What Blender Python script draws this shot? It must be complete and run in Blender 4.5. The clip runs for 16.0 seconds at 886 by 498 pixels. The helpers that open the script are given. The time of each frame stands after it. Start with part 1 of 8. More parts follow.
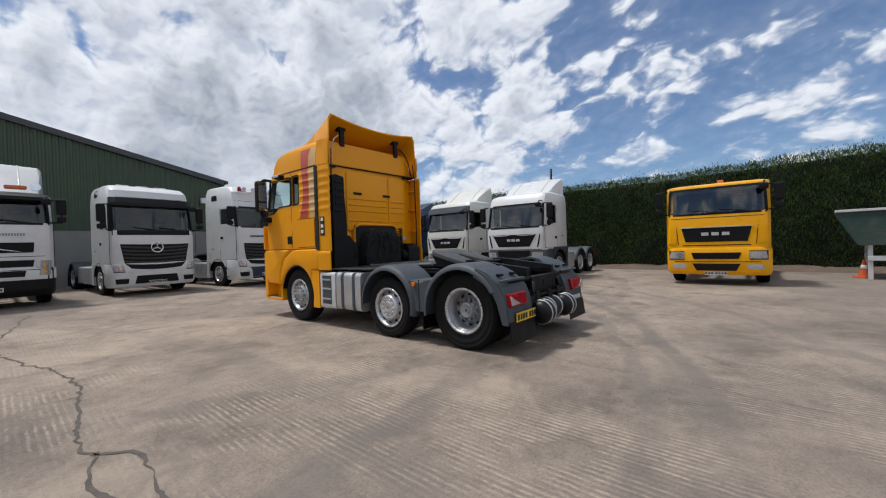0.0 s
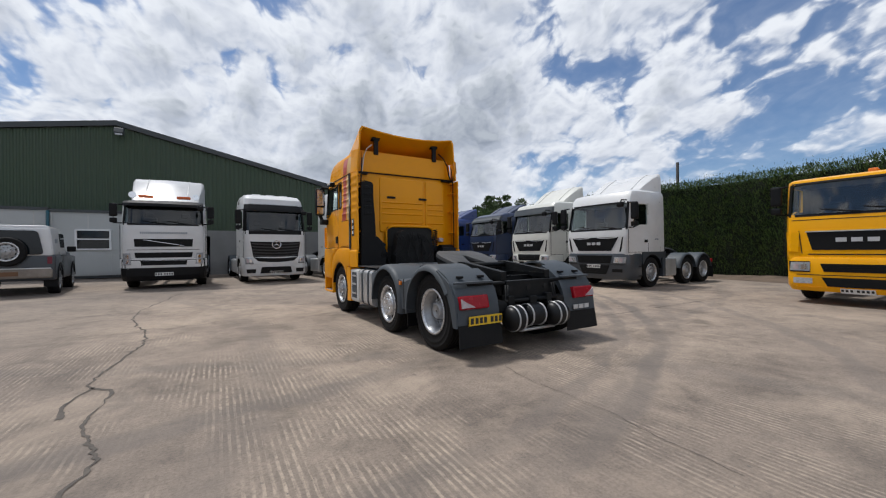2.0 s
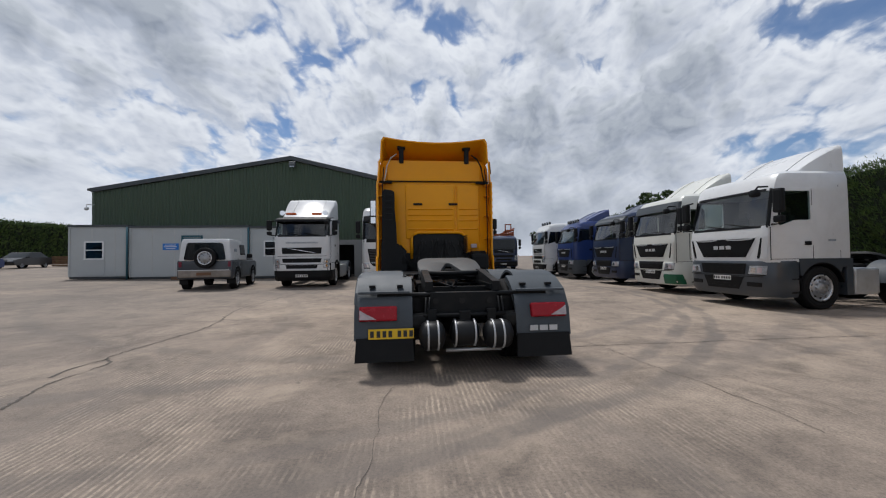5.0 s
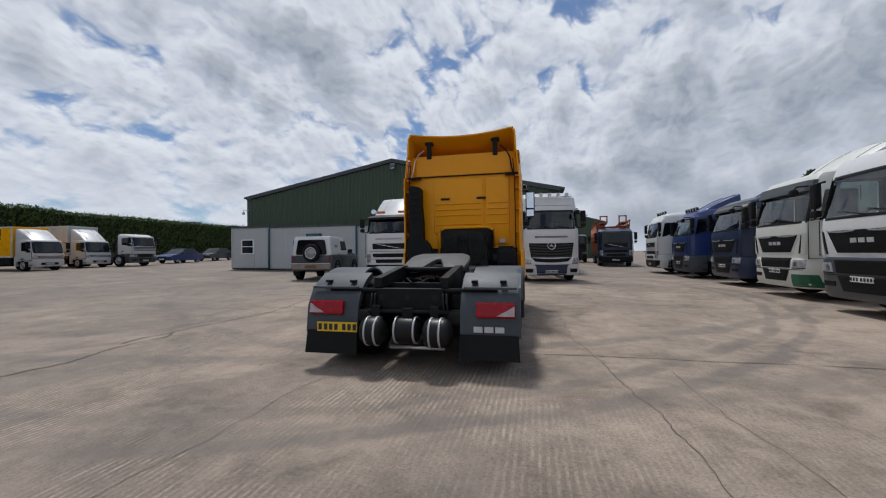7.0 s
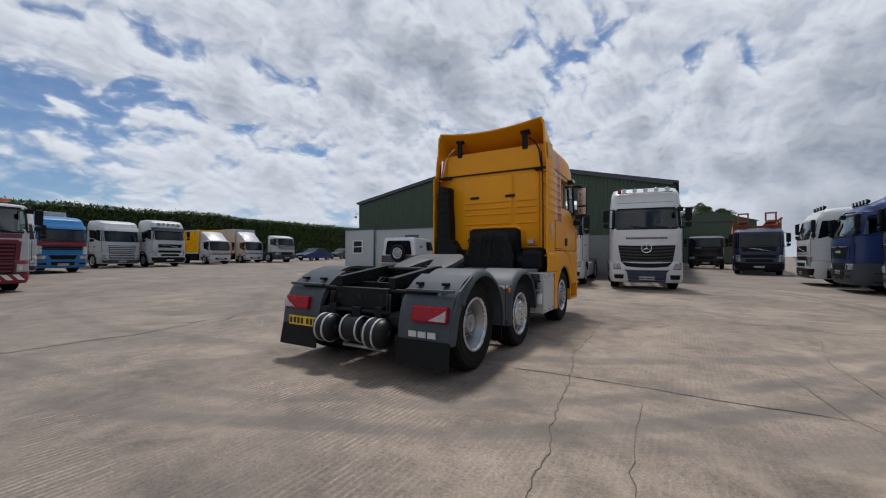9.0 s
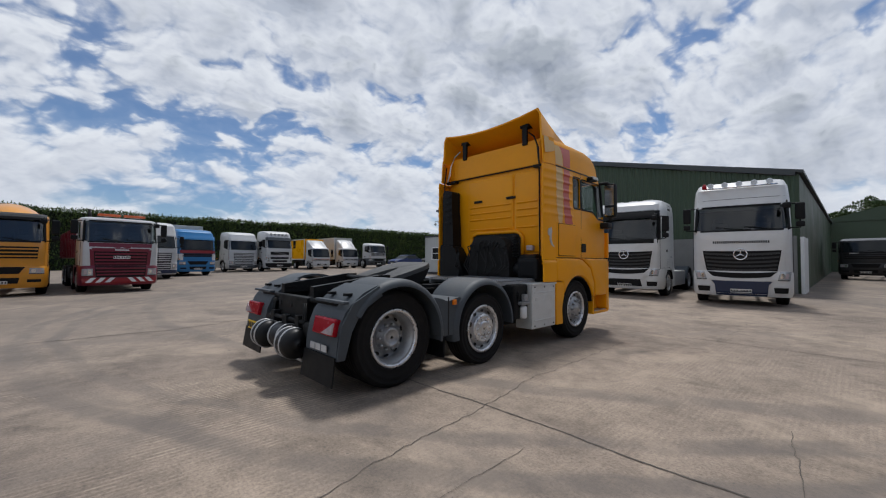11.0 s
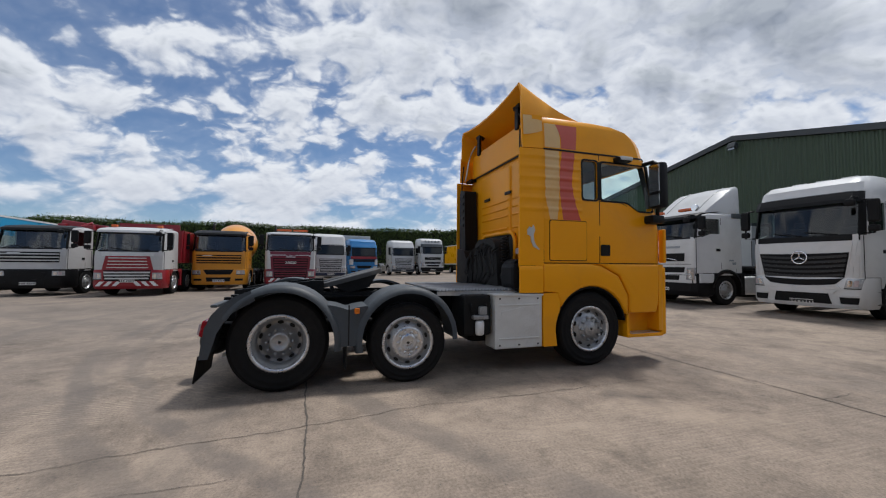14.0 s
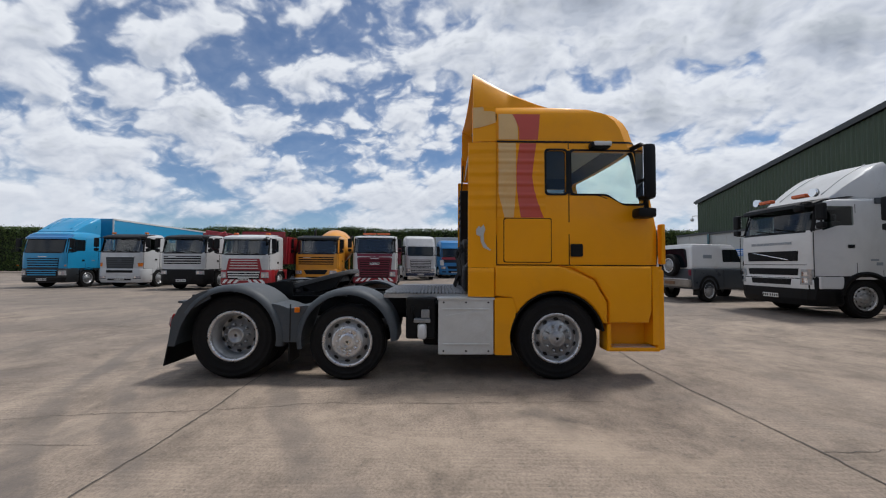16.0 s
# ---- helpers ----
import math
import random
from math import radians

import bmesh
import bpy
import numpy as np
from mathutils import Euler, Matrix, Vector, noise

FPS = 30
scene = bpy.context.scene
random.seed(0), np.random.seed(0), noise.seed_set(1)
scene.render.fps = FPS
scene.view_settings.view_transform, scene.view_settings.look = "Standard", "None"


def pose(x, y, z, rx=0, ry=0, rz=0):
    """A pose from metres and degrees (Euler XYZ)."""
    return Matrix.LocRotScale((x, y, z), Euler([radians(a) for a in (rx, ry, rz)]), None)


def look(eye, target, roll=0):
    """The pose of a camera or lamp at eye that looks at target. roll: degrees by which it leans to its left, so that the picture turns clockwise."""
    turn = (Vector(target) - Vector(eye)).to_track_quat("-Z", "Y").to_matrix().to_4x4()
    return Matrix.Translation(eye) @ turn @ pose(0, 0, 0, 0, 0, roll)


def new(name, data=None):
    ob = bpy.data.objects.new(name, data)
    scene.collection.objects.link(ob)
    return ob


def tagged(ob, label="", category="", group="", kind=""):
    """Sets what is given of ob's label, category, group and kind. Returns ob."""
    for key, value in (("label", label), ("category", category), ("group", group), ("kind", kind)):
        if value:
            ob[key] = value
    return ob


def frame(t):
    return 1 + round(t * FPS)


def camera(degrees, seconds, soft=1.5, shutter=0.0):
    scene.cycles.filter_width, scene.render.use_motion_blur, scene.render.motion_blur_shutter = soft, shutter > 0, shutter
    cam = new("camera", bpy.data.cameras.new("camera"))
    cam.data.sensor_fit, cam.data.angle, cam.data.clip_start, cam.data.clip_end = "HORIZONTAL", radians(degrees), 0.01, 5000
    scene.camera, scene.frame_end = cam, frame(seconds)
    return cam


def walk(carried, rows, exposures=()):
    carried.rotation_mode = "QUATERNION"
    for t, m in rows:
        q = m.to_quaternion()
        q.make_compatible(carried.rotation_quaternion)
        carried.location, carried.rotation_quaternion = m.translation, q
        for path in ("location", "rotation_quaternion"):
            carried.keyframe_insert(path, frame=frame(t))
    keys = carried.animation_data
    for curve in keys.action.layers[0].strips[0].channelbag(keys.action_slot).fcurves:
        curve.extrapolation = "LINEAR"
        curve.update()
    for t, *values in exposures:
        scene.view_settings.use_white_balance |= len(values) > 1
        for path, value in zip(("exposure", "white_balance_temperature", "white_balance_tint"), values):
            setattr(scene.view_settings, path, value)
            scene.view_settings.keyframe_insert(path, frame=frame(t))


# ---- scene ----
cam = camera(98.4, 16.0, soft=1.15)
PATH = [
    (0, (0.281, 0.066, 1.394), (0.213, 2.064, 1.372), -1.8),
    (0.5, (0.829, 0.06, 1.381), (0.609, 2.048, 1.358), -1.3),
    (1, (1.334, 0.113, 1.359), (0.94, 2.074, 1.346), -0.9),
    (1.5, (1.848, 0.212, 1.352), (1.284, 2.13, 1.345), -0.6),
    (2, (2.336, 0.373, 1.345), (1.614, 2.238, 1.346), -0.6),
    (2.5, (2.806, 0.655, 1.336), (1.936, 2.456, 1.351), -0.8),
    (3, (3.25, 0.937, 1.331), (2.254, 2.671, 1.356), -1.2),
    (3.5, (3.618, 1.298, 1.325), (2.514, 2.965, 1.354), -1.7),
    (3.7, (3.763, 1.437, 1.305), (2.617, 3.076, 1.334), -1.9),
    (5.8, (5.085, 3.08, 1.347), (3.462, 4.247, 1.389), -0.3),
    (6, (5.19, 3.269, 1.324), (3.53, 4.383, 1.366), -0.5),
    (6.5, (5.453, 3.705, 1.316), (3.708, 4.681, 1.355), -0.6),
    (7, (5.687, 4.161, 1.323), (3.87, 4.996, 1.344), -0.7),
    (7.5, (5.914, 4.603, 1.333), (4.038, 5.297, 1.335), -0.5),
    (8, (5.995, 5.068, 1.319), (4.071, 5.613, 1.323), -0.1),
    (8.5, (6.082, 5.552, 1.317), (4.12, 5.937, 1.337), 0.1),
    (9, (6.034, 6.055, 1.296), (4.048, 6.286, 1.329), 0.2),
    (9.2, (5.995, 6.229, 1.317), (4.003, 6.409, 1.35), 0.3),
    (11.3, (5.565, 8.326, 1.336), (3.604, 7.94, 1.411), 0.3),
    (11.5, (5.472, 8.51, 1.361), (3.523, 8.069, 1.444), 0.3),
    (12, (5.242, 8.985, 1.355), (3.331, 8.401, 1.443), 0.2),
    (12.5, (4.941, 9.411, 1.352), (3.086, 8.668, 1.444), 0.2),
    (13, (4.692, 9.871, 1.361), (2.905, 8.978, 1.463), 0.1),
    (13.5, (4.421, 10.297, 1.361), (2.707, 9.271, 1.461), 0.3),
    (14, (4.108, 10.703, 1.366), (2.472, 9.556, 1.447), 0.4),
    (14.5, (3.792, 11.115, 1.378), (2.244, 9.851, 1.437), 0.4),
    (15, (3.415, 11.477, 1.385), (1.964, 10.101, 1.436), 0.2),
    (15.5, (3.038, 11.868, 1.393), (1.694, 10.388, 1.455), 0.1),
    (16, (2.624, 12.175, 1.401), (1.394, 10.6, 1.48), 0.3),
]
walk(cam, [(t, look(eye, target, roll)) for t, eye, target, roll in PATH], [(0, -0.14, 6320, 10), (3.5, -0.20, 6320, 10), (6, -0.34, 6250, 10), (9, -0.38, 6220, 10), (12, -0.30, 6280, 10), (16, -0.26, 6320, 10)])

# ---- world, sun, exposure ----
SUN_WAY = Vector((-0.422, 0.079, 1.0)).normalized()
sun_el, sun_az = math.asin(SUN_WAY.z), math.atan2(SUN_WAY.x, SUN_WAY.y)
world = bpy.data.worlds.new("sky")
scene.world = world
world.use_nodes = True


class Nodes:
    """A small helper to wire shader nodes."""

    def __init__(self, tree):
        self.tree = tree
        tree.nodes.clear()

    def add(self, kind, **sets):
        node = self.tree.nodes.new(kind)
        for key, value in sets.items():
            if key in node.inputs:
                node.inputs[key].default_value = value
        return node

    def link(self, a, out, b, into):
        self.tree.links.new(a.outputs[out], b.inputs[into])

    def math(self, op, a, b=None, clamp=False):
        node = self.tree.nodes.new("ShaderNodeMath")
        node.operation, node.use_clamp = op, clamp
        for i, v in enumerate((a, b)):
            if v is None:
                continue
            if isinstance(v, (int, float)):
                node.inputs[i].default_value = v
            else:
                self.tree.links.new(v, node.inputs[i])
        return node.outputs[0]

    def noise(self, vector, scale, detail=4.0, rough=0.55, distortion=0.0):
        node = self.tree.nodes.new("ShaderNodeTexNoise")
        node.inputs["Scale"].default_value = scale
        node.inputs["Detail"].default_value = detail
        node.inputs["Roughness"].default_value = rough
        node.inputs["Distortion"].default_value = distortion
        if vector is not None:
            self.tree.links.new(vector, node.inputs["Vector"])
        return node.outputs["Fac"]

    def ramp(self, fac, stops):
        node = self.tree.nodes.new("ShaderNodeValToRGB")
        while len(node.color_ramp.elements) < len(stops):
            node.color_ramp.elements.new(0.5)
        for e, (pos, col) in zip(node.color_ramp.elements, stops):
            e.position = pos
            e.color = (*col, 1) if not isinstance(col, (int, float)) else (col, col, col, 1)
        self.tree.links.new(fac, node.inputs["Fac"])
        return node.outputs["Color"]

    def mix(self, fac, a, b, blend="MIX"):
        node = self.tree.nodes.new("ShaderNodeMix")
        node.data_type, node.blend_type = "RGBA", blend
        for name, v in (("Factor", fac), ("A", a), ("B", b)):
            sock = [s for s in node.inputs if s.name == name and (s.type == "RGBA" or (name == "Factor" and s.type == "VALUE"))][0]
            if isinstance(v, (int, float)):
                sock.default_value = v
            elif isinstance(v, tuple):
                sock.default_value = (*v, 1)
            else:
                self.tree.links.new(v, sock)
        return [s for s in node.outputs if s.type == "RGBA"][0]


def build_sky():
    n = Nodes(world.node_tree)
    sky = n.add("ShaderNodeTexSky")
    sky.sky_type, sky.sun_disc = "NISHITA", False
    sky.sun_elevation, sky.sun_rotation = sun_el, sun_az
    sky.air_density, sky.dust_density, sky.ozone_density = 1.0, 0.4, 2.0
    coord = n.add("ShaderNodeTexCoord")
    sep = n.add("ShaderNodeSeparateXYZ")
    n.link(coord, "Generated", sep, "Vector")
    x, y, z = sep.outputs
    # The deck of cloud lies flat overhead; its plan position is found from the way one looks.
    up = n.math("ADD", n.math("MAXIMUM", z, 0.0), 0.5)
    rot = n.math("ADD", n.math("MULTIPLY", x, 0.80), n.math("MULTIPLY", y, 0.60))
    rot2 = n.math("SUBTRACT", n.math("MULTIPLY", y, 0.80), n.math("MULTIPLY", x, 0.60))
    comb = n.add("ShaderNodeCombineXYZ")
    n.tree.links.new(n.math("DIVIDE", rot, up), comb.inputs[0])
    n.tree.links.new(n.math("MULTIPLY", n.math("DIVIDE", rot2, up), 0.80), comb.inputs[1])
    p = comb.outputs[0]
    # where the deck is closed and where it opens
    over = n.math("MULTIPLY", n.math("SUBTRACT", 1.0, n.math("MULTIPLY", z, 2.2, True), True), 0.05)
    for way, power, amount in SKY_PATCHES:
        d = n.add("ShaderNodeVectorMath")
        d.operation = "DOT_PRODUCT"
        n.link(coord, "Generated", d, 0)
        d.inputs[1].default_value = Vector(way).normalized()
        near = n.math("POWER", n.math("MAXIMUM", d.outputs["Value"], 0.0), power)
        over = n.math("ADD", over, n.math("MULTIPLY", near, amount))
    far = n.math("MULTIPLY", z, 3.2, True)

    def density(at):
        big = n.noise(at, 1.3, 1.0, 0.5)
        mid = n.noise(at, 3.4, 2.0, 0.5)
        warp = n.add("ShaderNodeTexNoise", Scale=6.0, Detail=3.0, Roughness=0.6)
        n.tree.links.new(at, warp.inputs["Vector"])
        shift = n.add("ShaderNodeVectorMath")
        shift.operation = "MULTIPLY_ADD"
        n.tree.links.new(warp.outputs["Color"], shift.inputs[0])
        shift.inputs[1].default_value = (0.16, 0.16, 0.0)
        n.tree.links.new(at, shift.inputs[2])
        cell = n.add("ShaderNodeTexVoronoi", Scale=8.0, Detail=2.6, Roughness=0.55, Lacunarity=2.3, Smoothness=0.7)
        cell.voronoi_dimensions, cell.feature, cell.normalize = "2D", "SMOOTH_F1", True
        n.tree.links.new(shift.outputs[0], cell.inputs["Vector"])
        fine = n.noise(at, 30.0, 4.0, 0.6)
        d = n.math("ADD", n.math("MULTIPLY", n.math("SUBTRACT", big, 0.5), 0.60), n.math("MULTIPLY", n.math("SUBTRACT", mid, 0.5), 0.62))
        puffs = n.math("ADD", n.math("MULTIPLY", n.math("SUBTRACT", 0.30, cell.outputs["Distance"]), 1.15), n.math("MULTIPLY", n.math("SUBTRACT", fine, 0.5), 0.16))
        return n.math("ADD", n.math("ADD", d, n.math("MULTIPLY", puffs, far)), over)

    dens = density(p)
    # the same deck a little nearer to the sun: its sunward flanks are bright, the others grey
    way = n.add("ShaderNodeVectorMath")
    way.operation = "SUBTRACT"
    sx, sy = SUN_WAY.x / (SUN_WAY.z + 0.5), SUN_WAY.y / (SUN_WAY.z + 0.5)
    way.inputs[0].default_value = (0.80 * sx + 0.60 * sy, 0.80 * (0.80 * sy - 0.60 * sx), 0)
    n.tree.links.new(p, way.inputs[1])
    unit = n.add("ShaderNodeVectorMath")
    unit.operation = "NORMALIZE"
    n.link(way, "Vector", unit, 0)
    step = n.add("ShaderNodeVectorMath")
    step.operation = "MULTIPLY_ADD"
    n.link(unit, "Vector", step, 0)
    step.inputs[1].default_value = (0.030, 0.030, 0)
    n.tree.links.new(p, step.inputs[2])
    relief = n.math("SUBTRACT", dens, density(step.outputs[0]))
    cover = n.ramp(n.math("ADD", dens, 0.5), [(0.37, 0.08), (0.43, 0.5), (0.48, 0.92), (0.54, 1.0)])
    cover_n = cover.node
    cover_n.color_ramp.interpolation = "B_SPLINE"
    thick = n.ramp(n.math("ADD", dens, 0.5), [(0.49, (1.0, 1.0, 1.0)), (0.62, (0.88, 0.89, 0.91)), (0.82, (0.52, 0.55, 0.59))])
    side = n.ramp(n.math("ADD", n.math("MULTIPLY", relief, 1.5), 0.5), [(0.30, (0.66, 0.69, 0.75)), (0.50, (0.88, 0.89, 0.92)), (0.66, (1.04, 1.04, 1.04))])
    shade = n.mix(1.0, side, thick, "MULTIPLY")
    cloud = n.mix(1.0, shade, (11.0, 11.25, 11.6), "MULTIPLY")
    deep = n.mix(1.0, sky.outputs[0], (0.70, 0.92, 1.13), "MULTIPLY")
    col = n.mix(cover, deep, cloud)
    back = n.add("ShaderNodeBackground", Strength=0.088)
    n.tree.links.new(col, back.inputs["Color"])
    out = n.add("ShaderNodeOutputWorld")
    n.link(back, "Background", out, "Surface")


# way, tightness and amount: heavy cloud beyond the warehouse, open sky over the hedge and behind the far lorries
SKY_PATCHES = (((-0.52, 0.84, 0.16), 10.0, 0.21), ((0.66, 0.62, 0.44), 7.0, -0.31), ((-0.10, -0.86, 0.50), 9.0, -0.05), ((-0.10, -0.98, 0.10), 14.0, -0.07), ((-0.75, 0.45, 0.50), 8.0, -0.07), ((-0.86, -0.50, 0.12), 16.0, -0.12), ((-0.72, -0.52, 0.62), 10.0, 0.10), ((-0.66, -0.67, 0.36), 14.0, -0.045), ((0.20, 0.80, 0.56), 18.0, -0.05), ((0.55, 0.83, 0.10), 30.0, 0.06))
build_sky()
sun = new("sun", bpy.data.lights.new("sun", "SUN"))
sun.data.energy, sun.data.angle, sun.data.color = 3.6, radians(8.0), (1.0, 0.96, 0.91)
sun.matrix_world = look(SUN_WAY * 80, (0, 0, 0))


# ---- materials ----
def surface(name, colour, rough=0.5, metal=0.0, coat=0.0, vary=0.12, scale=3.0, grain=60.0, bump=0.0, dirt=0.0, dirt_col=(0.10, 0.085, 0.07), spec=0.5):
    """A painted, moulded or cast surface with unevenness at two scales."""
    mat = bpy.data.materials.new(name)
    mat.use_nodes = True
    n = Nodes(mat.node_tree)
    bsdf = n.add("ShaderNodeBsdfPrincipled", Metallic=metal)
    bsdf.inputs["Coat Weight"].default_value = coat
    bsdf.inputs["Coat Roughness"].default_value = 0.06
    bsdf.inputs["Specular IOR Level"].default_value = spec
    coord = n.add("ShaderNodeTexCoord").outputs["Object"]
    a, b = n.noise(coord, scale, 5.0, 0.6), n.noise(coord, grain, 3.0, 0.6)
    m = n.math("ADD", n.math("MULTIPLY", a, 0.7), n.math("MULTIPLY", b, 0.3))
    dark = tuple(c * (1 - vary) for c in colour)
    light = tuple(min(1.0, c * (1 + vary)) for c in colour)
    col = n.ramp(m, [(0.3, dark), (0.7, light)])
    if dirt:
        stain = n.ramp(n.noise(coord, scale * 0.7, 8.0, 0.7, 0.6), [(0.48, 0.0), (0.75, dirt)])
        col = n.mix(stain, col, dirt_col)
    n.tree.links.new(col, bsdf.inputs["Base Color"])
    r = n.ramp(a, [(0.3, max(0.02, rough - 0.08)), (0.7, min(1.0, rough + 0.10))])
    n.tree.links.new(r, bsdf.inputs["Roughness"])
    if bump:
        bp = n.add("ShaderNodeBump", Strength=bump, Distance=0.01)
        n.tree.links.new(b, bp.inputs["Height"])
        n.link(bp, "Normal", bsdf, "Normal")
    out = n.add("ShaderNodeOutputMaterial")
    n.link(bsdf, "BSDF", out, "Surface")
    return mat


def paint(name, colour, dirt=0.10, rough=0.34, coat=0.3, spec=0.4):
    return surface(name, colour, rough, coat=coat, spec=spec, vary=0.04, scale=1.4, grain=220.0, dirt=dirt)


def clear_glass(name, tint=(0.72, 0.86, 0.82), shine=0.05):
    mat = bpy.data.materials.new(name)
    mat.use_nodes = True
    n = Nodes(mat.node_tree)
    thin = n.add("ShaderNodeBsdfTransparent")
    thin.inputs["Color"].default_value = (*tint, 1)
    gloss = n.add("ShaderNodeBsdfGlossy", Roughness=0.02)
    edge = n.add("ShaderNodeLayerWeight", Blend=0.5)
    mix = n.add("ShaderNodeMixShader")
    fac = n.math("ADD", n.math("MULTIPLY", n.math("POWER", edge.outputs["Facing"], 5.0), 0.88), shine)
    n.tree.links.new(fac, mix.inputs[0])
    n.link(thin, "BSDF", mix, 1)
    n.link(gloss, "BSDF", mix, 2)
    out = n.add("ShaderNodeOutputMaterial")
    n.link(mix, "Shader", out, "Surface")
    return mat


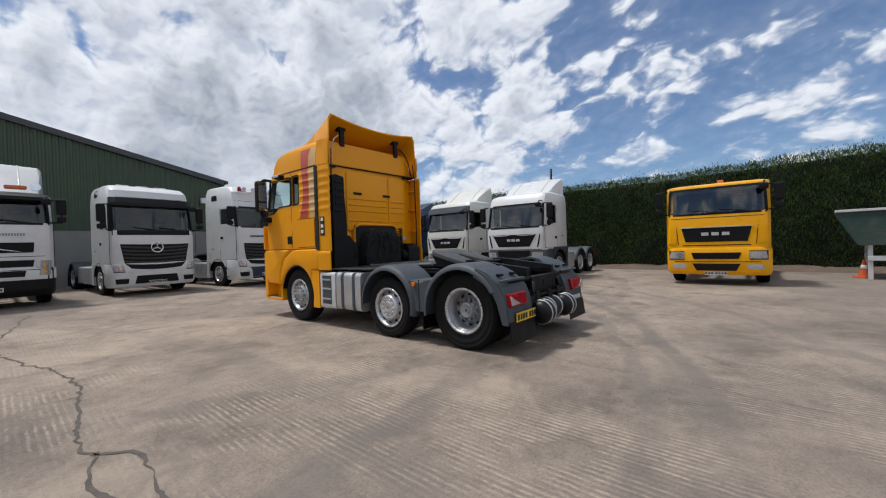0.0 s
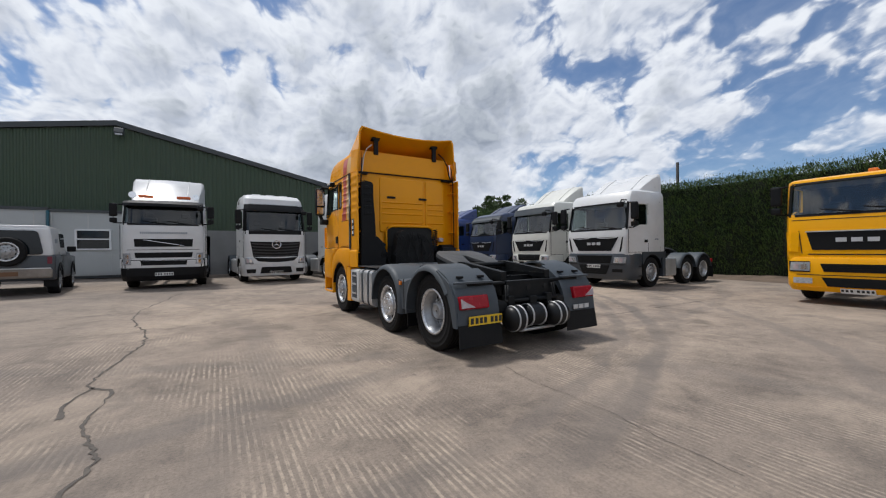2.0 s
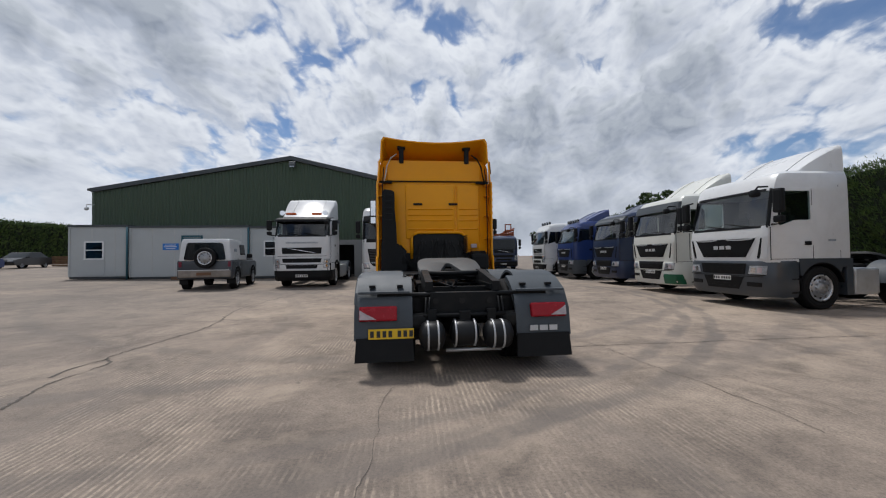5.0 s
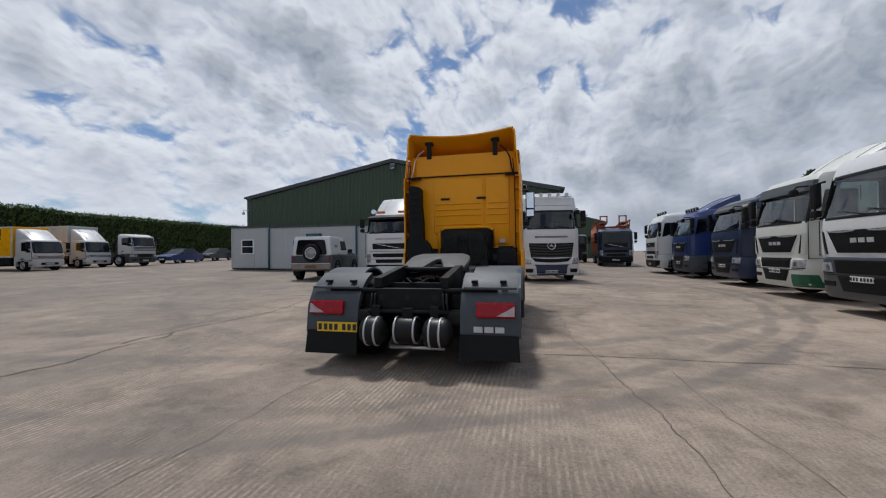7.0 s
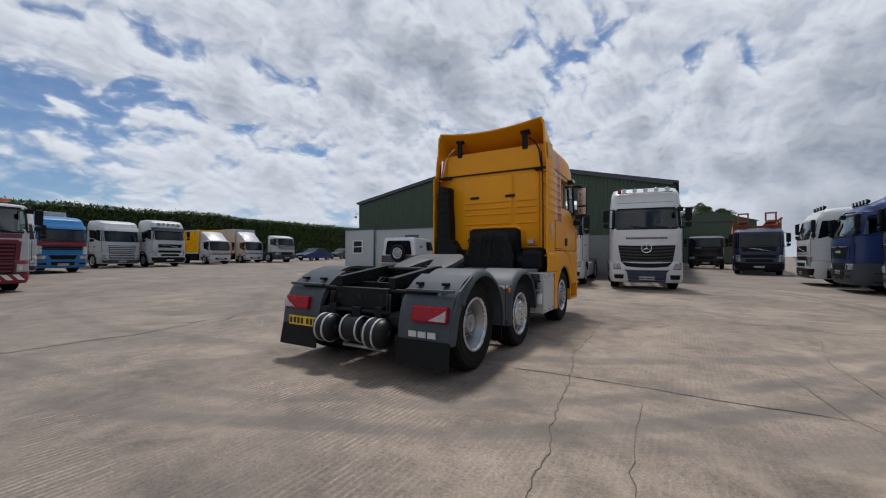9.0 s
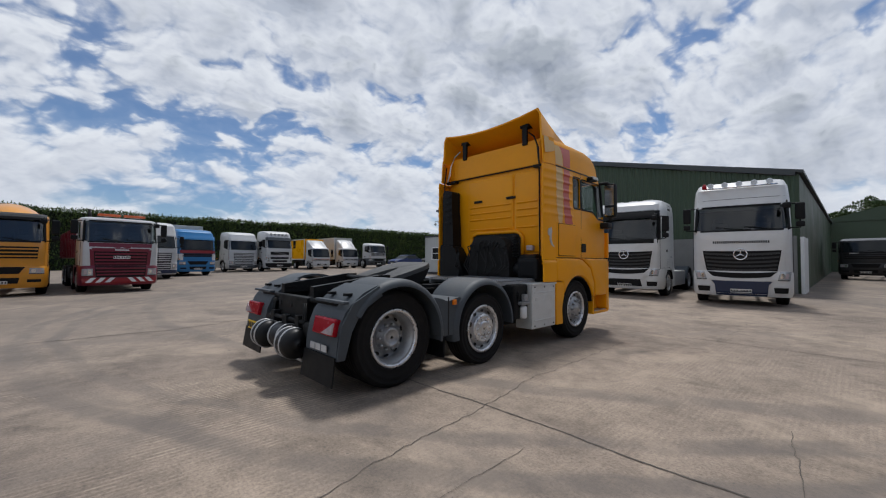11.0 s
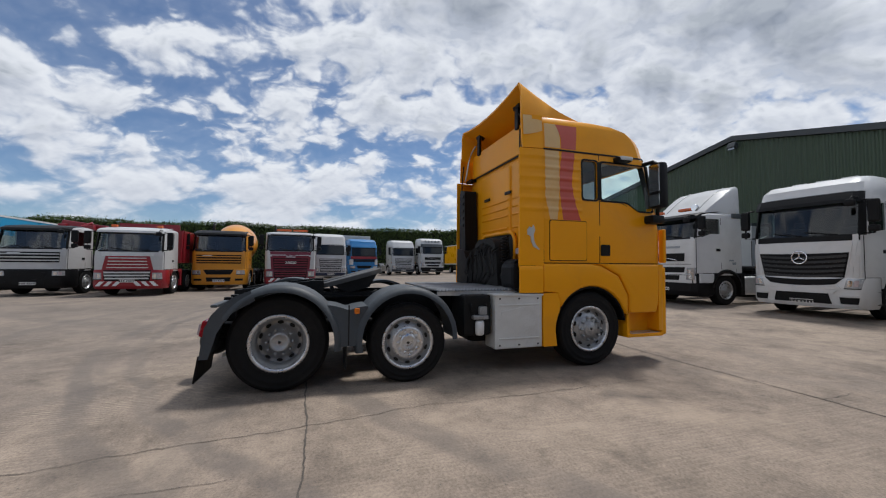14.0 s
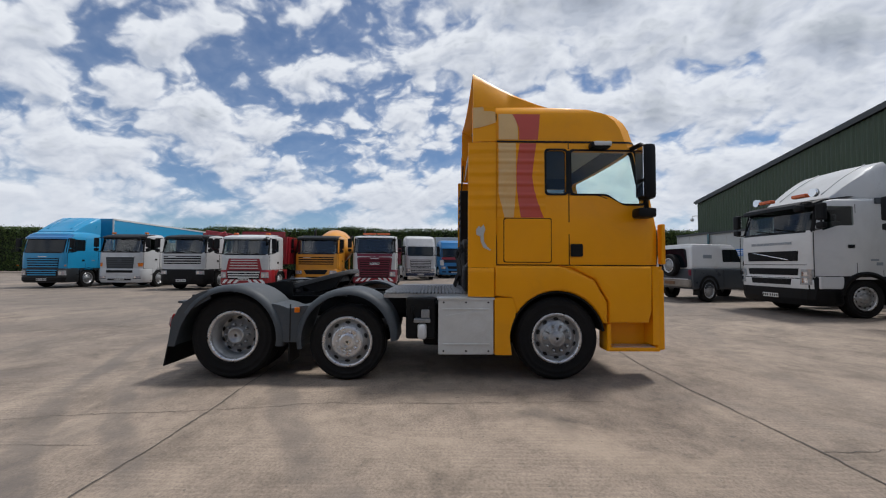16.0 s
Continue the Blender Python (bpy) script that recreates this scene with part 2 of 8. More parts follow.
M = {
    "orange_yellow": paint("orange yellow paint", (0.82, 0.335, 0.003), 0.14, 0.38, 0.10, 0.22),
    "bright_yellow": paint("bright yellow paint", (0.84, 0.39, 0.002), 0.05, 0.30, 0.12, 0.22),
    "mixer_orange": paint("mixer orange paint", (0.62, 0.26, 0.02), 0.2),
    "white": paint("white paint", (0.61, 0.615, 0.615), 0.16),
    # dirtier white, also darkened: the far lorries' shaded look is in the colour
    "worn_white": paint("dimmed dirty white paint", (0.50, 0.505, 0.505), 0.24),
    "cream": paint("cream white paint", (0.60, 0.60, 0.55), 0.14),
    "off_white": paint("off white panel", (0.48, 0.48, 0.46), 0.3),
    "blue": paint("deep blue paint", (0.010, 0.030, 0.135), 0.12),
    "navy": paint("navy blue paint", (0.010, 0.022, 0.062), 0.12),
    "sky_blue": paint("sky blue paint", (0.012, 0.25, 0.47), 0.08),
    "mid_blue": paint("mid blue paint", (0.02, 0.16, 0.38), 0.1),
    "maroon": paint("maroon paint", (0.15, 0.010, 0.028), 0.1),
    "red": paint("red paint", (0.25, 0.010, 0.018), 0.12),
    "green": paint("dark green paint", (0.01, 0.10, 0.05), 0.1),
    "grey_paint": paint("slate grey paint", (0.042, 0.050, 0.060), 0.15),
    "stripe_red": paint("faded red stripe", (0.50, 0.075, 0.045), 0.1, 0.45),
    "stripe_cream": surface("faded cream stripe", (0.66, 0.44, 0.20), 0.45, vary=0.08, scale=2.5, dirt=0.6, dirt_col=(0.66, 0.28, 0.01), spec=0.3),
    "plate_steel": surface("worn coupling steel", (0.055, 0.056, 0.057), 0.62, metal=0.2, vary=0.25, scale=6.0, bump=0.15, dirt=0.5, dirt_col=(0.05, 0.047, 0.042)),
    "tank_black": surface("satin black steel", (0.006, 0.0065, 0.0075), 0.42, vary=0.25, dirt=0.25, dirt_col=(0.03, 0.027, 0.023), spec=0.28),
    "strap": surface("galvanised strap", (0.46, 0.46, 0.46), 0.4, metal=0.4, vary=0.1),
    "black_stripe": paint("black stripe", (0.015, 0.016, 0.018), 0.05),
    "black": surface("black plastic", (0.005, 0.0055, 0.0065), 0.5, vary=0.25, dirt=0.2, dirt_col=(0.02, 0.018, 0.017), spec=0.2),
    "grey_plastic": surface("weathered grey plastic", (0.050, 0.060, 0.070), 0.58, vary=0.22, scale=2.2, bump=0.12, dirt=0.35, dirt_col=(0.11, 0.105, 0.10), spec=0.4),
    "chassis": surface("chassis black paint", (0.006, 0.007, 0.008), 0.55, vary=0.3, scale=6.0, bump=0.2, dirt=0.45, dirt_col=(0.030, 0.026, 0.021), spec=0.2),
    "grease": surface("greased worn steel", (0.10, 0.10, 0.10), 0.42, metal=0.6, vary=0.35, scale=7.0, bump=0.2, dirt=0.7, dirt_col=(0.03, 0.028, 0.025)),
    "rubber": surface("tyre rubber", (0.008, 0.008, 0.0085), 0.75, vary=0.2, scale=5.0, bump=0.2, dirt=0.35, dirt_col=(0.028, 0.025, 0.021), spec=0.2),
    "steel": surface("silver painted steel wheel", (0.36, 0.37, 0.38), 0.38, metal=0.55, vary=0.15, scale=9.0, dirt=0.4, dirt_col=(0.12, 0.10, 0.08)),
    "bright_steel": surface("bright worn wheel metal", (0.62, 0.63, 0.65), 0.30, metal=0.8, vary=0.22, scale=16.0, dirt=0.3, dirt_col=(0.22, 0.21, 0.20)),
    # near black that paints in the shade of openings, gaps and recesses
    "hole": surface("recess shade black", (0.008, 0.008, 0.008), 0.8, vary=0.1),
    "alu": surface("brushed aluminium", (0.58, 0.59, 0.60), 0.38, metal=0.75, vary=0.12, scale=4.0, bump=0.1, dirt=0.25, dirt_col=(0.25, 0.24, 0.22)),
    "grating": surface("scuffed grating metal", (0.30, 0.31, 0.32), 0.5, metal=0.5, vary=0.3, scale=6.0, dirt=0.5, dirt_col=(0.06, 0.055, 0.05)),
    "soil": surface("dry brown soil", (0.115, 0.082, 0.058), 0.95, vary=0.35, scale=2.0, grain=40.0, bump=0.6, dirt=0.5, dirt_col=(0.05, 0.038, 0.028)),
    "alu_paint": surface("grey white painted metal", (0.58, 0.59, 0.58), 0.45, metal=0.12, vary=0.1, scale=3.0, dirt=0.3, dirt_col=(0.25, 0.23, 0.2)),
    "muddy": surface("mud-spattered bumper", (0.24, 0.21, 0.18), 0.7, vary=0.25, scale=5.0, dirt=0.5, dirt_col=(0.12, 0.09, 0.06)),
    "chrome": surface("chrome", (0.75, 0.76, 0.78), 0.12, metal=1.0, vary=0.05),
    "glass": surface("tinted windscreen glass", (0.004, 0.007, 0.009), 0.04, vary=0.4, scale=1.6, spec=0.42),
    "clear": clear_glass("clear glass", (0.84, 0.95, 0.92)),
    "cab_glass": clear_glass("tinted cab glass", (0.52, 0.62, 0.61), 0.11),
    "dark_glass": clear_glass("dark tinted cab glass", (0.36, 0.44, 0.44), 0.07),
    "grille_grey": surface("dark grey grille plastic", (0.02, 0.022, 0.025), 0.4, vary=0.15),
    "tint": clear_glass("dark tinted glass", (0.16, 0.19, 0.20)),
    "lamp": surface("headlamp lens", (0.42, 0.44, 0.46), 0.10, metal=0.3, vary=0.35, scale=18.0),
    "red_lens": surface("red lamp lens", (0.30, 0.006, 0.014), 0.22, vary=0.2, scale=14.0, spec=0.25),
    "white_lens": surface("clear lamp lens", (0.40, 0.33, 0.34), 0.14, vary=0.3, scale=16.0),
    "amber": surface("amber lens", (0.62, 0.16, 0.01), 0.15, vary=0.2, scale=14.0),
    "beacon": surface("orange beacon lens", (0.60, 0.12, 0.03), 0.2, vary=0.25, scale=10.0),
    "plate_yellow": surface("yellow number plate", (0.72, 0.46, 0.015), 0.4, vary=0.06),
    "plate_white": surface("white number plate", (0.70, 0.70, 0.68), 0.4, vary=0.06),
    "ink": surface("black lettering", (0.02, 0.02, 0.02), 0.5, vary=0.05),
    "grey_ink": surface("grey lettering", (0.24, 0.27, 0.30), 0.5, vary=0.1),
    "silver_ink": surface("silver lettering", (0.55, 0.56, 0.57), 0.35, metal=0.3, vary=0.1),
    "interior": surface("dark cab interior", (0.03, 0.032, 0.036), 0.8, vary=0.2),
    "reflex": surface("reflective red and white band", (0.70, 0.70, 0.70), 0.35, vary=0.06),
    "cladding_green": surface("dark green profiled steel", (0.040, 0.066, 0.036), 0.5, vary=0.12, scale=0.6, grain=18.0, dirt=0.12, dirt_col=(0.03, 0.04, 0.03)),
    "roof_dark": surface("dark grey steel trim", (0.045, 0.052, 0.056), 0.5, vary=0.15),
    "cabin_grey": surface("pale grey cabin panel", (0.40, 0.42, 0.42), 0.55, vary=0.06, scale=0.8, dirt=0.12, dirt_col=(0.22, 0.22, 0.2)),
    "block_grey": surface("grey painted blockwork", (0.20, 0.20, 0.195), 0.85, vary=0.14, scale=1.2, grain=30.0, bump=0.3, dirt=0.3, dirt_col=(0.12, 0.12, 0.11)),
    "teal": surface("teal painted steel", (0.018, 0.085, 0.11), 0.5, vary=0.08),
    "sign_blue": surface("blue sign", (0.02, 0.16, 0.50), 0.4, vary=0.05),
    "frame_white": surface("white window frame", (0.70, 0.71, 0.71), 0.4, vary=0.05),
    "rust": surface("rusty orange steel", (0.30, 0.075, 0.025), 0.65, vary=0.3, scale=5.0, dirt=0.4),
    "skip_green": surface("dirty green steel", (0.016, 0.045, 0.036), 0.55, vary=0.25, scale=2.0, dirt=0.5, dirt_col=(0.12, 0.12, 0.10)),
    "cone": surface("traffic cone orange", (0.55, 0.09, 0.02), 0.55, vary=0.1),
    "bark": surface("bark", (0.09, 0.07, 0.05), 0.9, vary=0.3, scale=6.0, bump=0.5),
    "timber": surface("weathered timber", (0.16, 0.085, 0.045), 0.8, vary=0.3, scale=3.0, bump=0.3),
}


def leaves(name, colours):
    mat = bpy.data.materials.new(name)
    mat.use_nodes = True
    n = Nodes(mat.node_tree)
    geo = n.add("ShaderNodeNewGeometry")
    coord = n.add("ShaderNodeTexCoord").outputs["Object"]
    m = n.math("ADD", n.math("MULTIPLY", geo.outputs["Random Per Island"], 0.55), n.math("MULTIPLY", n.noise(coord, 0.9, 4.0), 0.45))
    col = n.ramp(m, [(0.2, colours[0]), (0.5, colours[1]), (0.85, colours[2])])
    bsdf = n.add("ShaderNodeBsdfPrincipled", Roughness=0.6)
    n.tree.links.new(col, bsdf.inputs["Base Color"])
    out = n.add("ShaderNodeOutputMaterial")
    n.link(bsdf, "BSDF", out, "Surface")
    return mat


M["conifer"] = leaves("conifer foliage", ((0.028, 0.054, 0.014), (0.068, 0.120, 0.028), (0.150, 0.210, 0.052)))
M["tree_leaf"] = leaves("broad foliage", ((0.030, 0.052, 0.018), (0.066, 0.105, 0.034), (0.120, 0.165, 0.058)))
# near-black green: the shade inside the hedge, put into the colour
M["hedge_core"] = surface("hedge core shade", (0.010, 0.016, 0.006), 0.9, vary=0.3)


def concrete_yard():
    """Worn tamped concrete: slabs with ridges along them, stains, tyre tracks and sand."""
    mat = bpy.data.materials.new("worn tamped concrete")
    mat.use_nodes = True
    n = Nodes(mat.node_tree)
    coord = n.add("ShaderNodeTexCoord").outputs["Object"]
    sep = n.add("ShaderNodeSeparateXYZ")
    n.tree.links.new(coord, sep.inputs[0])
    x, y = sep.outputs[0], sep.outputs[1]

    def fade(v, a, b):
        node = n.add("ShaderNodeMapRange")
        node.interpolation_type = "SMOOTHSTEP"
        n.tree.links.new(v, node.inputs["Value"])
        node.inputs["From Min"].default_value, node.inputs["From Max"].default_value = a, b
        return node.outputs["Result"]

    def dist(cx, cy):
        dx, dy = n.math("SUBTRACT", x, cx), n.math("SUBTRACT", y, cy)
        return n.math("SQRT", n.math("ADD", n.math("MULTIPLY", dx, dx), n.math("MULTIPLY", dy, dy)))

    def stretched(sx, sy):
        comb = n.add("ShaderNodeCombineXYZ")
        n.tree.links.new(n.math("MULTIPLY", x, sx), comb.inputs[0])
        n.tree.links.new(n.math("MULTIPLY", y, sy), comb.inputs[1])
        return comb.outputs[0]

    def grey(v):
        comb = n.add("ShaderNodeCombineXYZ")
        for i in range(3):
            n.tree.links.new(v, comb.inputs[i])
        return comb.outputs[0]

    base = n.ramp(n.noise(coord, 0.22, 6.0, 0.62, 0.3), [(0.30, (0.165, 0.130, 0.104)), (0.50, (0.239, 0.190, 0.149)), (0.72, (0.314, 0.249, 0.190))])
    blot = n.ramp(n.noise(coord, 0.95, 9.0, 0.70, 0.25), [(0.34, 0.58), (0.50, 0.97), (0.70, 1.18)])
    col = n.mix(1.0, base, blot, "MULTIPLY")
    mott = n.ramp(n.noise(coord, 6.0, 7.0, 0.72), [(0.34, 0.76), (0.5, 1.0), (0.68, 1.18)])
    col = n.mix(0.85, col, mott, "MULTIPLY")
    grit = n.ramp(n.noise(coord, 48.0, 4.0, 0.72), [(0.32, 0.60), (0.5, 1.0), (0.72, 1.32)])
    col = n.mix(0.75, col, grit, "MULTIPLY")
    # sandy, rubbed places
    tan = n.ramp(n.noise(coord, 0.55, 8.0, 0.72, 0.5), [(0.52, 0.0), (0.66, 0.55)])
    col = n.mix(tan, col, (0.405, 0.322, 0.245))
    # tamping ridges: uneven bars along the slab, each worn away in places
    wave = n.add("ShaderNodeTexWave", Scale=6.1, Distortion=1.5, Detail=2.0)
    wave.inputs["Detail Scale"].default_value = 0.9
    wave.bands_direction = "X"
    n.tree.links.new(coord, wave.inputs["Vector"])
    bars = n.noise(stretched(1.0, 0.10), 21.0, 3.0, 0.55)
    crest = n.math("MULTIPLY", fade(wave.outputs["Fac"], 0.42, 0.85), fade(bars, 0.36, 0.56))
    patch = fade(n.noise(coord, 0.42, 5.0, 0.62, 0.4), 0.40, 0.56)
    worn = fade(n.noise(coord, 1.9, 8.0, 0.70, 0.3), 0.40, 0.56)
    fresh = n.math("SUBTRACT", 1.0, n.math("MULTIPLY", fade(dist(-2.8, -5.0), 2.5, 6.0), 0.80))
    mask = n.math("MULTIPLY", n.math("MULTIPLY", patch, worn), fresh)
    ridge = n.math("MULTIPLY", crest, mask)
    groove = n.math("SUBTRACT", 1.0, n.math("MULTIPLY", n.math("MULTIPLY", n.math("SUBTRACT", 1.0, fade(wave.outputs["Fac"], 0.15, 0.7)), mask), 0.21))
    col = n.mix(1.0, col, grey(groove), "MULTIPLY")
    broken = fade(n.noise(coord, 15.0, 6.0, 0.72), 0.36, 0.58)
    col = n.mix(n.math("MULTIPLY", n.math("MULTIPLY", ridge, broken), 0.58), col, (0.56, 0.455, 0.350))
    # dark rubber tracks of turning wheels: arcs of twin bands, scuffed and broken
    wob = n.math("MULTIPLY", n.math("SUBTRACT", n.noise(coord, 0.7, 3.0, 0.5), 0.5), 0.5)
    scuff = n.math("ADD", 0.30, n.math("MULTIPLY", n.math("MULTIPLY", fade(n.noise(coord, 1.3, 7.0, 0.70), 0.36, 0.56), fade(n.noise(coord, 0.30, 3.0, 0.5), 0.30, 0.52)), 0.70))
    rubber = None
    for cx, cy, r, w, k in TRACKS:
        off = n.math("ABSOLUTE", n.math("ADD", n.math("SUBTRACT", dist(cx, cy), r), wob))
        band = n.math("MULTIPLY", n.math("SUBTRACT", 1.0, fade(off, w * 0.35, w)), k)
        rubber = band if rubber is None else n.math("MAXIMUM", rubber, band)
    rubber = n.math("MULTIPLY", rubber, scuff)
    col = n.mix(rubber, col, (0.115, 0.098, 0.086))
    # oil and grease
    for scale, a, b, k in ((3.1, 0.70, 0.75, 0.75), (0.62, 0.63, 0.74, 0.42)):
        spot = n.math("MULTIPLY", fade(n.noise(coord, scale, 4.0, 0.55), a, b), k)
        col = n.mix(spot, col, (0.075, 0.066, 0.060))
    stone = n.math("MULTIPLY", fade(n.noise(coord, 26.0, 1.0, 0.5), 0.74, 0.78), 0.8)
    col = n.mix(stone, col, (0.10, 0.09, 0.08))
    # the far side of the yard is dirtier
    soil = n.math("MULTIPLY", n.math("MULTIPLY", fade(dist(3.0, 1.0), 6.0, 12.0), fade(n.noise(coord, 0.16, 5.0, 0.6, 0.3), 0.26, 0.50)), 0.48)
    col = n.mix(soil, col, (0.13, 0.112, 0.098))
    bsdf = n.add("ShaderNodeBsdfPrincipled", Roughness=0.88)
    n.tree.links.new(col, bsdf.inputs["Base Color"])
    h = n.math("ADD", n.math("MULTIPLY", ridge, 0.8), n.math("MULTIPLY", n.noise(coord, 40.0, 5.0, 0.7), 0.5))
    bp = n.add("ShaderNodeBump", Strength=0.55, Distance=0.012)
    n.tree.links.new(h, bp.inputs["Height"])
    n.link(bp, "Normal", bsdf, "Normal")
    out = n.add("ShaderNodeOutputMaterial")
    n.link(bsdf, "BSDF", out, "Surface")
    return mat


# centre, radius, half width and darkness of each arc of tyre marks, in the yard's axes
TRACKS = ((-6.5, 12.9, 18.0, 0.22, 0.55), (-6.5, 12.9, 20.1, 0.22, 0.45), (-4.5, 4.9, 12.0, 0.17, 0.75), (-4.5, 4.9, 11.5, 0.16, 0.7), (-4.5, 4.9, 13.9, 0.18, 0.5), (9.5, -3.5, 9.0, 0.24, 0.32), (2.5, 12.0, 16.4, 0.24, 0.40), (2.5, 12.0, 9.2, 0.24, 0.34), (-16.0, -2.0, 13.0, 0.26, 0.36))
M["yard"] = concrete_yard()


# ---- mesh helpers ----
def part(name, bm, material, parent, label="", at=None):
    """Links a bmesh (or a mesh made before) as one object under a thing or a part."""
    if isinstance(bm, bmesh.types.BMesh):
        mesh = bpy.data.meshes.new(name)
        bm.to_mesh(mesh)
        bm.free()
        for m in material if isinstance(material, (list, tuple)) else [material]:
            mesh.materials.append(m)
    else:
        mesh = bm
    ob = new(name, mesh)
    ob.parent = parent
    if at is not None:
        ob.matrix_basis = at
    if label:
        ob["label"] = label
    return ob


def thing(name, m, label, category, group="", kind=""):
    return tagged(place_empty(name, m), label, category, group, kind)


def place_empty(name, m):
    ob = new(name)
    ob.empty_display_size = 0.2
    ob.matrix_basis = m
    return ob


def smooth(bm, angle=35):
    for f in bm.faces:
        f.smooth = True
    for e in bm.edges:
        if len(e.link_faces) == 2 and e.calc_face_angle(0) > radians(angle):
            e.smooth = False
    return bm


def box(bm, c, s, bevel=0.0, rot=None, mat=0):
    """A box of size s round c, with bevelled edges."""
    m = Matrix.Translation(c) @ (rot or Matrix()) @ Matrix.Diagonal((*s, 1))
    made = bmesh.ops.create_cube(bm, size=1.0, matrix=m)
    fresh = {f for v in made["verts"] for f in v.link_faces}
    for f in fresh:
        f.material_index = mat
    if bevel:
        edges = list({e for v in made["verts"] for e in v.link_edges})
        bmesh.ops.bevel(bm, geom=edges, offset=bevel, segments=2, affect="EDGES", profile=0.6)
    return bm


def boxes(*rows, bevel=0.0):
    bm = bmesh.new()
    for c, s in rows:
        box(bm, c, s, bevel)
    return bm


def tube(bm, path, r, n=8, mat=0):
    """A round bar through the points of a path."""
    pts = [Vector(p) for p in path]
    rings = []
    for i, p in enumerate(pts):
        d = (pts[min(i + 1, len(pts) - 1)] - pts[max(i - 1, 0)]).normalized()
        side = d.cross(Vector((0, 0, 1)) if abs(d.z) < 0.9 else Vector((1, 0, 0))).normalized()
        up = side.cross(d)
        rr = r[i] if isinstance(r, (list, tuple)) else r
        rings.append([bm.verts.new(p + rr * (math.cos(a) * side + math.sin(a) * up)) for a in (2 * math.pi * k / n for k in range(n))])
    for a, b in zip(rings, rings[1:]):
        for k in range(n):
            f = bm.faces.new((a[k], a[(k + 1) % n], b[(k + 1) % n], b[k]))
            f.material_index, f.smooth = mat, True
    for ring in (rings[0][::-1], rings[-1]):
        bm.faces.new(ring).material_index = mat
    return bm


def lathe(bm, profile, n=36, mat=0, closed=False, axis="x"):
    """Turns a profile of (radius, along) about an axis."""
    rings = []
    for r, a in profile:
        ring = []
        for k in range(n):
            t = 2 * math.pi * k / n
            c, s = r * math.cos(t), r * math.sin(t)
            ring.append(bm.verts.new({"x": (a, c, s), "y": (c, a, s), "z": (c, s, a)}[axis]))
        rings.append(ring)
    pairs = list(zip(rings, rings[1:])) + ([(rings[-1], rings[0])] if closed else [])
    for a, b in pairs:
        for k in range(n):
            f = bm.faces.new((a[k], b[k], b[(k + 1) % n], a[(k + 1) % n]))
            f.material_index, f.smooth = mat, True
    if not closed:
        for ring in (rings[0], rings[-1]):
            if 1e-4 < (ring[0].co - ring[n // 2].co).length < 0.15:
                bm.faces.new(ring).material_index = mat
    return bm


def prism(bm, pts, axis, a0, a1, mat=0):
    """A flat outline in the two other axes, drawn out along axis from a0 to a1."""
    def at(p, a):
        return {"x": (a, p[0], p[1]), "y": (p[0], a, p[1]), "z": (p[0], p[1], a)}[axis]
    lo, hi = [bm.verts.new(at(p, a0)) for p in pts], [bm.verts.new(at(p, a1)) for p in pts]
    n = len(pts)
    fs = [bm.faces.new(lo[::-1]), bm.faces.new(hi)] + [bm.faces.new((lo[k], lo[(k + 1) % n], hi[(k + 1) % n], hi[k])) for k in range(n)]
    for f in fs:
        f.material_index = mat
    bmesh.ops.recalc_face_normals(bm, faces=fs)
    return bm


def strip(bm, outline, inner, axis, a0, a1):
    """A band between two open outlines of equally many points, drawn out along axis."""
    n = len(outline)
    for i in range(n - 1):
        prism(bm, [outline[i], outline[i + 1], inner[i + 1], inner[i]], axis, a0, a1)
    bmesh.ops.remove_doubles(bm, verts=bm.verts, dist=1e-5)
    return bm


def arc(cx, cz, r, d0, d1, n=12):
    return [(cx + r * math.cos(radians(d0 + (d1 - d0) * k / n)), cz + r * math.sin(radians(d0 + (d1 - d0) * k / n))) for k in range(n + 1)]


def rounded(pts, r=0.04, n=4):
    """The outline with its corners rounded."""
    out = []
    k = len(pts)
    for i in range(k):
        p, a, b = Vector(pts[i]), Vector(pts[i - 1]), Vector(pts[(i + 1) % k])
        ra = min(r, (a - p).length * 0.45, (b - p).length * 0.45)
        s, e = p + (a - p).normalized() * ra, p + (b - p).normalized() * ra
        for j in range(n + 1):
            t = j / n
            out.append(tuple((1 - t) ** 2 * s + 2 * t * (1 - t) * p + t * t * e))
    return out


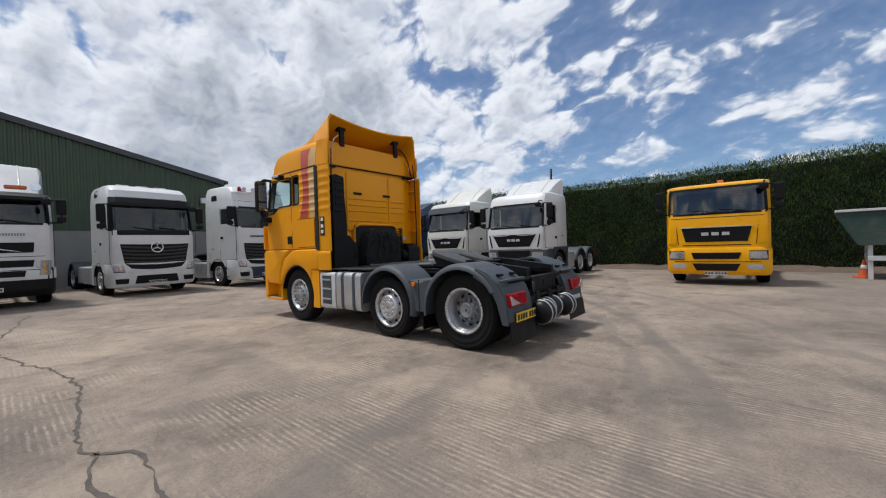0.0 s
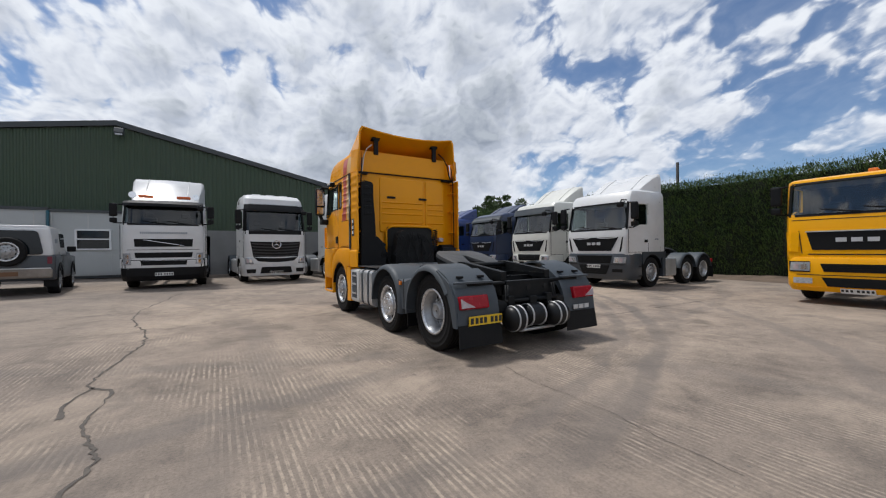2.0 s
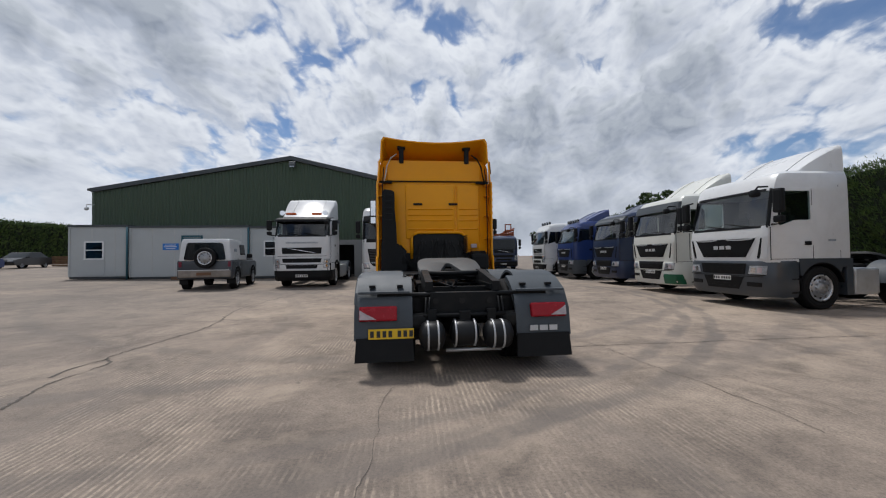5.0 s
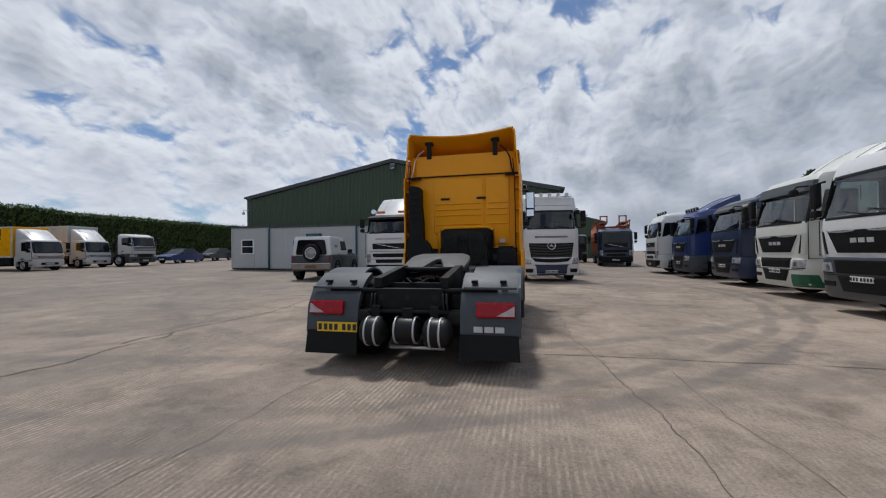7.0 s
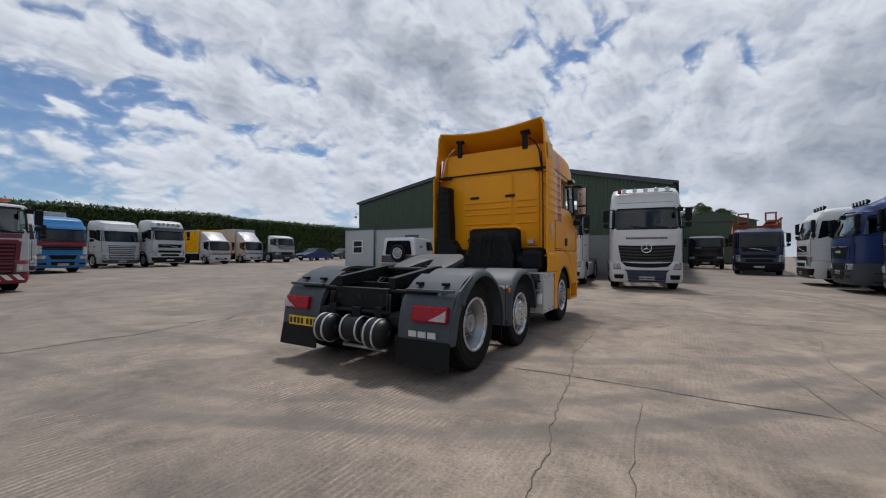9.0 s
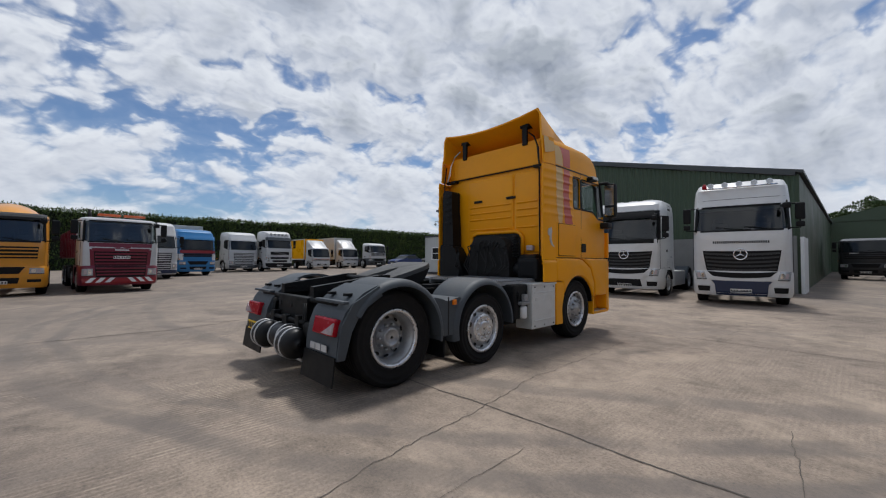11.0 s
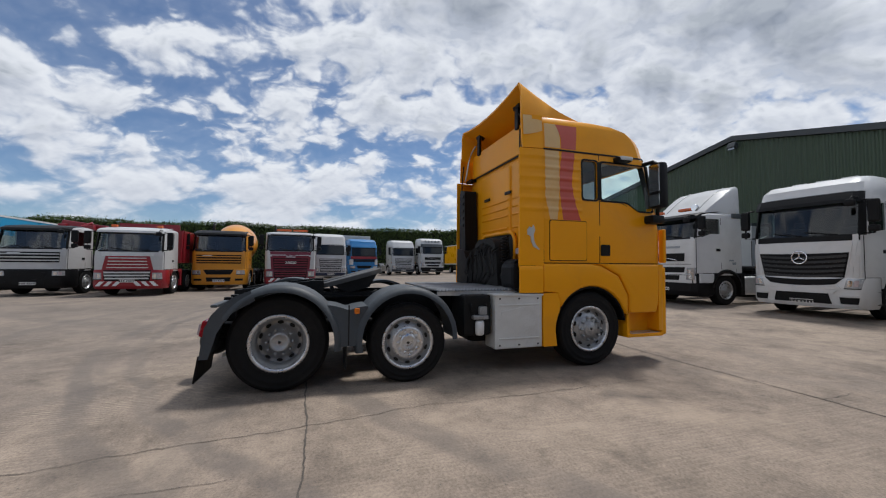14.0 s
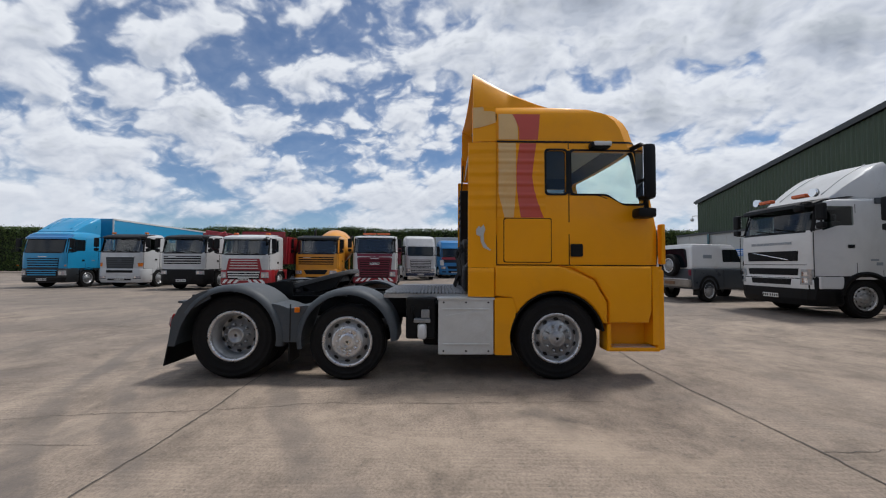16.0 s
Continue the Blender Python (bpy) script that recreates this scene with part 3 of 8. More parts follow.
class Shell:
    """A cab's skin: level sections (z, front, half width) with rounded corners; panels are laid on to it."""

    def __init__(self, rows, back, rf=0.22, rb=0.08, crown=0.07):
        self.rows, self.back, self.rf, self.rb, self.crown = rows, back, rf, rb, crown
        self.zs = [r[0] for r in rows]

    def hw(self, z):
        return float(np.interp(z, self.zs, [r[2] for r in self.rows]))

    def front(self, x, z):
        hw = self.hw(z)
        y = float(np.interp(z, self.zs, [r[1] for r in self.rows])) - self.crown * (x / hw) ** 2
        d = min(abs(x), hw) - (hw - self.rf)
        return y - (self.rf - math.sqrt(max(0.0, self.rf**2 - d * d)) if d > 0 else 0)

    def solid(self, inset=0.0, z0=None, z1=None):
        bm = bmesh.new()
        us = [-1 + 2 * k / 20 for k in range(21)]
        us = [math.copysign(abs(u) ** 0.62, u) for u in us]
        rings = []
        zs = [z for z in self.zs if (z0 is None or z > z0 + 0.01) and (z1 is None or z < z1 - 0.01)]
        zs = ([z0] if z0 is not None else []) + zs + ([z1] if z1 is not None else [])
        for z in zs:
            hw = self.hw(z)
            ring = []
            for u in us:
                x = u * hw
                ring.append(bm.verts.new((x * (hw - inset) / hw, self.front(x, z) - inset, z)))
            w, b, rb = hw - inset, self.back + inset, self.rb
            for x, y in ((w, b + rb), (w - rb * 0.3, b + rb * 0.3), (w - rb, b), (-w + rb, b), (-w + rb * 0.3, b + rb * 0.3), (-w, b + rb)):
                ring.append(bm.verts.new((x, y, z)))
            rings.append(ring)
        n = len(rings[0])
        for a, b in zip(rings, rings[1:]):
            for k in range(n):
                bm.faces.new((a[k], a[(k + 1) % n], b[(k + 1) % n], b[k]))
        bm.faces.new(rings[0][::-1])
        bm.faces.new(rings[-1])
        bmesh.ops.recalc_face_normals(bm, faces=bm.faces)
        return smooth(bm, 30)

    def panel(self, z0, z1, hb, ht, off=0.008, depth=0.03, cx=0.0, nx=12, nz=3, bm=None, mat=0, curve=0.0, shift=0.0):
        """A panel on the front, hb and ht wide to each side of cx at its foot and top."""
        bm = bm or bmesh.new()
        rows, under = [], []
        for j in range(nz + 1):
            v = j / nz
            hw = hb + (ht - hb) * v
            row, low = [], []
            for i in range(nx + 1):
                u = -1 + 2 * i / nx
                x, z = cx + shift * v + u * hw, z0 + (z1 - z0) * v + curve * (1 - u * u)
                y = self.front(x, z)
                row.append(bm.verts.new((x, y + off, z)))
                low.append(bm.verts.new((x, y - depth, z)))
            rows.append(row)
            under.append(low)
        fs = []
        for j in range(nz):
            for i in range(nx):
                fs.append(bm.faces.new((rows[j][i], rows[j + 1][i], rows[j + 1][i + 1], rows[j][i + 1])))
        ring = [(0, i) for i in range(nx)] + [(j, nx) for j in range(nz)] + [(nz, i) for i in range(nx, 0, -1)] + [(j, 0) for j in range(nz, 0, -1)]
        for (a, b), (c, d) in zip(ring, ring[1:] + ring[:1]):
            fs.append(bm.faces.new((rows[a][b], rows[c][d], under[c][d], under[a][b])))
        for f in fs:
            f.material_index = mat
        bmesh.ops.recalc_face_normals(bm, faces=fs)
        return bm

    def side(self, side, pts, off=0.006, depth=0.03, bm=None, mat=0):
        """A flat outline of (y, z) laid on a flank."""
        bm = bm or bmesh.new()
        out = [bm.verts.new((side * (self.hw(z) + off), y, z)) for y, z in pts]
        inn = [bm.verts.new((side * (self.hw(z) - depth), y, z)) for y, z in pts]
        n = len(pts)
        fs = [bm.faces.new(out), bm.faces.new(inn[::-1])] + [bm.faces.new((out[k], inn[k], inn[(k + 1) % n], out[(k + 1) % n])) for k in range(n)]
        for f in fs:
            f.material_index = mat
        bmesh.ops.recalc_face_normals(bm, faces=fs)
        return bm


def carved(bm, cutters, material):
    """The mesh of bm with the cutters taken out of it."""
    made = []
    for k, b in enumerate([bm, *cutters]):
        mesh = bpy.data.meshes.new("solid")
        b.to_mesh(mesh)
        b.free()
        made.append(new("solid", mesh))
    for c in made[1:]:
        mod = made[0].modifiers.new("cut", "BOOLEAN")
        mod.operation, mod.solver, mod.object = "DIFFERENCE", "EXACT", c
    bpy.context.view_layer.update()
    mesh = bpy.data.meshes.new_from_object(made[0].evaluated_get(bpy.context.evaluated_depsgraph_get()))
    for o in made:
        bpy.data.objects.remove(o)
    mesh.materials.clear()
    mesh.materials.append(material)
    return mesh


def lined(mesh, sh, top, depth=0.042):
    """Gives the faces inside a hollow cab the dark lining of its interior."""
    mesh.materials.append(M["interior"])
    for p in mesh.polygons:
        c = p.center
        if abs(c.x) < sh.hw(c.z) - depth and sh.back + depth < c.y < sh.front(c.x, c.z) - depth and c.z < top:
            p.material_index = 1
        p.use_smooth = True
    mesh.set_sharp_from_angle(angle=radians(30))
    return mesh


# ---- the yard: ground, warehouse, cabins, hedges ----
YARD = pose(-2.08, 8.385, 0, 0, 0, 51.6)


def ground_z(x, y):
    """The yard lies level round the yellow tractor unit and climbs gently towards the warehouse."""
    u = -x - 6
    return 0.02 * u * u / (u + 4) if 0 < u < 60 else (1.125 if u >= 60 else 0.0)


def yard_at(x, y, turn=0.0, z=None):
    """A pose in the yard's own axes: x across, y towards the warehouse."""
    p = YARD @ Vector((x, y, 0))
    return pose(p.x, p.y, ground_z(p.x, p.y) if z is None else z, 0, 0, 51.6 + turn)


def ground_sheet():
    stops = sorted({*np.linspace(-90, 90, 61).round(2).tolist(), -1500, -700, -350, -180, 180, 350, 700, 1500})
    bm = bmesh.new()
    grid = [[None] * len(stops) for _ in stops]
    for i, a in enumerate(stops):
        for j, b in enumerate(stops):
            p = YARD @ Vector((a, b, 0))
            grid[i][j] = bm.verts.new((a, b, ground_z(p.x, p.y)))
    for i in range(len(stops) - 1):
        for j in range(len(stops) - 1):
            bm.faces.new((grid[i][j], grid[i + 1][j], grid[i + 1][j + 1], grid[i][j + 1])).smooth = True
    ob = part("ground", bm, M["yard"], None)
    ob.matrix_basis = YARD
    tagged(ob, "worn pale concrete yard with tamped ridges, cracks and tyre marks", "ground", kind="structure")


ground_sheet()


def wall_panel(name, bm, mat, label, category="wall"):
    ob = part(name, bm, mat, None)
    ob.matrix_basis = YARD
    return tagged(ob, label, category, kind="structure")


GABLE_Y, EAVE_L, EAVE_R, APEX = 15.0, (-18.9, 5.45), (2.95, 5.03), (-7.65, 7.45)


def roof_z(x):
    if x < APEX[0]:
        return EAVE_L[1] + (x - EAVE_L[0]) * (APEX[1] - EAVE_L[1]) / (APEX[0] - EAVE_L[0])
    return APEX[1] + (x - APEX[0]) * (EAVE_R[1] - APEX[1]) / (EAVE_R[0] - APEX[0])


def warehouse():
    base = thing("warehouse", YARD, "large warehouse with dark green profiled cladding and a low gable", "building")
    # ribbed gable cladding: each sheet is one piece with its ribs
    x, sheet = EAVE_L[0], 1.0
    while x < EAVE_R[0] - 0.05:
        w = min(sheet, EAVE_R[0] - x)
        bm = bmesh.new()
        n = 5
        for k in range(n):
            a, b = x + w * k / n, x + w * (k + 1) / n
            q = [(a, GABLE_Y), (a + 0.05, GABLE_Y - 0.035), (a + 0.10, GABLE_Y - 0.035), (a + 0.14, GABLE_Y), (b, GABLE_Y)]
            low = [bm.verts.new((px, py, 2.45)) for px, py in q]
            top = [bm.verts.new((px, py, roof_z(px) - 0.12)) for px, py in q]
            for i in range(4):
                bm.faces.new((low[i], low[i + 1], top[i + 1], top[i]))
        bmesh.ops.remove_doubles(bm, verts=bm.verts, dist=1e-4)
        part("cladding_sheet", bm, M["cladding_green"], base)
        x += sheet
    depth = 34.0
    bm = bmesh.new()
    for a, b in ((EAVE_L, APEX), (APEX, EAVE_R)):
        prism(bm, [(a[0] - (0.25 if a is EAVE_L else 0), a[1] - 0.02), (b[0] + (0.25 if b is EAVE_R else 0), b[1] - 0.02), (b[0] + (0.25 if b is EAVE_R else 0), b[1] + 0.10), (a[0] - (0.25 if a is EAVE_L else 0), a[1] + 0.10)], "y", GABLE_Y - 0.1, GABLE_Y + depth)
    part("roof", bm, M["roof_dark"], base, "dark grey sheet roof")
    for a, b in ((EAVE_L, APEX), (APEX, EAVE_R)):
        bm = bmesh.new()
        prism(bm, [(a[0], a[1] - 0.11), (b[0], b[1] - 0.11), (b[0], b[1] + 0.13), (a[0], a[1] + 0.13)], "y", GABLE_Y - 0.16, GABLE_Y - 0.1)
        part("verge_trim", bm, M["roof_dark"], base, "dark grey verge flashing")
    for x, e in ((EAVE_L[0], EAVE_L[1]), (EAVE_R[0], EAVE_R[1])):
        bm = boxes(((x, GABLE_Y + depth / 2, e / 2), (0.2, depth - 0.1, e - 0.1)))
        part("side_wall", bm, M["cladding_green"], base)
    # block plinth with a door opening
    for a, b, z0, z1 in ((EAVE_L[0], -5.35, 0, 2.45), (-3.9, EAVE_R[0], 0, 2.45), (-5.35, -3.9, 2.15, 2.45)):
        part("plinth_wall", boxes((((a + b) / 2, GABLE_Y + 0.06, (z0 + z1) / 2), (b - a, 0.24, z1 - z0))), M["block_grey"], base, "grey painted block plinth")
    part("plinth_wall", boxes(((EAVE_R[0] + 0.16, GABLE_Y + 0.9, 1.2), (0.12, 1.9, 2.4)), bevel=0.02), M["frame_white"], base, "white painted corner plinth")
    part("inner_floor", boxes(((-7.7, GABLE_Y + 6, 0.02), (21, 11, 0.04))), M["block_grey"], base)
    # added dark board: paints the unlit inside seen through the door opening
    part("doorway_shade", boxes(((-4.6, GABLE_Y + 3.0, 1.2), (3.0, 0.1, 2.4))), M["interior"], base, "dark board added behind the doorway as its inner shade")
    bm = bmesh.new()
    box(bm, (-7.5, GABLE_Y - 0.32, 7.02), (0.36, 0.24, 0.28), 0.03, Matrix.Rotation(radians(-25), 4, "X"))
    lamp = part("floodlight", bm, M["roof_dark"], base, "grey floodlight under the ridge")
    part("lens", boxes(((-7.5, GABLE_Y - 0.42, 6.93), (0.28, 0.03, 0.18))), M["lamp"], lamp)
    bm = bmesh.new()
    tube(bm, [(EAVE_L[0] + 0.1, GABLE_Y - 0.05, 4.6), (EAVE_L[0] - 0.12, GABLE_Y - 0.30, 4.6), (EAVE_L[0] - 0.12, GABLE_Y - 0.30, 4.45)], 0.025)
    bmesh.ops.create_uvsphere(bm, u_segments=12, v_segments=8, radius=0.11, matrix=Matrix.Translation((EAVE_L[0] - 0.12, GABLE_Y - 0.30, 4.36)))
    part("camera_dome", smooth(bm), M["alu_paint"], base, "grey security camera dome")
    bm = boxes(((2.0, GABLE_Y - 0.25, 4.0), (0.36, 0.2, 0.26)), bevel=0.02)
    part("bulkhead_light", bm, M["frame_white"], base)


warehouse()


def cabins():
    """The row of pale grey site cabins in front of the gable."""
    y = 13.9
    spans = ((-19.3, -16.25), (-16.15, -9.75), (-9.65, -6.2))
    for n, (a, b) in enumerate(spans):
        zc = 0.16
        base = thing("site_cabin", yard_at((a + b) / 2, y, 0), "pale grey steel site cabin on low packers with a flat roof", "cabin", "cabins along the warehouse")
        w, d, h = b - a, 1.0, 2.78
        bm = bmesh.new()
        box(bm, (0, d / 2, zc + h / 2), (w, d, h), 0.02)
        part("body", bm, M["cabin_grey"], base)
        part("roof_edge", boxes(((0, d / 2 - 0.02, zc + h + 0.05), (w + 0.08, d + 0.08, 0.12))), M["roof_dark"], base, "dark flat roof edge")
        part("base_frame", boxes(((0, d / 2, 0.12), (w, d - 0.1, 0.14))), M["roof_dark"], base, "dark base frame")
        for x in (-w / 2 + 0.04, w / 2 - 0.04):
            part("corner_post", boxes(((x, -0.01, zc + h / 2), (0.09, 0.05, h))), M["cabin_grey"], base)
        for x in np.arange(-w / 2 + 1.2, w / 2 - 0.2, 1.2):
            part("panel_joint", boxes(((x, -0.004, zc + h / 2), (0.03, 0.012, h - 0.1))), M["off_white"], base)
        if n == 0:
            window(base, -0.2, 1.62, 0.95, 0.95)
            part("door_leaf", boxes(((-0.2, -0.01, zc + 0.55), (1.1, 0.025, 0.95))), M["cabin_grey"], base)
        if n == 1:
            x = 0.15
            part("door_leaf", boxes(((x, -0.02, zc + 1.12), (0.95, 0.05, 2.15))), M["teal"], base, "teal steel door")
            part("door_frame", boxes(((x - 0.53, -0.02, zc + 1.15), (0.09, 0.07, 2.3)), ((x + 0.53, -0.02, zc + 1.15), (0.09, 0.07, 2.3)), ((x, -0.02, zc + 2.27), (1.14, 0.07, 0.1))), M["teal"], base)
            sign = part("sign_board", boxes(((-1.0, -0.025, 1.85), (0.85, 0.02, 0.36))), M["sign_blue"], base, "blue notice board with pale lettering")
            for z, wd in ((1.94, 0.6), (1.85, 0.66), (1.76, 0.5)):
                part("lettering", boxes(((-1.0, -0.038, z), (wd, 0.006, 0.035))), M["frame_white"], sign)
            part("step", boxes(((x, -0.45, 0.1), (1.3, 0.8, 0.16))), M["timber"], base)
        if n == 2:
            window(base, -0.35, 1.75, 1.15, 0.85)
            part("door_leaf", boxes(((-0.35, -0.01, zc + 0.55), (1.2, 0.025, 0.9))), M["cabin_grey"], base)
    for x in (-16.2, -9.7):
        bm = bmesh.new()
        tube(bm, [(0, 0, 0.0), (0, 0, 2.95)], 0.055, 10)
        pipe = thing("downpipe", yard_at(x, y - 0.12, 0), "dark teal downpipe between two cabins", "pipe")
        part("pipe", bm, M["teal"], pipe)


def window(parent, x, z, w, h):
    """A white two-light window with panes and a transom."""
    bm = bmesh.new()
    for c, s in (((x, -0.02, z + h / 2), (w, 0.06, 0.07)), ((x, -0.02, z - h / 2), (w + 0.08, 0.09, 0.06)), ((x - w / 2, -0.02, z), (0.07, 0.06, h)), ((x + w / 2, -0.02, z), (0.07, 0.06, h)), ((x, -0.02, z + 0.02), (w, 0.05, 0.05))):
        box(bm, c, s)
    win = part("window_frame", bm, M["frame_white"], parent, "white plastic window frame")
    for z0, z1 in ((z - h / 2 + 0.03, z), (z + 0.05, z + h / 2 - 0.03)):
        part("pane", boxes(((x, -0.012, (z0 + z1) / 2), (w - 0.08, 0.008, z1 - z0))), M["glass"], win)


cabins()


def foliage(bm, centre, size, count, leaf, rng, flat=0.0):
    """Leafy sprays: small bent blades scattered through an ellipsoid, most of them near its skin."""
    c = Vector(centre)
    for _ in range(count):
        d = Vector((rng.gauss(0, 1), rng.gauss(0, 1), rng.gauss(0, 1))).normalized()
        p = c + Vector((d.x * size[0], d.y * size[1], d.z * size[2])) * (0.55 + 0.45 * rng.random() ** 0.5)
        blade(bm, p, d, leaf * rng.uniform(0.6, 1.4), rng)


def blade(bm, p, d, s, rng):
    side = d.cross(Vector((rng.gauss(0, 1), rng.gauss(0, 1), rng.gauss(0, 1)))).normalized()
    tip = (d * rng.uniform(0.2, 0.9) + Vector((0, 0, rng.uniform(0.1, 0.9))) + side * rng.uniform(-0.5, 0.5)).normalized()
    a = bm.verts.new(p - side * s * 0.32)
    b = bm.verts.new(p + side * s * 0.32)
    e = bm.verts.new(p + tip * s + side * s * 0.12)
    f = bm.verts.new(p + tip * s * 0.9 - side * s * 0.2)
    bm.faces.new((a, b, e, f))


def hedge(name, x, y0, y1, height, depth, face, density, leaf, label, seed, wave=0.22, slim=0.30):
    """A tall clipped conifer hedge along the yard's y axis; face is the side that the yard sees."""
    rng = random.Random(seed)
    base = thing(name, yard_at(x, (y0 + y1) / 2, 0), label, "hedge", kind="stuff")
    length = y1 - y0
    top = lambda y: height + wave * (noise.noise((y * 0.13, seed, 0)) * 1.4 + 0.6 * noise.noise((y * 0.6, seed, 5)))
    # plain boxes behind the leaves, coloured near black for the inner shade
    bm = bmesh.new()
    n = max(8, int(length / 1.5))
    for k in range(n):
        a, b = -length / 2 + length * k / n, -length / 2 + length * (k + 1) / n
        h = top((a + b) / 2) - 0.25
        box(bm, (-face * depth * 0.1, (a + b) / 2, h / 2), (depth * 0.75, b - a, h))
    part("shade_core", bm, M["hedge_core"], base)
    verts, faces = [], []

    def leafy(p, d, s):
        side = d.cross(Vector((rng.gauss(0, 1), rng.gauss(0, 1), rng.gauss(0, 1)))).normalized()
        tip = (d * rng.uniform(0.2, 0.9) + Vector((0, 0, rng.uniform(-0.1, 0.9))) + side * rng.uniform(-0.5, 0.5)).normalized()
        i = len(verts)
        verts.extend(((p - side * s * slim)[:], (p + side * s * slim)[:], (p + tip * s + side * s * slim * 0.3)[:], (p + tip * s * 0.85 - side * s * slim * 0.6)[:]))
        faces.append((i, i + 1, i + 2, i + 3))

    for _ in range(int(length * height * density)):
        y = rng.uniform(-length / 2, length / 2)
        h = top(y)
        z = h * rng.random() ** 0.9
        lump = 0.26 * noise.noise((y * 0.9, z * 0.9, seed)) + 0.22 * noise.noise((y * 2.2, z * 3.4, seed))
        px = face * (depth * 0.34 + lump + rng.uniform(-0.06, 0.10) - 0.25 * max(0, z / h - 0.85))
        leafy(Vector((px, y, z)), Vector((face, rng.uniform(-0.4, 0.4), 0.25)).normalized(), leaf * rng.uniform(0.6, 1.5))
    for _ in range(int(length * depth * density * 1.3)):
        y, px = rng.uniform(-length / 2, length / 2), rng.uniform(-depth / 2, depth / 2)
        z = top(y) - 0.3 * (2 * px / depth) ** 2 + rng.uniform(-0.2, 0.06) + (rng.random() ** 12) * 0.35
        leafy(Vector((px, y, z)), Vector((rng.uniform(-0.4, 0.4), rng.uniform(-0.4, 0.4), 1)).normalized(), leaf * rng.uniform(0.3, 0.75))
    mesh = bpy.data.meshes.new("foliage")
    mesh.from_pydata(verts, [], faces)
    mesh.materials.append(M["conifer"])
    part("foliage", mesh, None, base)


hedge("hedge", 16.2, -18.0, 22.0, 4.40, 1.8, -1, 460.0, 0.125, "tall dense green conifer hedge behind the parked trucks", 3, 0.16, 0.13)
hedge("hedge", -46.0, -85.0, 48.0, 5.9, 2.4, 1, 80.0, 0.20, "long dark green conifer hedge behind the far lorries", 5, 0.3)


def verge():
    """A low bank of dry soil and litter along the foot of the near hedge."""
    bm = bmesh.new()
    rows = []
    ys = np.linspace(-18.0, 22.0, 121).tolist()
    for k in range(9):
        u = k / 8
        row = []
        for y in ys:
            x = 13.9 + 1.9 * u + (0.35 * noise.noise((y * 0.5, 3, 7)) if k < 8 else 0)
            h = 0.004 + 0.16 * math.sin(u * 1.57) ** 2 * (0.7 + 0.6 * noise.noise((y * 0.7, u * 2, 1))) + 0.05 * u * noise.noise((y * 2.5, u * 6, 4))
            p = YARD @ Vector((x, y, 0))
            row.append(bm.verts.new((x, y, ground_z(p.x, p.y) + max(h, 0.004))))
        rows.append(row)
    for a, b in zip(rows, rows[1:]):
        for k in range(len(ys) - 1):
            bm.faces.new((a[k], b[k], b[k + 1], a[k + 1])).smooth = True
    bmesh.ops.recalc_face_normals(bm, faces=bm.faces)
    ob = part("verge", bm, M["soil"], None)
    ob.matrix_basis = YARD
    tagged(ob, "low bank of dry brown soil along the hedge", "verge", kind="structure")


verge()


def tree(x, y, height, spread, seed, label):
    rng = random.Random(seed)
    p = YARD @ Vector((x, y, 0))
    base = thing("tree", pose(p.x, p.y, ground_z(p.x, p.y)), label, "tree")
    bm = bmesh.new()
    tube(bm, [(0, 0, 0), (0.1, 0, height * 0.3), (0, 0.1, height * 0.62)], [0.3, 0.22, 0.1], 9)
    for k in range(7):
        a, z = rng.uniform(0, 6.3), height * rng.uniform(0.3, 0.6)
        tube(bm, [(0, 0, z), (math.cos(a) * spread * 0.35, math.sin(a) * spread * 0.35, z + height * 0.14), (math.cos(a) * spread * 0.6, math.sin(a) * spread * 0.6, z + height * 0.24)], [0.11, 0.07, 0.03], 6)
    part("trunk", bm, M["bark"], base)
    bm = bmesh.new()
    for k in range(60):
        a, r = rng.uniform(0, 6.3), spread * rng.random() ** 0.5 * 0.9
        z = height * (rng.uniform(0.40, 0.66) + 0.30 * rng.random() * (1 - (r / spread) ** 2))
        s = spread * rng.uniform(0.10, 0.21)
        foliage(bm, (math.cos(a) * r, math.sin(a) * r, z), (s, s, s * 0.7), 230, 0.05 * height ** 0.62, rng)
    part("crown", bm, M["tree_leaf"], base)


# ---- wheels ----
def tyre_mesh(r, w, rim):
    bm = bmesh.new()
    h = w / 2
    d = r - rim
    wall = [(0.0, 0.80), (0.10, 0.92), (0.16, 0.955), (0.18, 0.935), (0.46, 0.995), (0.48, 1.01), (0.56, 1.01), (0.58, 0.995), (0.74, 0.965), (0.76, 0.985), (0.80, 0.98), (0.82, 0.945), (0.95, 0.83)]
    prof = [(rim + d * a, -h * b) for a, b in wall]
    for g in (-0.48, -0.16, 0.16, 0.48):
        prof += [(r, h * (g - 0.09)), (r - 0.014, h * (g - 0.05)), (r - 0.014, h * (g + 0.05)), (r, h * (g + 0.09))]
    prof += [(rim + d * a, h * b) for a, b in wall[::-1]]
    lathe(bm, prof, 44, closed=True)
    smooth(bm, 32)
    mesh = bpy.data.meshes.new("tyre")
    bm.to_mesh(mesh)
    bm.free()
    mesh.materials.append(M["rubber"])
    return mesh


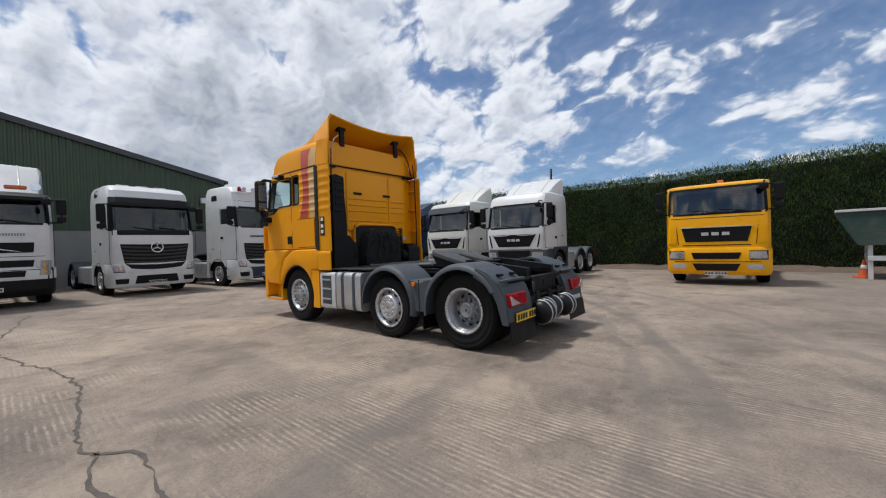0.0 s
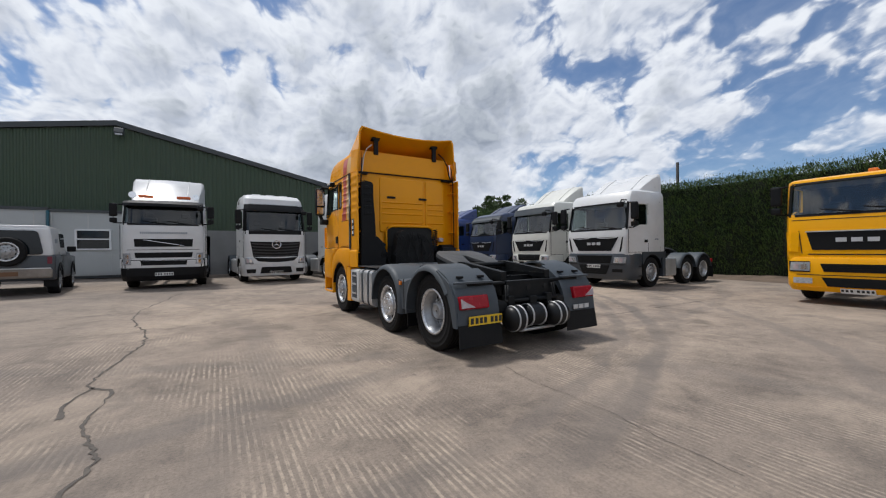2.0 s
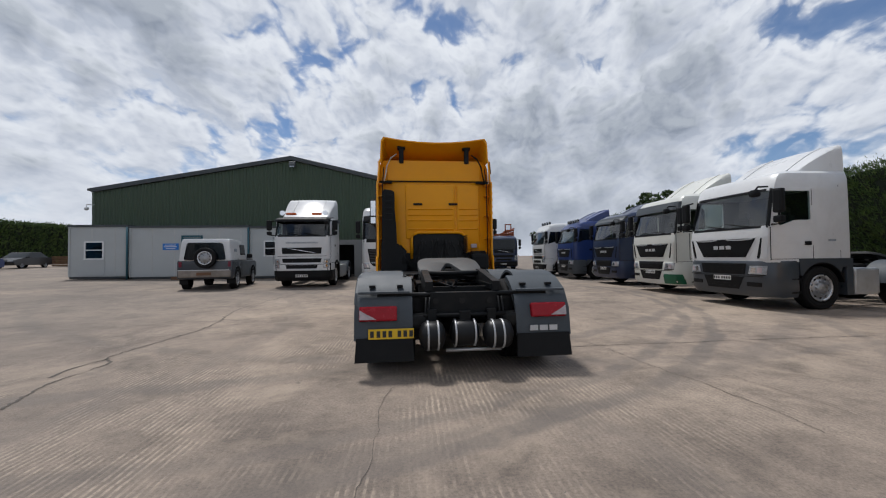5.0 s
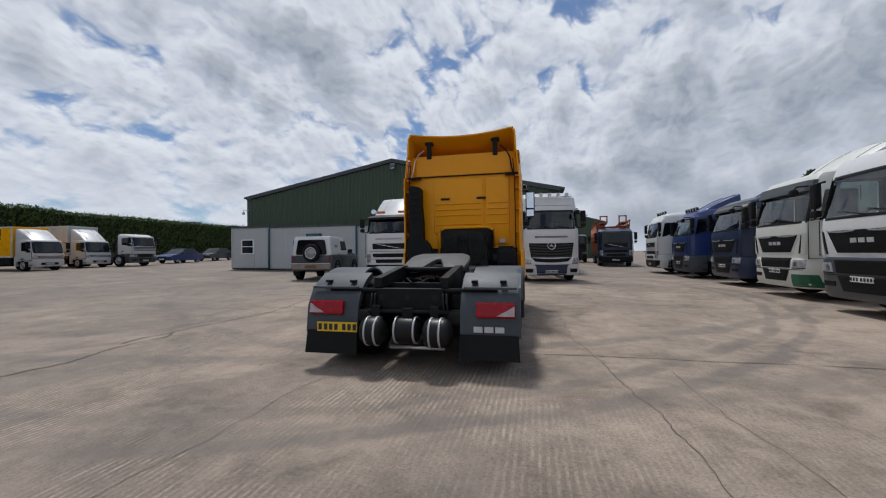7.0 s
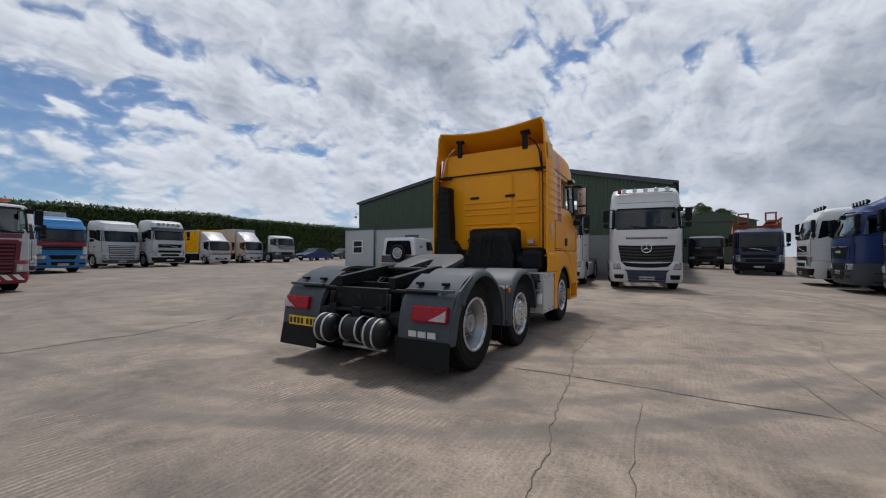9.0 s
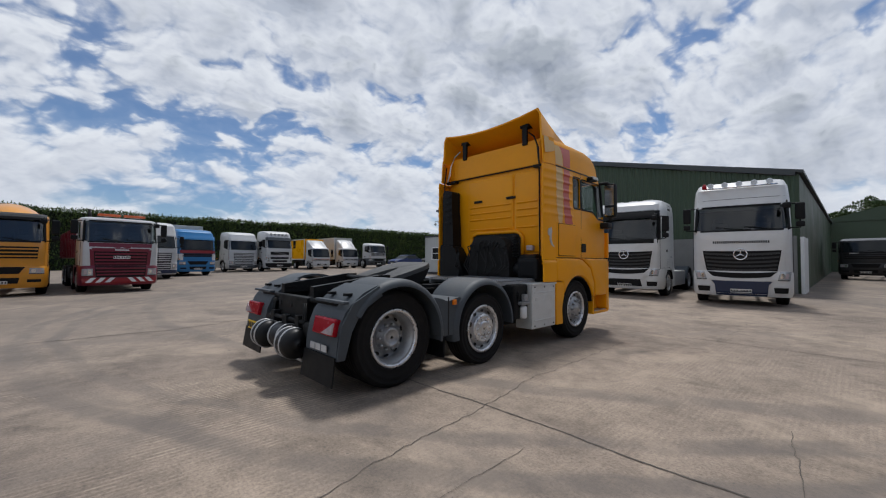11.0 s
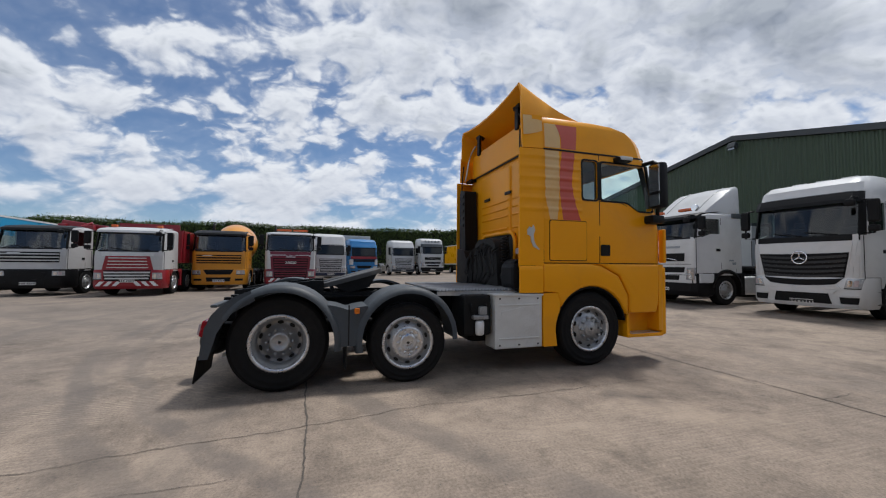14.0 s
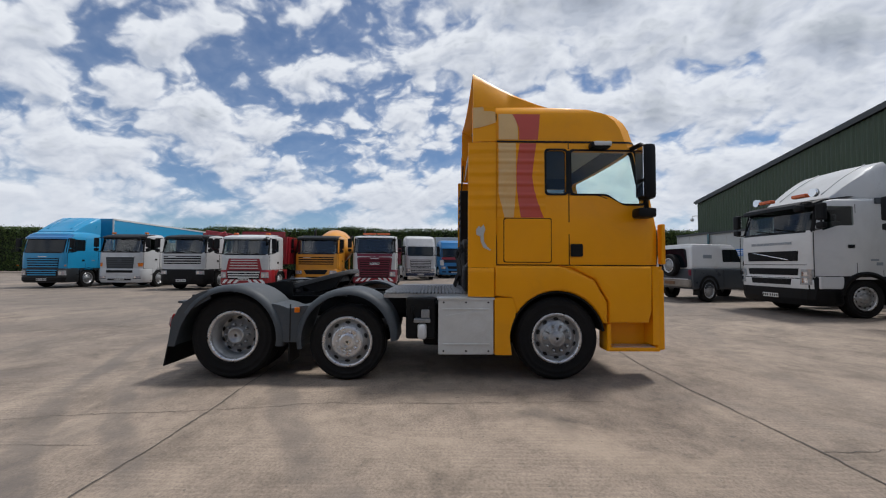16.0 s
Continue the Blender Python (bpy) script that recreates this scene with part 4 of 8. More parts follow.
def rim_mesh(rim, w, dished):
    """A ten-stud steel disc wheel; the outer side is +x. dished: a drive wheel with its disc set deep; None: one with a bright cover."""
    bm = bmesh.new()
    h = w / 2
    lathe(bm, [(rim + 0.010, h * 0.84), (rim + 0.018, h * 0.93), (rim + 0.004, h * 0.97), (rim - 0.014, h * 0.93), (rim - 0.022, h * 0.80)], 44, 2)
    if dished:
        lathe(bm, [(rim - 0.022, h * 0.80), (rim - 0.030, h * 0.62), (rim - 0.042, h * 0.58), (rim - 0.052, -h * 0.30), (rim * 0.80, -h * 0.46), (rim * 0.57, -h * 0.22), (rim * 0.54, -h * 0.10), (0.02, -h * 0.10)], 44)
        lathe(bm, [(rim * 0.54, -h * 0.11), (rim * 0.53, h * 0.02), (rim * 0.38, h * 0.02), (rim * 0.36, h * 0.44), (rim * 0.32, h * 0.52), (rim * 0.27, h * 0.52), (rim * 0.26, h * 0.48), (0.015, h * 0.48)], 28)
        zs, hole = -h * 0.36, rim * 0.68
        stud, sx = rim * 0.46, 0.0
    else:
        lathe(bm, [(rim - 0.022, h * 0.80), (rim - 0.035, h * 0.66), (rim - 0.050, h * 0.46), (rim * 0.78, h * 0.48), (rim * 0.66, h * 0.80), (rim * 0.50, h * 0.86), (rim * 0.42, h * 0.86), (0.02, h * 0.86)], 44)
        if dished is None:
            lathe(bm, [(rim * 0.66, h * 0.82), (rim * 0.65, h * 0.95), (rim * 0.60, h * 1.02), (rim * 0.52, h * 1.04), (rim * 0.48, h * 0.99), (rim * 0.34, h * 0.98), (rim * 0.31, h * 1.06), (rim * 0.24, h * 1.09), (rim * 0.20, h * 1.04), (0.015, h * 1.04)], 30, 2)
        else:
            lathe(bm, [(rim * 0.60, h * 0.82), (rim * 0.59, h * 0.90), (rim * 0.38, h * 0.90), (rim * 0.36, h * 1.02), (rim * 0.30, h * 1.08), (rim * 0.22, h * 1.08), (rim * 0.20, h * 1.12), (0.015, h * 1.12)], 28)
        zs, hole = h * 0.58, rim * 0.775
        stud, sx = rim * 0.52, h * 0.90
    for k in range(10):
        a = 2 * math.pi * (k + 0.5) / 10
        # hand holes: flat ovals, the openings' shade painted near black
        c = Vector((zs, hole * math.cos(a), hole * math.sin(a)))
        u, v = Vector((0, -math.sin(a), math.cos(a))), Vector((0, math.cos(a), math.sin(a)))
        nrm = Vector((1, 0.35 * math.cos(a), 0.35 * math.sin(a))).normalized()
        ring = [bm.verts.new(c + nrm * 0.022 + u * rim * 0.115 * math.cos(t) + (v - nrm * v.dot(nrm)) * rim * 0.070 * math.sin(t)) for t in (2 * math.pi * j / 10 for j in range(10))]
        bm.faces.new(ring).material_index = 1
        a = 2 * math.pi * k / 10
        if dished is None:
            # domes pressed into the cover over the nuts
            ny, nz = rim * 0.41 * math.cos(a), rim * 0.41 * math.sin(a)
            tube(bm, [(h * 0.96, ny, nz), (h * 1.04, ny, nz), (h * 1.07, ny, nz)], [0.022, 0.018, 0.009], 8, 2)
            continue
        # wheel nuts
        ny, nz = stud * math.cos(a), stud * math.sin(a)
        tube(bm, [(sx, ny, nz), (sx + 0.035, ny, nz), (sx + 0.05, ny, nz)], [0.018, 0.018, 0.010], 6)
    smooth(bm, 28)
    mesh = bpy.data.meshes.new("rim")
    bm.to_mesh(mesh)
    bm.free()
    for m in ("steel", "hole", "bright_steel"):
        mesh.materials.append(M[m])
    return mesh


WHEELS = {}


def wheel(parent, side, x, y, r=0.505, w=0.30, rim=0.292, dished=False, label="", dz=0.0):
    key = (r, w, rim, dished)
    if key not in WHEELS:
        WHEELS[key] = (tyre_mesh(r, w, rim), rim_mesh(rim, w, dished))
    t, d = WHEELS[key]
    m = pose(side * x, y, r + dz, 0, 0, 0 if side > 0 else 180)
    ty = part("tyre", t, None, parent, label or "black truck tyre", m)
    part("rim", d, None, ty, "silver ten-stud steel rim")
    return ty


def axle(parent, y, kind, r=0.505, rim=0.292, half=1.05, w=0.30):
    for s in (1, -1):
        if kind == "twin":
            wheel(parent, s, half + 0.03, y, r, 0.28, rim, True)
            wheel(parent, s, half - 0.30, y, r, 0.28, rim, False)
        else:
            wheel(parent, s, half, y, r, w, rim, None if kind == "cover" else False)
    bm = bmesh.new()
    tube(bm, [(-half, y, r), (half, y, r)], 0.07, 10)
    if kind == "twin":
        lathe(bm, [(0.05, -0.2), (0.2, -0.13), (0.24, 0), (0.2, 0.13), (0.05, 0.2)], 18, axis="y")
        for v in bm.verts:
            if abs(v.co.x) < 0.3 and (v.co.y**2 + v.co.z**2) < 0.07:
                v.co.y += y
                v.co.z += r
    part("axle", bm, M["chassis"], parent)


def mudguard(parent, s, y, r, x0, x1, d0, d1, mat, label="", thick=0.03, lip=True):
    """A moulded arched wheel guard over one wheel, its outer edge rounded over."""
    bm = bmesh.new()
    e = 0.03 if lip else 0.0
    sec = [(x0, r), (x0, r + thick), (x1 - 0.05, r + thick), (x1 - 0.005, r + thick - 0.012), (x1 + e, r + thick - 0.05), (x1 + e, r - 0.05), (x1 + e - 0.02, r - 0.05), (x1 - 0.01, r)]
    rings = []
    for k in range(21):
        a = radians(d0 + (d1 - d0) * k / 20)
        rings.append([bm.verts.new((s * x, y + q * math.cos(a), 0.5 + q * math.sin(a))) for x, q in sec])
    n = len(sec)
    for a, b in zip(rings, rings[1:]):
        for k in range(n):
            bm.faces.new((a[k], a[(k + 1) % n], b[(k + 1) % n], b[k]))
    bm.faces.new(rings[0])
    bm.faces.new(rings[-1][::-1])
    bmesh.ops.recalc_face_normals(bm, faces=bm.faces)
    part("mudguard", smooth(bm, 50), mat, parent, label)


def flared(bm, outline, s, x0, x1, bevel=0.03, segments=3):
    """A thick panel of a (y, z) outline whose outer rim is rounded over."""
    before = set(bm.verts)
    prism(bm, outline, "x", *sorted((s * x0, s * x1)))
    fresh = [v for v in bm.verts if v not in before]
    rim = list({e for v in fresh for e in v.link_edges if all(abs(w.co.x - s * x1) < 1e-5 for w in e.verts)})
    bmesh.ops.bevel(bm, geom=rim, offset=bevel, segments=segments, affect="EDGES", profile=0.5)
    return smooth(bm, 50)


def swage(z):
    """Height of the pressed ribs on the upper flanks."""
    if not 2.04 < z < 2.88:
        return 0.0
    return 0.013 * max(0.0, math.cos((z - 2.11) / 0.14 * 2 * math.pi)) ** 1.5


def pane(sh, s, outline):
    """A single sheet of side glass, set a little into the flank."""
    bm = bmesh.new()
    bm.faces.new([bm.verts.new((s * (sh.hw(z) - 0.014), y, z)) for y, z in outline])
    return bm


def window_seal(sh, s, outline, width):
    """A flat rubber band round a side window."""
    n = len(outline)
    mid = Vector((sum(p[0] for p in outline) / n, sum(p[1] for p in outline) / n))
    ring = []
    for p in outline:
        d = Vector(p) - mid
        ring.append(Vector(p) + Vector((math.copysign(min(1.0, abs(d.x) * 8), d.x), math.copysign(min(1.0, abs(d.y) * 8), d.y))) * width)
    bm = bmesh.new()
    at = lambda y, z, o: bm.verts.new((s * (sh.hw(z) + o), y, z))
    inner, outer = [at(*p, 0.006) for p in outline], [at(q.x, q.y, 0.006) for q in ring]
    low = [at(q.x, q.y, -0.01) for q in ring]
    for k in range(n):
        j = (k + 1) % n
        bm.faces.new((inner[k], inner[j], outer[j], outer[k]))
        bm.faces.new((outer[k], outer[j], low[j], low[k]))
    bmesh.ops.recalc_face_normals(bm, faces=bm.faces)
    return bm


def sheet(bm, rows):
    """Faces between rows of points of equal length."""
    grid = [[bm.verts.new(p) for p in row] for row in rows]
    for a, b in zip(grid, grid[1:]):
        for k in range(len(a) - 1):
            bm.faces.new((a[k], a[k + 1], b[k + 1], b[k])).smooth = True
    return bm


# ---- chassis pieces shared by the tractor units ----
def rails(parent, y0, y1, z=0.82, h=0.27, half=0.42):
    for s in (1, -1):
        bm = bmesh.new()
        box(bm, (s * half, (y0 + y1) / 2, z), (0.012, y1 - y0, h))
        for dz in (h / 2, -h / 2):
            box(bm, (s * (half - 0.035), (y0 + y1) / 2, z + dz), (0.08, y1 - y0, 0.012))
        part("chassis_rail", bm, M["chassis"], parent, "black steel chassis rail")
    n = 0
    y = y0 + 0.35
    while y < y1 - 0.3:
        part("cross_member", boxes(((0, y, z), (2 * half - 0.02, 0.09, h * 0.7))), M["chassis"], parent)
        y += 0.95


def fifth_wheel(parent, y, z=1.14, tilt=16):
    """The coupling plate with its two rounded lobes, tipped back on its pivots."""
    bm = bmesh.new()
    half = [(0.03, 0.08), (0.09, -0.10), (0.17, -0.40), (0.30, -0.47), (0.44, -0.40), (0.475, -0.10), (0.47, 0.22), (0.36, 0.40)]
    pts = rounded(half + [(-x, q) for x, q in half[::-1]], 0.09, 3)
    prism(bm, pts, "z", -0.03, 0.03)
    rim = [e for e in bm.edges if all(v.co.z > 0.029 for v in e.verts)]
    bmesh.ops.bevel(bm, geom=rim, offset=0.014, segments=2, affect="EDGES", profile=0.5)
    smooth(bm, 40)
    rot = Matrix.Translation((0, y, z)) @ Matrix.Rotation(radians(tilt), 4, "X")
    bmesh.ops.transform(bm, matrix=rot, verts=bm.verts)
    top = part("fifth_wheel", bm, M["plate_steel"], parent, "worn grey steel fifth wheel coupling")
    for s in (1, -1):
        bm = bmesh.new()
        prism(bm, [(-0.28, -0.03), (0.30, -0.03), (0.16, -0.17), (-0.12, -0.17)], "x", *sorted((s * 0.33, s * 0.44)))
        bmesh.ops.transform(bm, matrix=rot, verts=bm.verts)
        part("pivot_bracket", bm, M["chassis"], top)
    bm = bmesh.new()
    for q in (-0.30, -0.05, 0.2):
        box(bm, (0, q, -0.07), (0.86, 0.04, 0.08))
    bmesh.ops.transform(bm, matrix=rot, verts=bm.verts)
    part("stiffener", bm, M["chassis"], top)
    part("mounting_plate", boxes(((0, y, z - 0.24), (1.0, 0.75, 0.02))), M["chassis"], parent)


def air_tank(parent, x, y, z, length, r, along="x", straps=(-0.06, 0.06)):
    bm = bmesh.new()
    lathe(bm, [(0.02, -length / 2), (r * 0.45, -length / 2 + 0.008), (r * 0.78, -length / 2 + 0.03), (r * 0.95, -length / 2 + 0.065), (r, -length / 2 + 0.10), (r, length / 2 - 0.10), (r * 0.95, length / 2 - 0.065), (r * 0.78, length / 2 - 0.03), (r * 0.45, length / 2 - 0.008), (0.02, length / 2)], 24, axis=along)
    tank = part("air_tank", bm, M["tank_black"], parent, "black steel air reservoir with bright straps", pose(x, y, z))
    for o in straps:
        bm = bmesh.new()
        lathe(bm, [(r - 0.01, o - 0.011), (r + 0.007, o - 0.010), (r + 0.007, o + 0.010), (r - 0.01, o + 0.011)], 24, axis=along, closed=True)
        part("strap", bm, M["strap"], tank, "bright steel strap")


def bar_text(parent, bm_rows, mat, name="lettering", label=""):
    part(name, boxes(*bm_rows), mat, parent, label)


# ---- the yellow tractor unit ----
def yellow_tractor():
    T = thing("tractor_unit", pose(-2.08, 8.385, 0, 0, 0, 52.8), "orange-yellow three-axle tractor unit with faded red and cream stripes, parked empty", "truck")
    Y = M["orange_yellow"]
    sh = Shell([(1.10, 1.31, 1.20), (1.4, 1.33, 1.215), (1.85, 1.33, 1.22), (2.3, 1.24, 1.22), (2.86, 1.09, 1.21), (2.95, 1.05, 1.20), (3.10, 1.0, 1.195), (3.20, 0.94, 1.185), (3.29, 0.83, 1.17), (3.355, 0.62, 1.14), (3.39, 0.30, 1.10), (3.40, 0.0, 1.04)], -0.80, rf=0.15, crown=0.05)
    hollow = Shell([(z, f, h) for z, f, h in sh.rows], -0.80, rf=0.15, crown=0.05)
    door_win = rounded([(0.185, 2.805), (0.965, 2.80), (1.075, 2.155), (0.80, 2.155), (0.62, 2.275), (0.185, 2.275)], 0.05)
    rear_win = rounded([(-0.125, 2.81), (0.115, 2.81), (0.115, 2.275), (-0.125, 2.275)], 0.05)
    cut1, cut2, cut3 = bmesh.new(), bmesh.new(), bmesh.new()
    prism(cut1, door_win, "x", -1.6, 1.6)
    prism(cut2, rear_win, "x", -1.6, 1.6)
    prism(cut3, rounded([(-1.08, 1.92), (1.08, 1.92), (1.05, 2.86), (-1.05, 2.86)], 0.08), "y", 0.6, 1.8)
    body = carved(sh.solid(), [hollow.solid(0.06, 1.25, 3.05), cut1, cut2, cut3], Y)
    lined(body, sh, 3.08, 0.052)
    part("cab", body, None, T, "orange-yellow high-roof sleeper cab")
    for s in (1, -1):
        part("side_window", pane(sh, s, door_win), M["clear"], T, "clear door glass").visible_shadow = False
        part("quarter_window", pane(sh, s, rear_win), M["tint"], T, "dark tinted quarter glass").visible_shadow = False
        for win in (door_win, rear_win):
            part("window_seal", window_seal(sh, s, win, 0.024), M["black"], T, "black rubber window seal")
        part("window_seal", sh.side(s, [(0.118, 2.81), (0.182, 2.81), (0.182, 2.272), (0.118, 2.272)], 0.004), M["black"], T)
        part("pillar_trim", sh.side(s, [(0.972, 2.82), (1.01, 2.82), (1.115, 2.15), (1.083, 2.15)], -0.004), M["black"], T, "black pillar trim")
    part("windscreen", sheet(bmesh.new(), [[(x, sh.front(x, z) - 0.02, z) for x in np.linspace(1.1, -1.1, 25).tolist()] for z in np.linspace(1.9, 2.88, 9).tolist()]), M["clear"], T, "clear windscreen").visible_shadow = False
    # inside the cab
    for x in (0.55, -0.55):
        bm = bmesh.new()
        box(bm, (x, 0.15, 1.75), (0.5, 0.5, 0.18), 0.05)
        box(bm, (x, -0.10, 2.10), (0.5, 0.16, 0.62), 0.06, Matrix.Rotation(radians(-10), 4, "X"))
        box(bm, (x, -0.15, 2.50), (0.28, 0.11, 0.18), 0.04)
        box(bm, (x, 0.15, 1.45), (0.36, 0.36, 0.42), 0.02)
        part("seat", bm, M["interior"], T, "dark cab seat")
    bm = bmesh.new()
    box(bm, (0, 1.0, 1.78), (2.2, 0.42, 0.5), 0.08)
    part("dashboard", bm, M["interior"], T)
    bm = bmesh.new()
    ring = [(0.55 + 0.23 * math.cos(a), 0.66 + 0.12 * math.sin(a), 2.12 + 0.18 * math.sin(a)) for a in (2 * math.pi * k / 20 for k in range(21))]
    tube(bm, ring, 0.016, 6)
    tube(bm, [(0.55, 0.66, 2.12), (0.55, 0.9, 1.9)], 0.03, 6)
    tube(bm, [(0.33, 0.66, 2.12), (0.77, 0.66, 2.12)], 0.014, 6)
    part("steering_wheel", bm, M["interior"], T)
    part("headliner", boxes(((0, 0.05, 2.99), (2.2, 1.6, 0.03)), bevel=0.01), M["cabin_grey"], T, "pale roof lining")
    part("bunk_wall", boxes(((0, -0.66, 2.3), (2.2, 0.08, 1.2)), bevel=0.02), M["interior"], T)
    # side decoration and seams
    for s in (1, -1):
        # pressed ribs behind the window, the stripes laid over them
        zs = [1.975 + 0.012 * k for k in range(78)]
        fade = lambda q: min(1.0, max(0.0, (-0.14 - q) / 0.06))
        bm = sheet(bmesh.new(), [[(s * (sh.hw(z) + 0.0015 + swage(z) * fade(q)), q, z) for q in (-0.735, -0.5, -0.3, -0.22, -0.17, -0.13)] for z in zs])
        bmesh.ops.recalc_face_normals(bm, faces=bm.faces)
        part("ribbed_panel", bm, Y, T)
        red0 = lambda z: -0.44 - 0.055 * math.sin((z - 1.97) / 0.95 * 3.0)
        red1 = lambda z: -0.16 - 0.14 * math.sin(min(1.0, (z - 1.97) / 0.55) * 1.57) + (0.055 * (z - 2.52) / 0.4 if z > 2.52 else 0)
        cre0 = lambda z: -0.64 - 0.075 * min(1.0, (z - 1.97) / 0.3)
        cre1 = lambda z: -0.53 + 0.03 * min(1.0, (z - 1.97) / 0.4)
        for f0, f1, mat in ((cre0, cre1, "stripe_cream"), (red0, red1, "stripe_red")):
            bm = sheet(bmesh.new(), [[(s * (sh.hw(z) + 0.0045 + swage(z) * fade(f0(z) + (f1(z) - f0(z)) * u)), f0(z) + (f1(z) - f0(z)) * u, z) for u in (0, 0.33, 0.67, 1)] for z in zs if z < 2.905])
            part("stripe", bm, M[mat], T, "faded vertical stripe")
        up = [2.945 + 0.03 * k for k in range(12)]
        for f0, f1, mat in ((lambda z: -0.71, lambda z: -0.47 - 1.1 * max(0.0, z - 3.04) ** 2, "stripe_cream"), (lambda z: -0.455 - 1.0 * max(0.0, z - 3.04) ** 1.7, lambda z: -0.225 + 0.1 * max(0.0, z - 2.95), "stripe_red")):
            bm = sheet(bmesh.new(), [[(s * (sh.hw(z) + 0.005), f0(z) + (f1(z) - f0(z)) * u, z) for u in (0, 0.5, 1)] for z in up if z < 3.285])
            part("stripe", bm, M[mat], T, "faded vertical stripe")
        # the black roof seam runs on round the front corner
        rows = []
        for z in (2.905, 2.93):
            corner = [(sh.hw(z) - 0.15 + 0.15 * math.sin(a), sh.front(sh.hw(z) - 0.15 + 0.15 * math.sin(a), z)) for a in (1.5708, 1.2, 0.8, 0.4, 0.0)]
            rows.append([(s * (sh.hw(z) + 0.006), q, z) for q in (-0.735, 0.2)] + [(s * (x + 0.004), q + 0.005, z) for x, q in corner])
        part("roof_seam", sheet(bmesh.new(), rows), M["black"], T, "black roof seam")
        part("corner_seam", sh.side(s, [(-0.742, 1.40), (-0.733, 1.40), (-0.733, 3.27), (-0.742, 3.27)], 0.004, 0.01), M["black"], T)
        for pts in ([(0.144, 1.40), (0.156, 1.40), (0.156, 2.27), (0.144, 2.27)], [(-0.74, 1.39), (1.22, 1.39), (1.22, 1.402), (-0.74, 1.402)], [(0.144, 2.83), (0.156, 2.83), (0.156, 2.91), (0.144, 2.91)], [(0.15, 2.254), (0.5, 2.254), (0.62, 2.21), (0.62, 2.22), (0.5, 2.264), (0.15, 2.264)]):
            part("door_gap", sh.side(s, pts, 0.002, 0.01), M["black"], T)
        # locker flap
        part("locker_flap", sh.side(s, rounded([(-0.645, 1.435), (-0.075, 1.435), (-0.075, 1.96), (-0.645, 1.96)], 0.03), 0.012, 0.01), Y, T)
        part("locker_gap", sh.side(s, rounded([(-0.655, 1.425), (-0.065, 1.425), (-0.065, 1.97), (-0.655, 1.97)], 0.03), 0.003, 0.01), M["black"], T)
        part("door_handle", sh.side(s, rounded([(0.165, 1.50), (0.315, 1.50), (0.315, 1.655), (0.165, 1.655)], 0.02), 0.014, 0.02), M["black"], T, "black door handle recess")
        # side collar that closes the gap to a trailer
        bm = bmesh.new()
        for y0, y1, z0, z1, x1, flare in ((-1.085, -0.748, 1.36, 2.90, 1.235, 0.0), (-1.03, -0.748, 2.915, 3.36, 1.225, 0.0), (-1.085, -0.772, 1.01, 1.355, 1.235, 0.022)):
            q = []
            for z in np.linspace(z0, z1, int((z1 - z0) / 0.025)):
                w = x1 - 0.08 * max(0, z - 2.9) + min(flare, max(0.0, (1.355 - z) * 0.7) if flare else 0.0) + swage(z) * 0.8
                q.append([bm.verts.new((s * xx, yy, z)) for xx, yy in ((w, y1), (w - 0.010, (y0 + y1) / 2), (w - 0.022, y0 + 0.05), (w - 0.04, y0), (w - 0.065, y0), (1.19, (y0 + y1) / 2), (1.20, y1))])
            for a, c in zip(q, q[1:]):
                for k in range(7):
                    bm.faces.new((a[k], a[(k + 1) % 7], c[(k + 1) % 7], c[k]))
            bm.faces.new(q[0])
            bm.faces.new(q[-1][::-1])
        bmesh.ops.recalc_face_normals(bm, faces=bm.faces)
        collar = part("side_collar", smooth(bm, 50), Y, T, "orange-yellow side air collar")
        for z in (1.3, 1.72, 2.2, 2.62, 2.86):
            part("web", boxes(((s * 1.125, -0.90, z), (0.09, 0.18, 0.025)), bevel=0.006), Y, collar)
        bm = bmesh.new()
        tube(bm, [(s * 1.10, -1.02, 1.1), (s * 1.10, -1.03, 1.9), (s * 1.09, -1.02, 2.86), (s * 1.06, -1.0, 3.2)], 0.012, 6)
        part("edge_rail", bm, M["black"], collar)
        if s > 0:
            skin = lambda q, z: (s * (1.231 - 0.08 * max(0, z - 2.9) - 0.010 * max(0.0, -0.76 - q) / 0.15), q, z)
            part("cream_patch", sheet(bmesh.new(), [[skin(q, 3.352 - u * (0.27 - 0.07 * ((q + 1.03) / 0.278) ** 1.5)) for q in (-1.025, -0.97, -0.92, -0.86, -0.80, -0.750)] for u in (0, 0.33, 0.67, 1)]), M["stripe_cream"], collar)
        # wing over the front wheel, sill, front corner and steps
        bm = bmesh.new()
        o = [(-0.765, 1.385), (-0.765, 1.02), (-0.555, 1.00)] + arc(0, 0.5, 0.585, 148, 20, 16) + [(0.60, 0.69), (0.60, 0.95), (0.44, 1.22), (0.15, 1.36), (0.0, 1.385)]
        a, b = sorted((s * 0.95, s * 1.245))
        flared(bm, o, s, 0.95, 1.258, 0.032)
        part("wing", bm, Y, T, "orange-yellow front wing")
        bm = bmesh.new()
        prism(bm, rounded([(-0.765, 1.0), (-0.765, 0.315), (-0.56, 0.315)] + arc(0, 0.5, 0.585, 178, 152, 4) + [(-0.50, 1.0)], 0.015, 2), "x", a, b)
        sill = part("sill", bm, Y, T, "orange-yellow sill behind the front wheel")
        part("marker_lamp", boxes(((s * 1.232, -0.64, 0.41), (0.014, 0.05, 0.05)), bevel=0.005), M["amber"], sill)
        bm = bmesh.new()
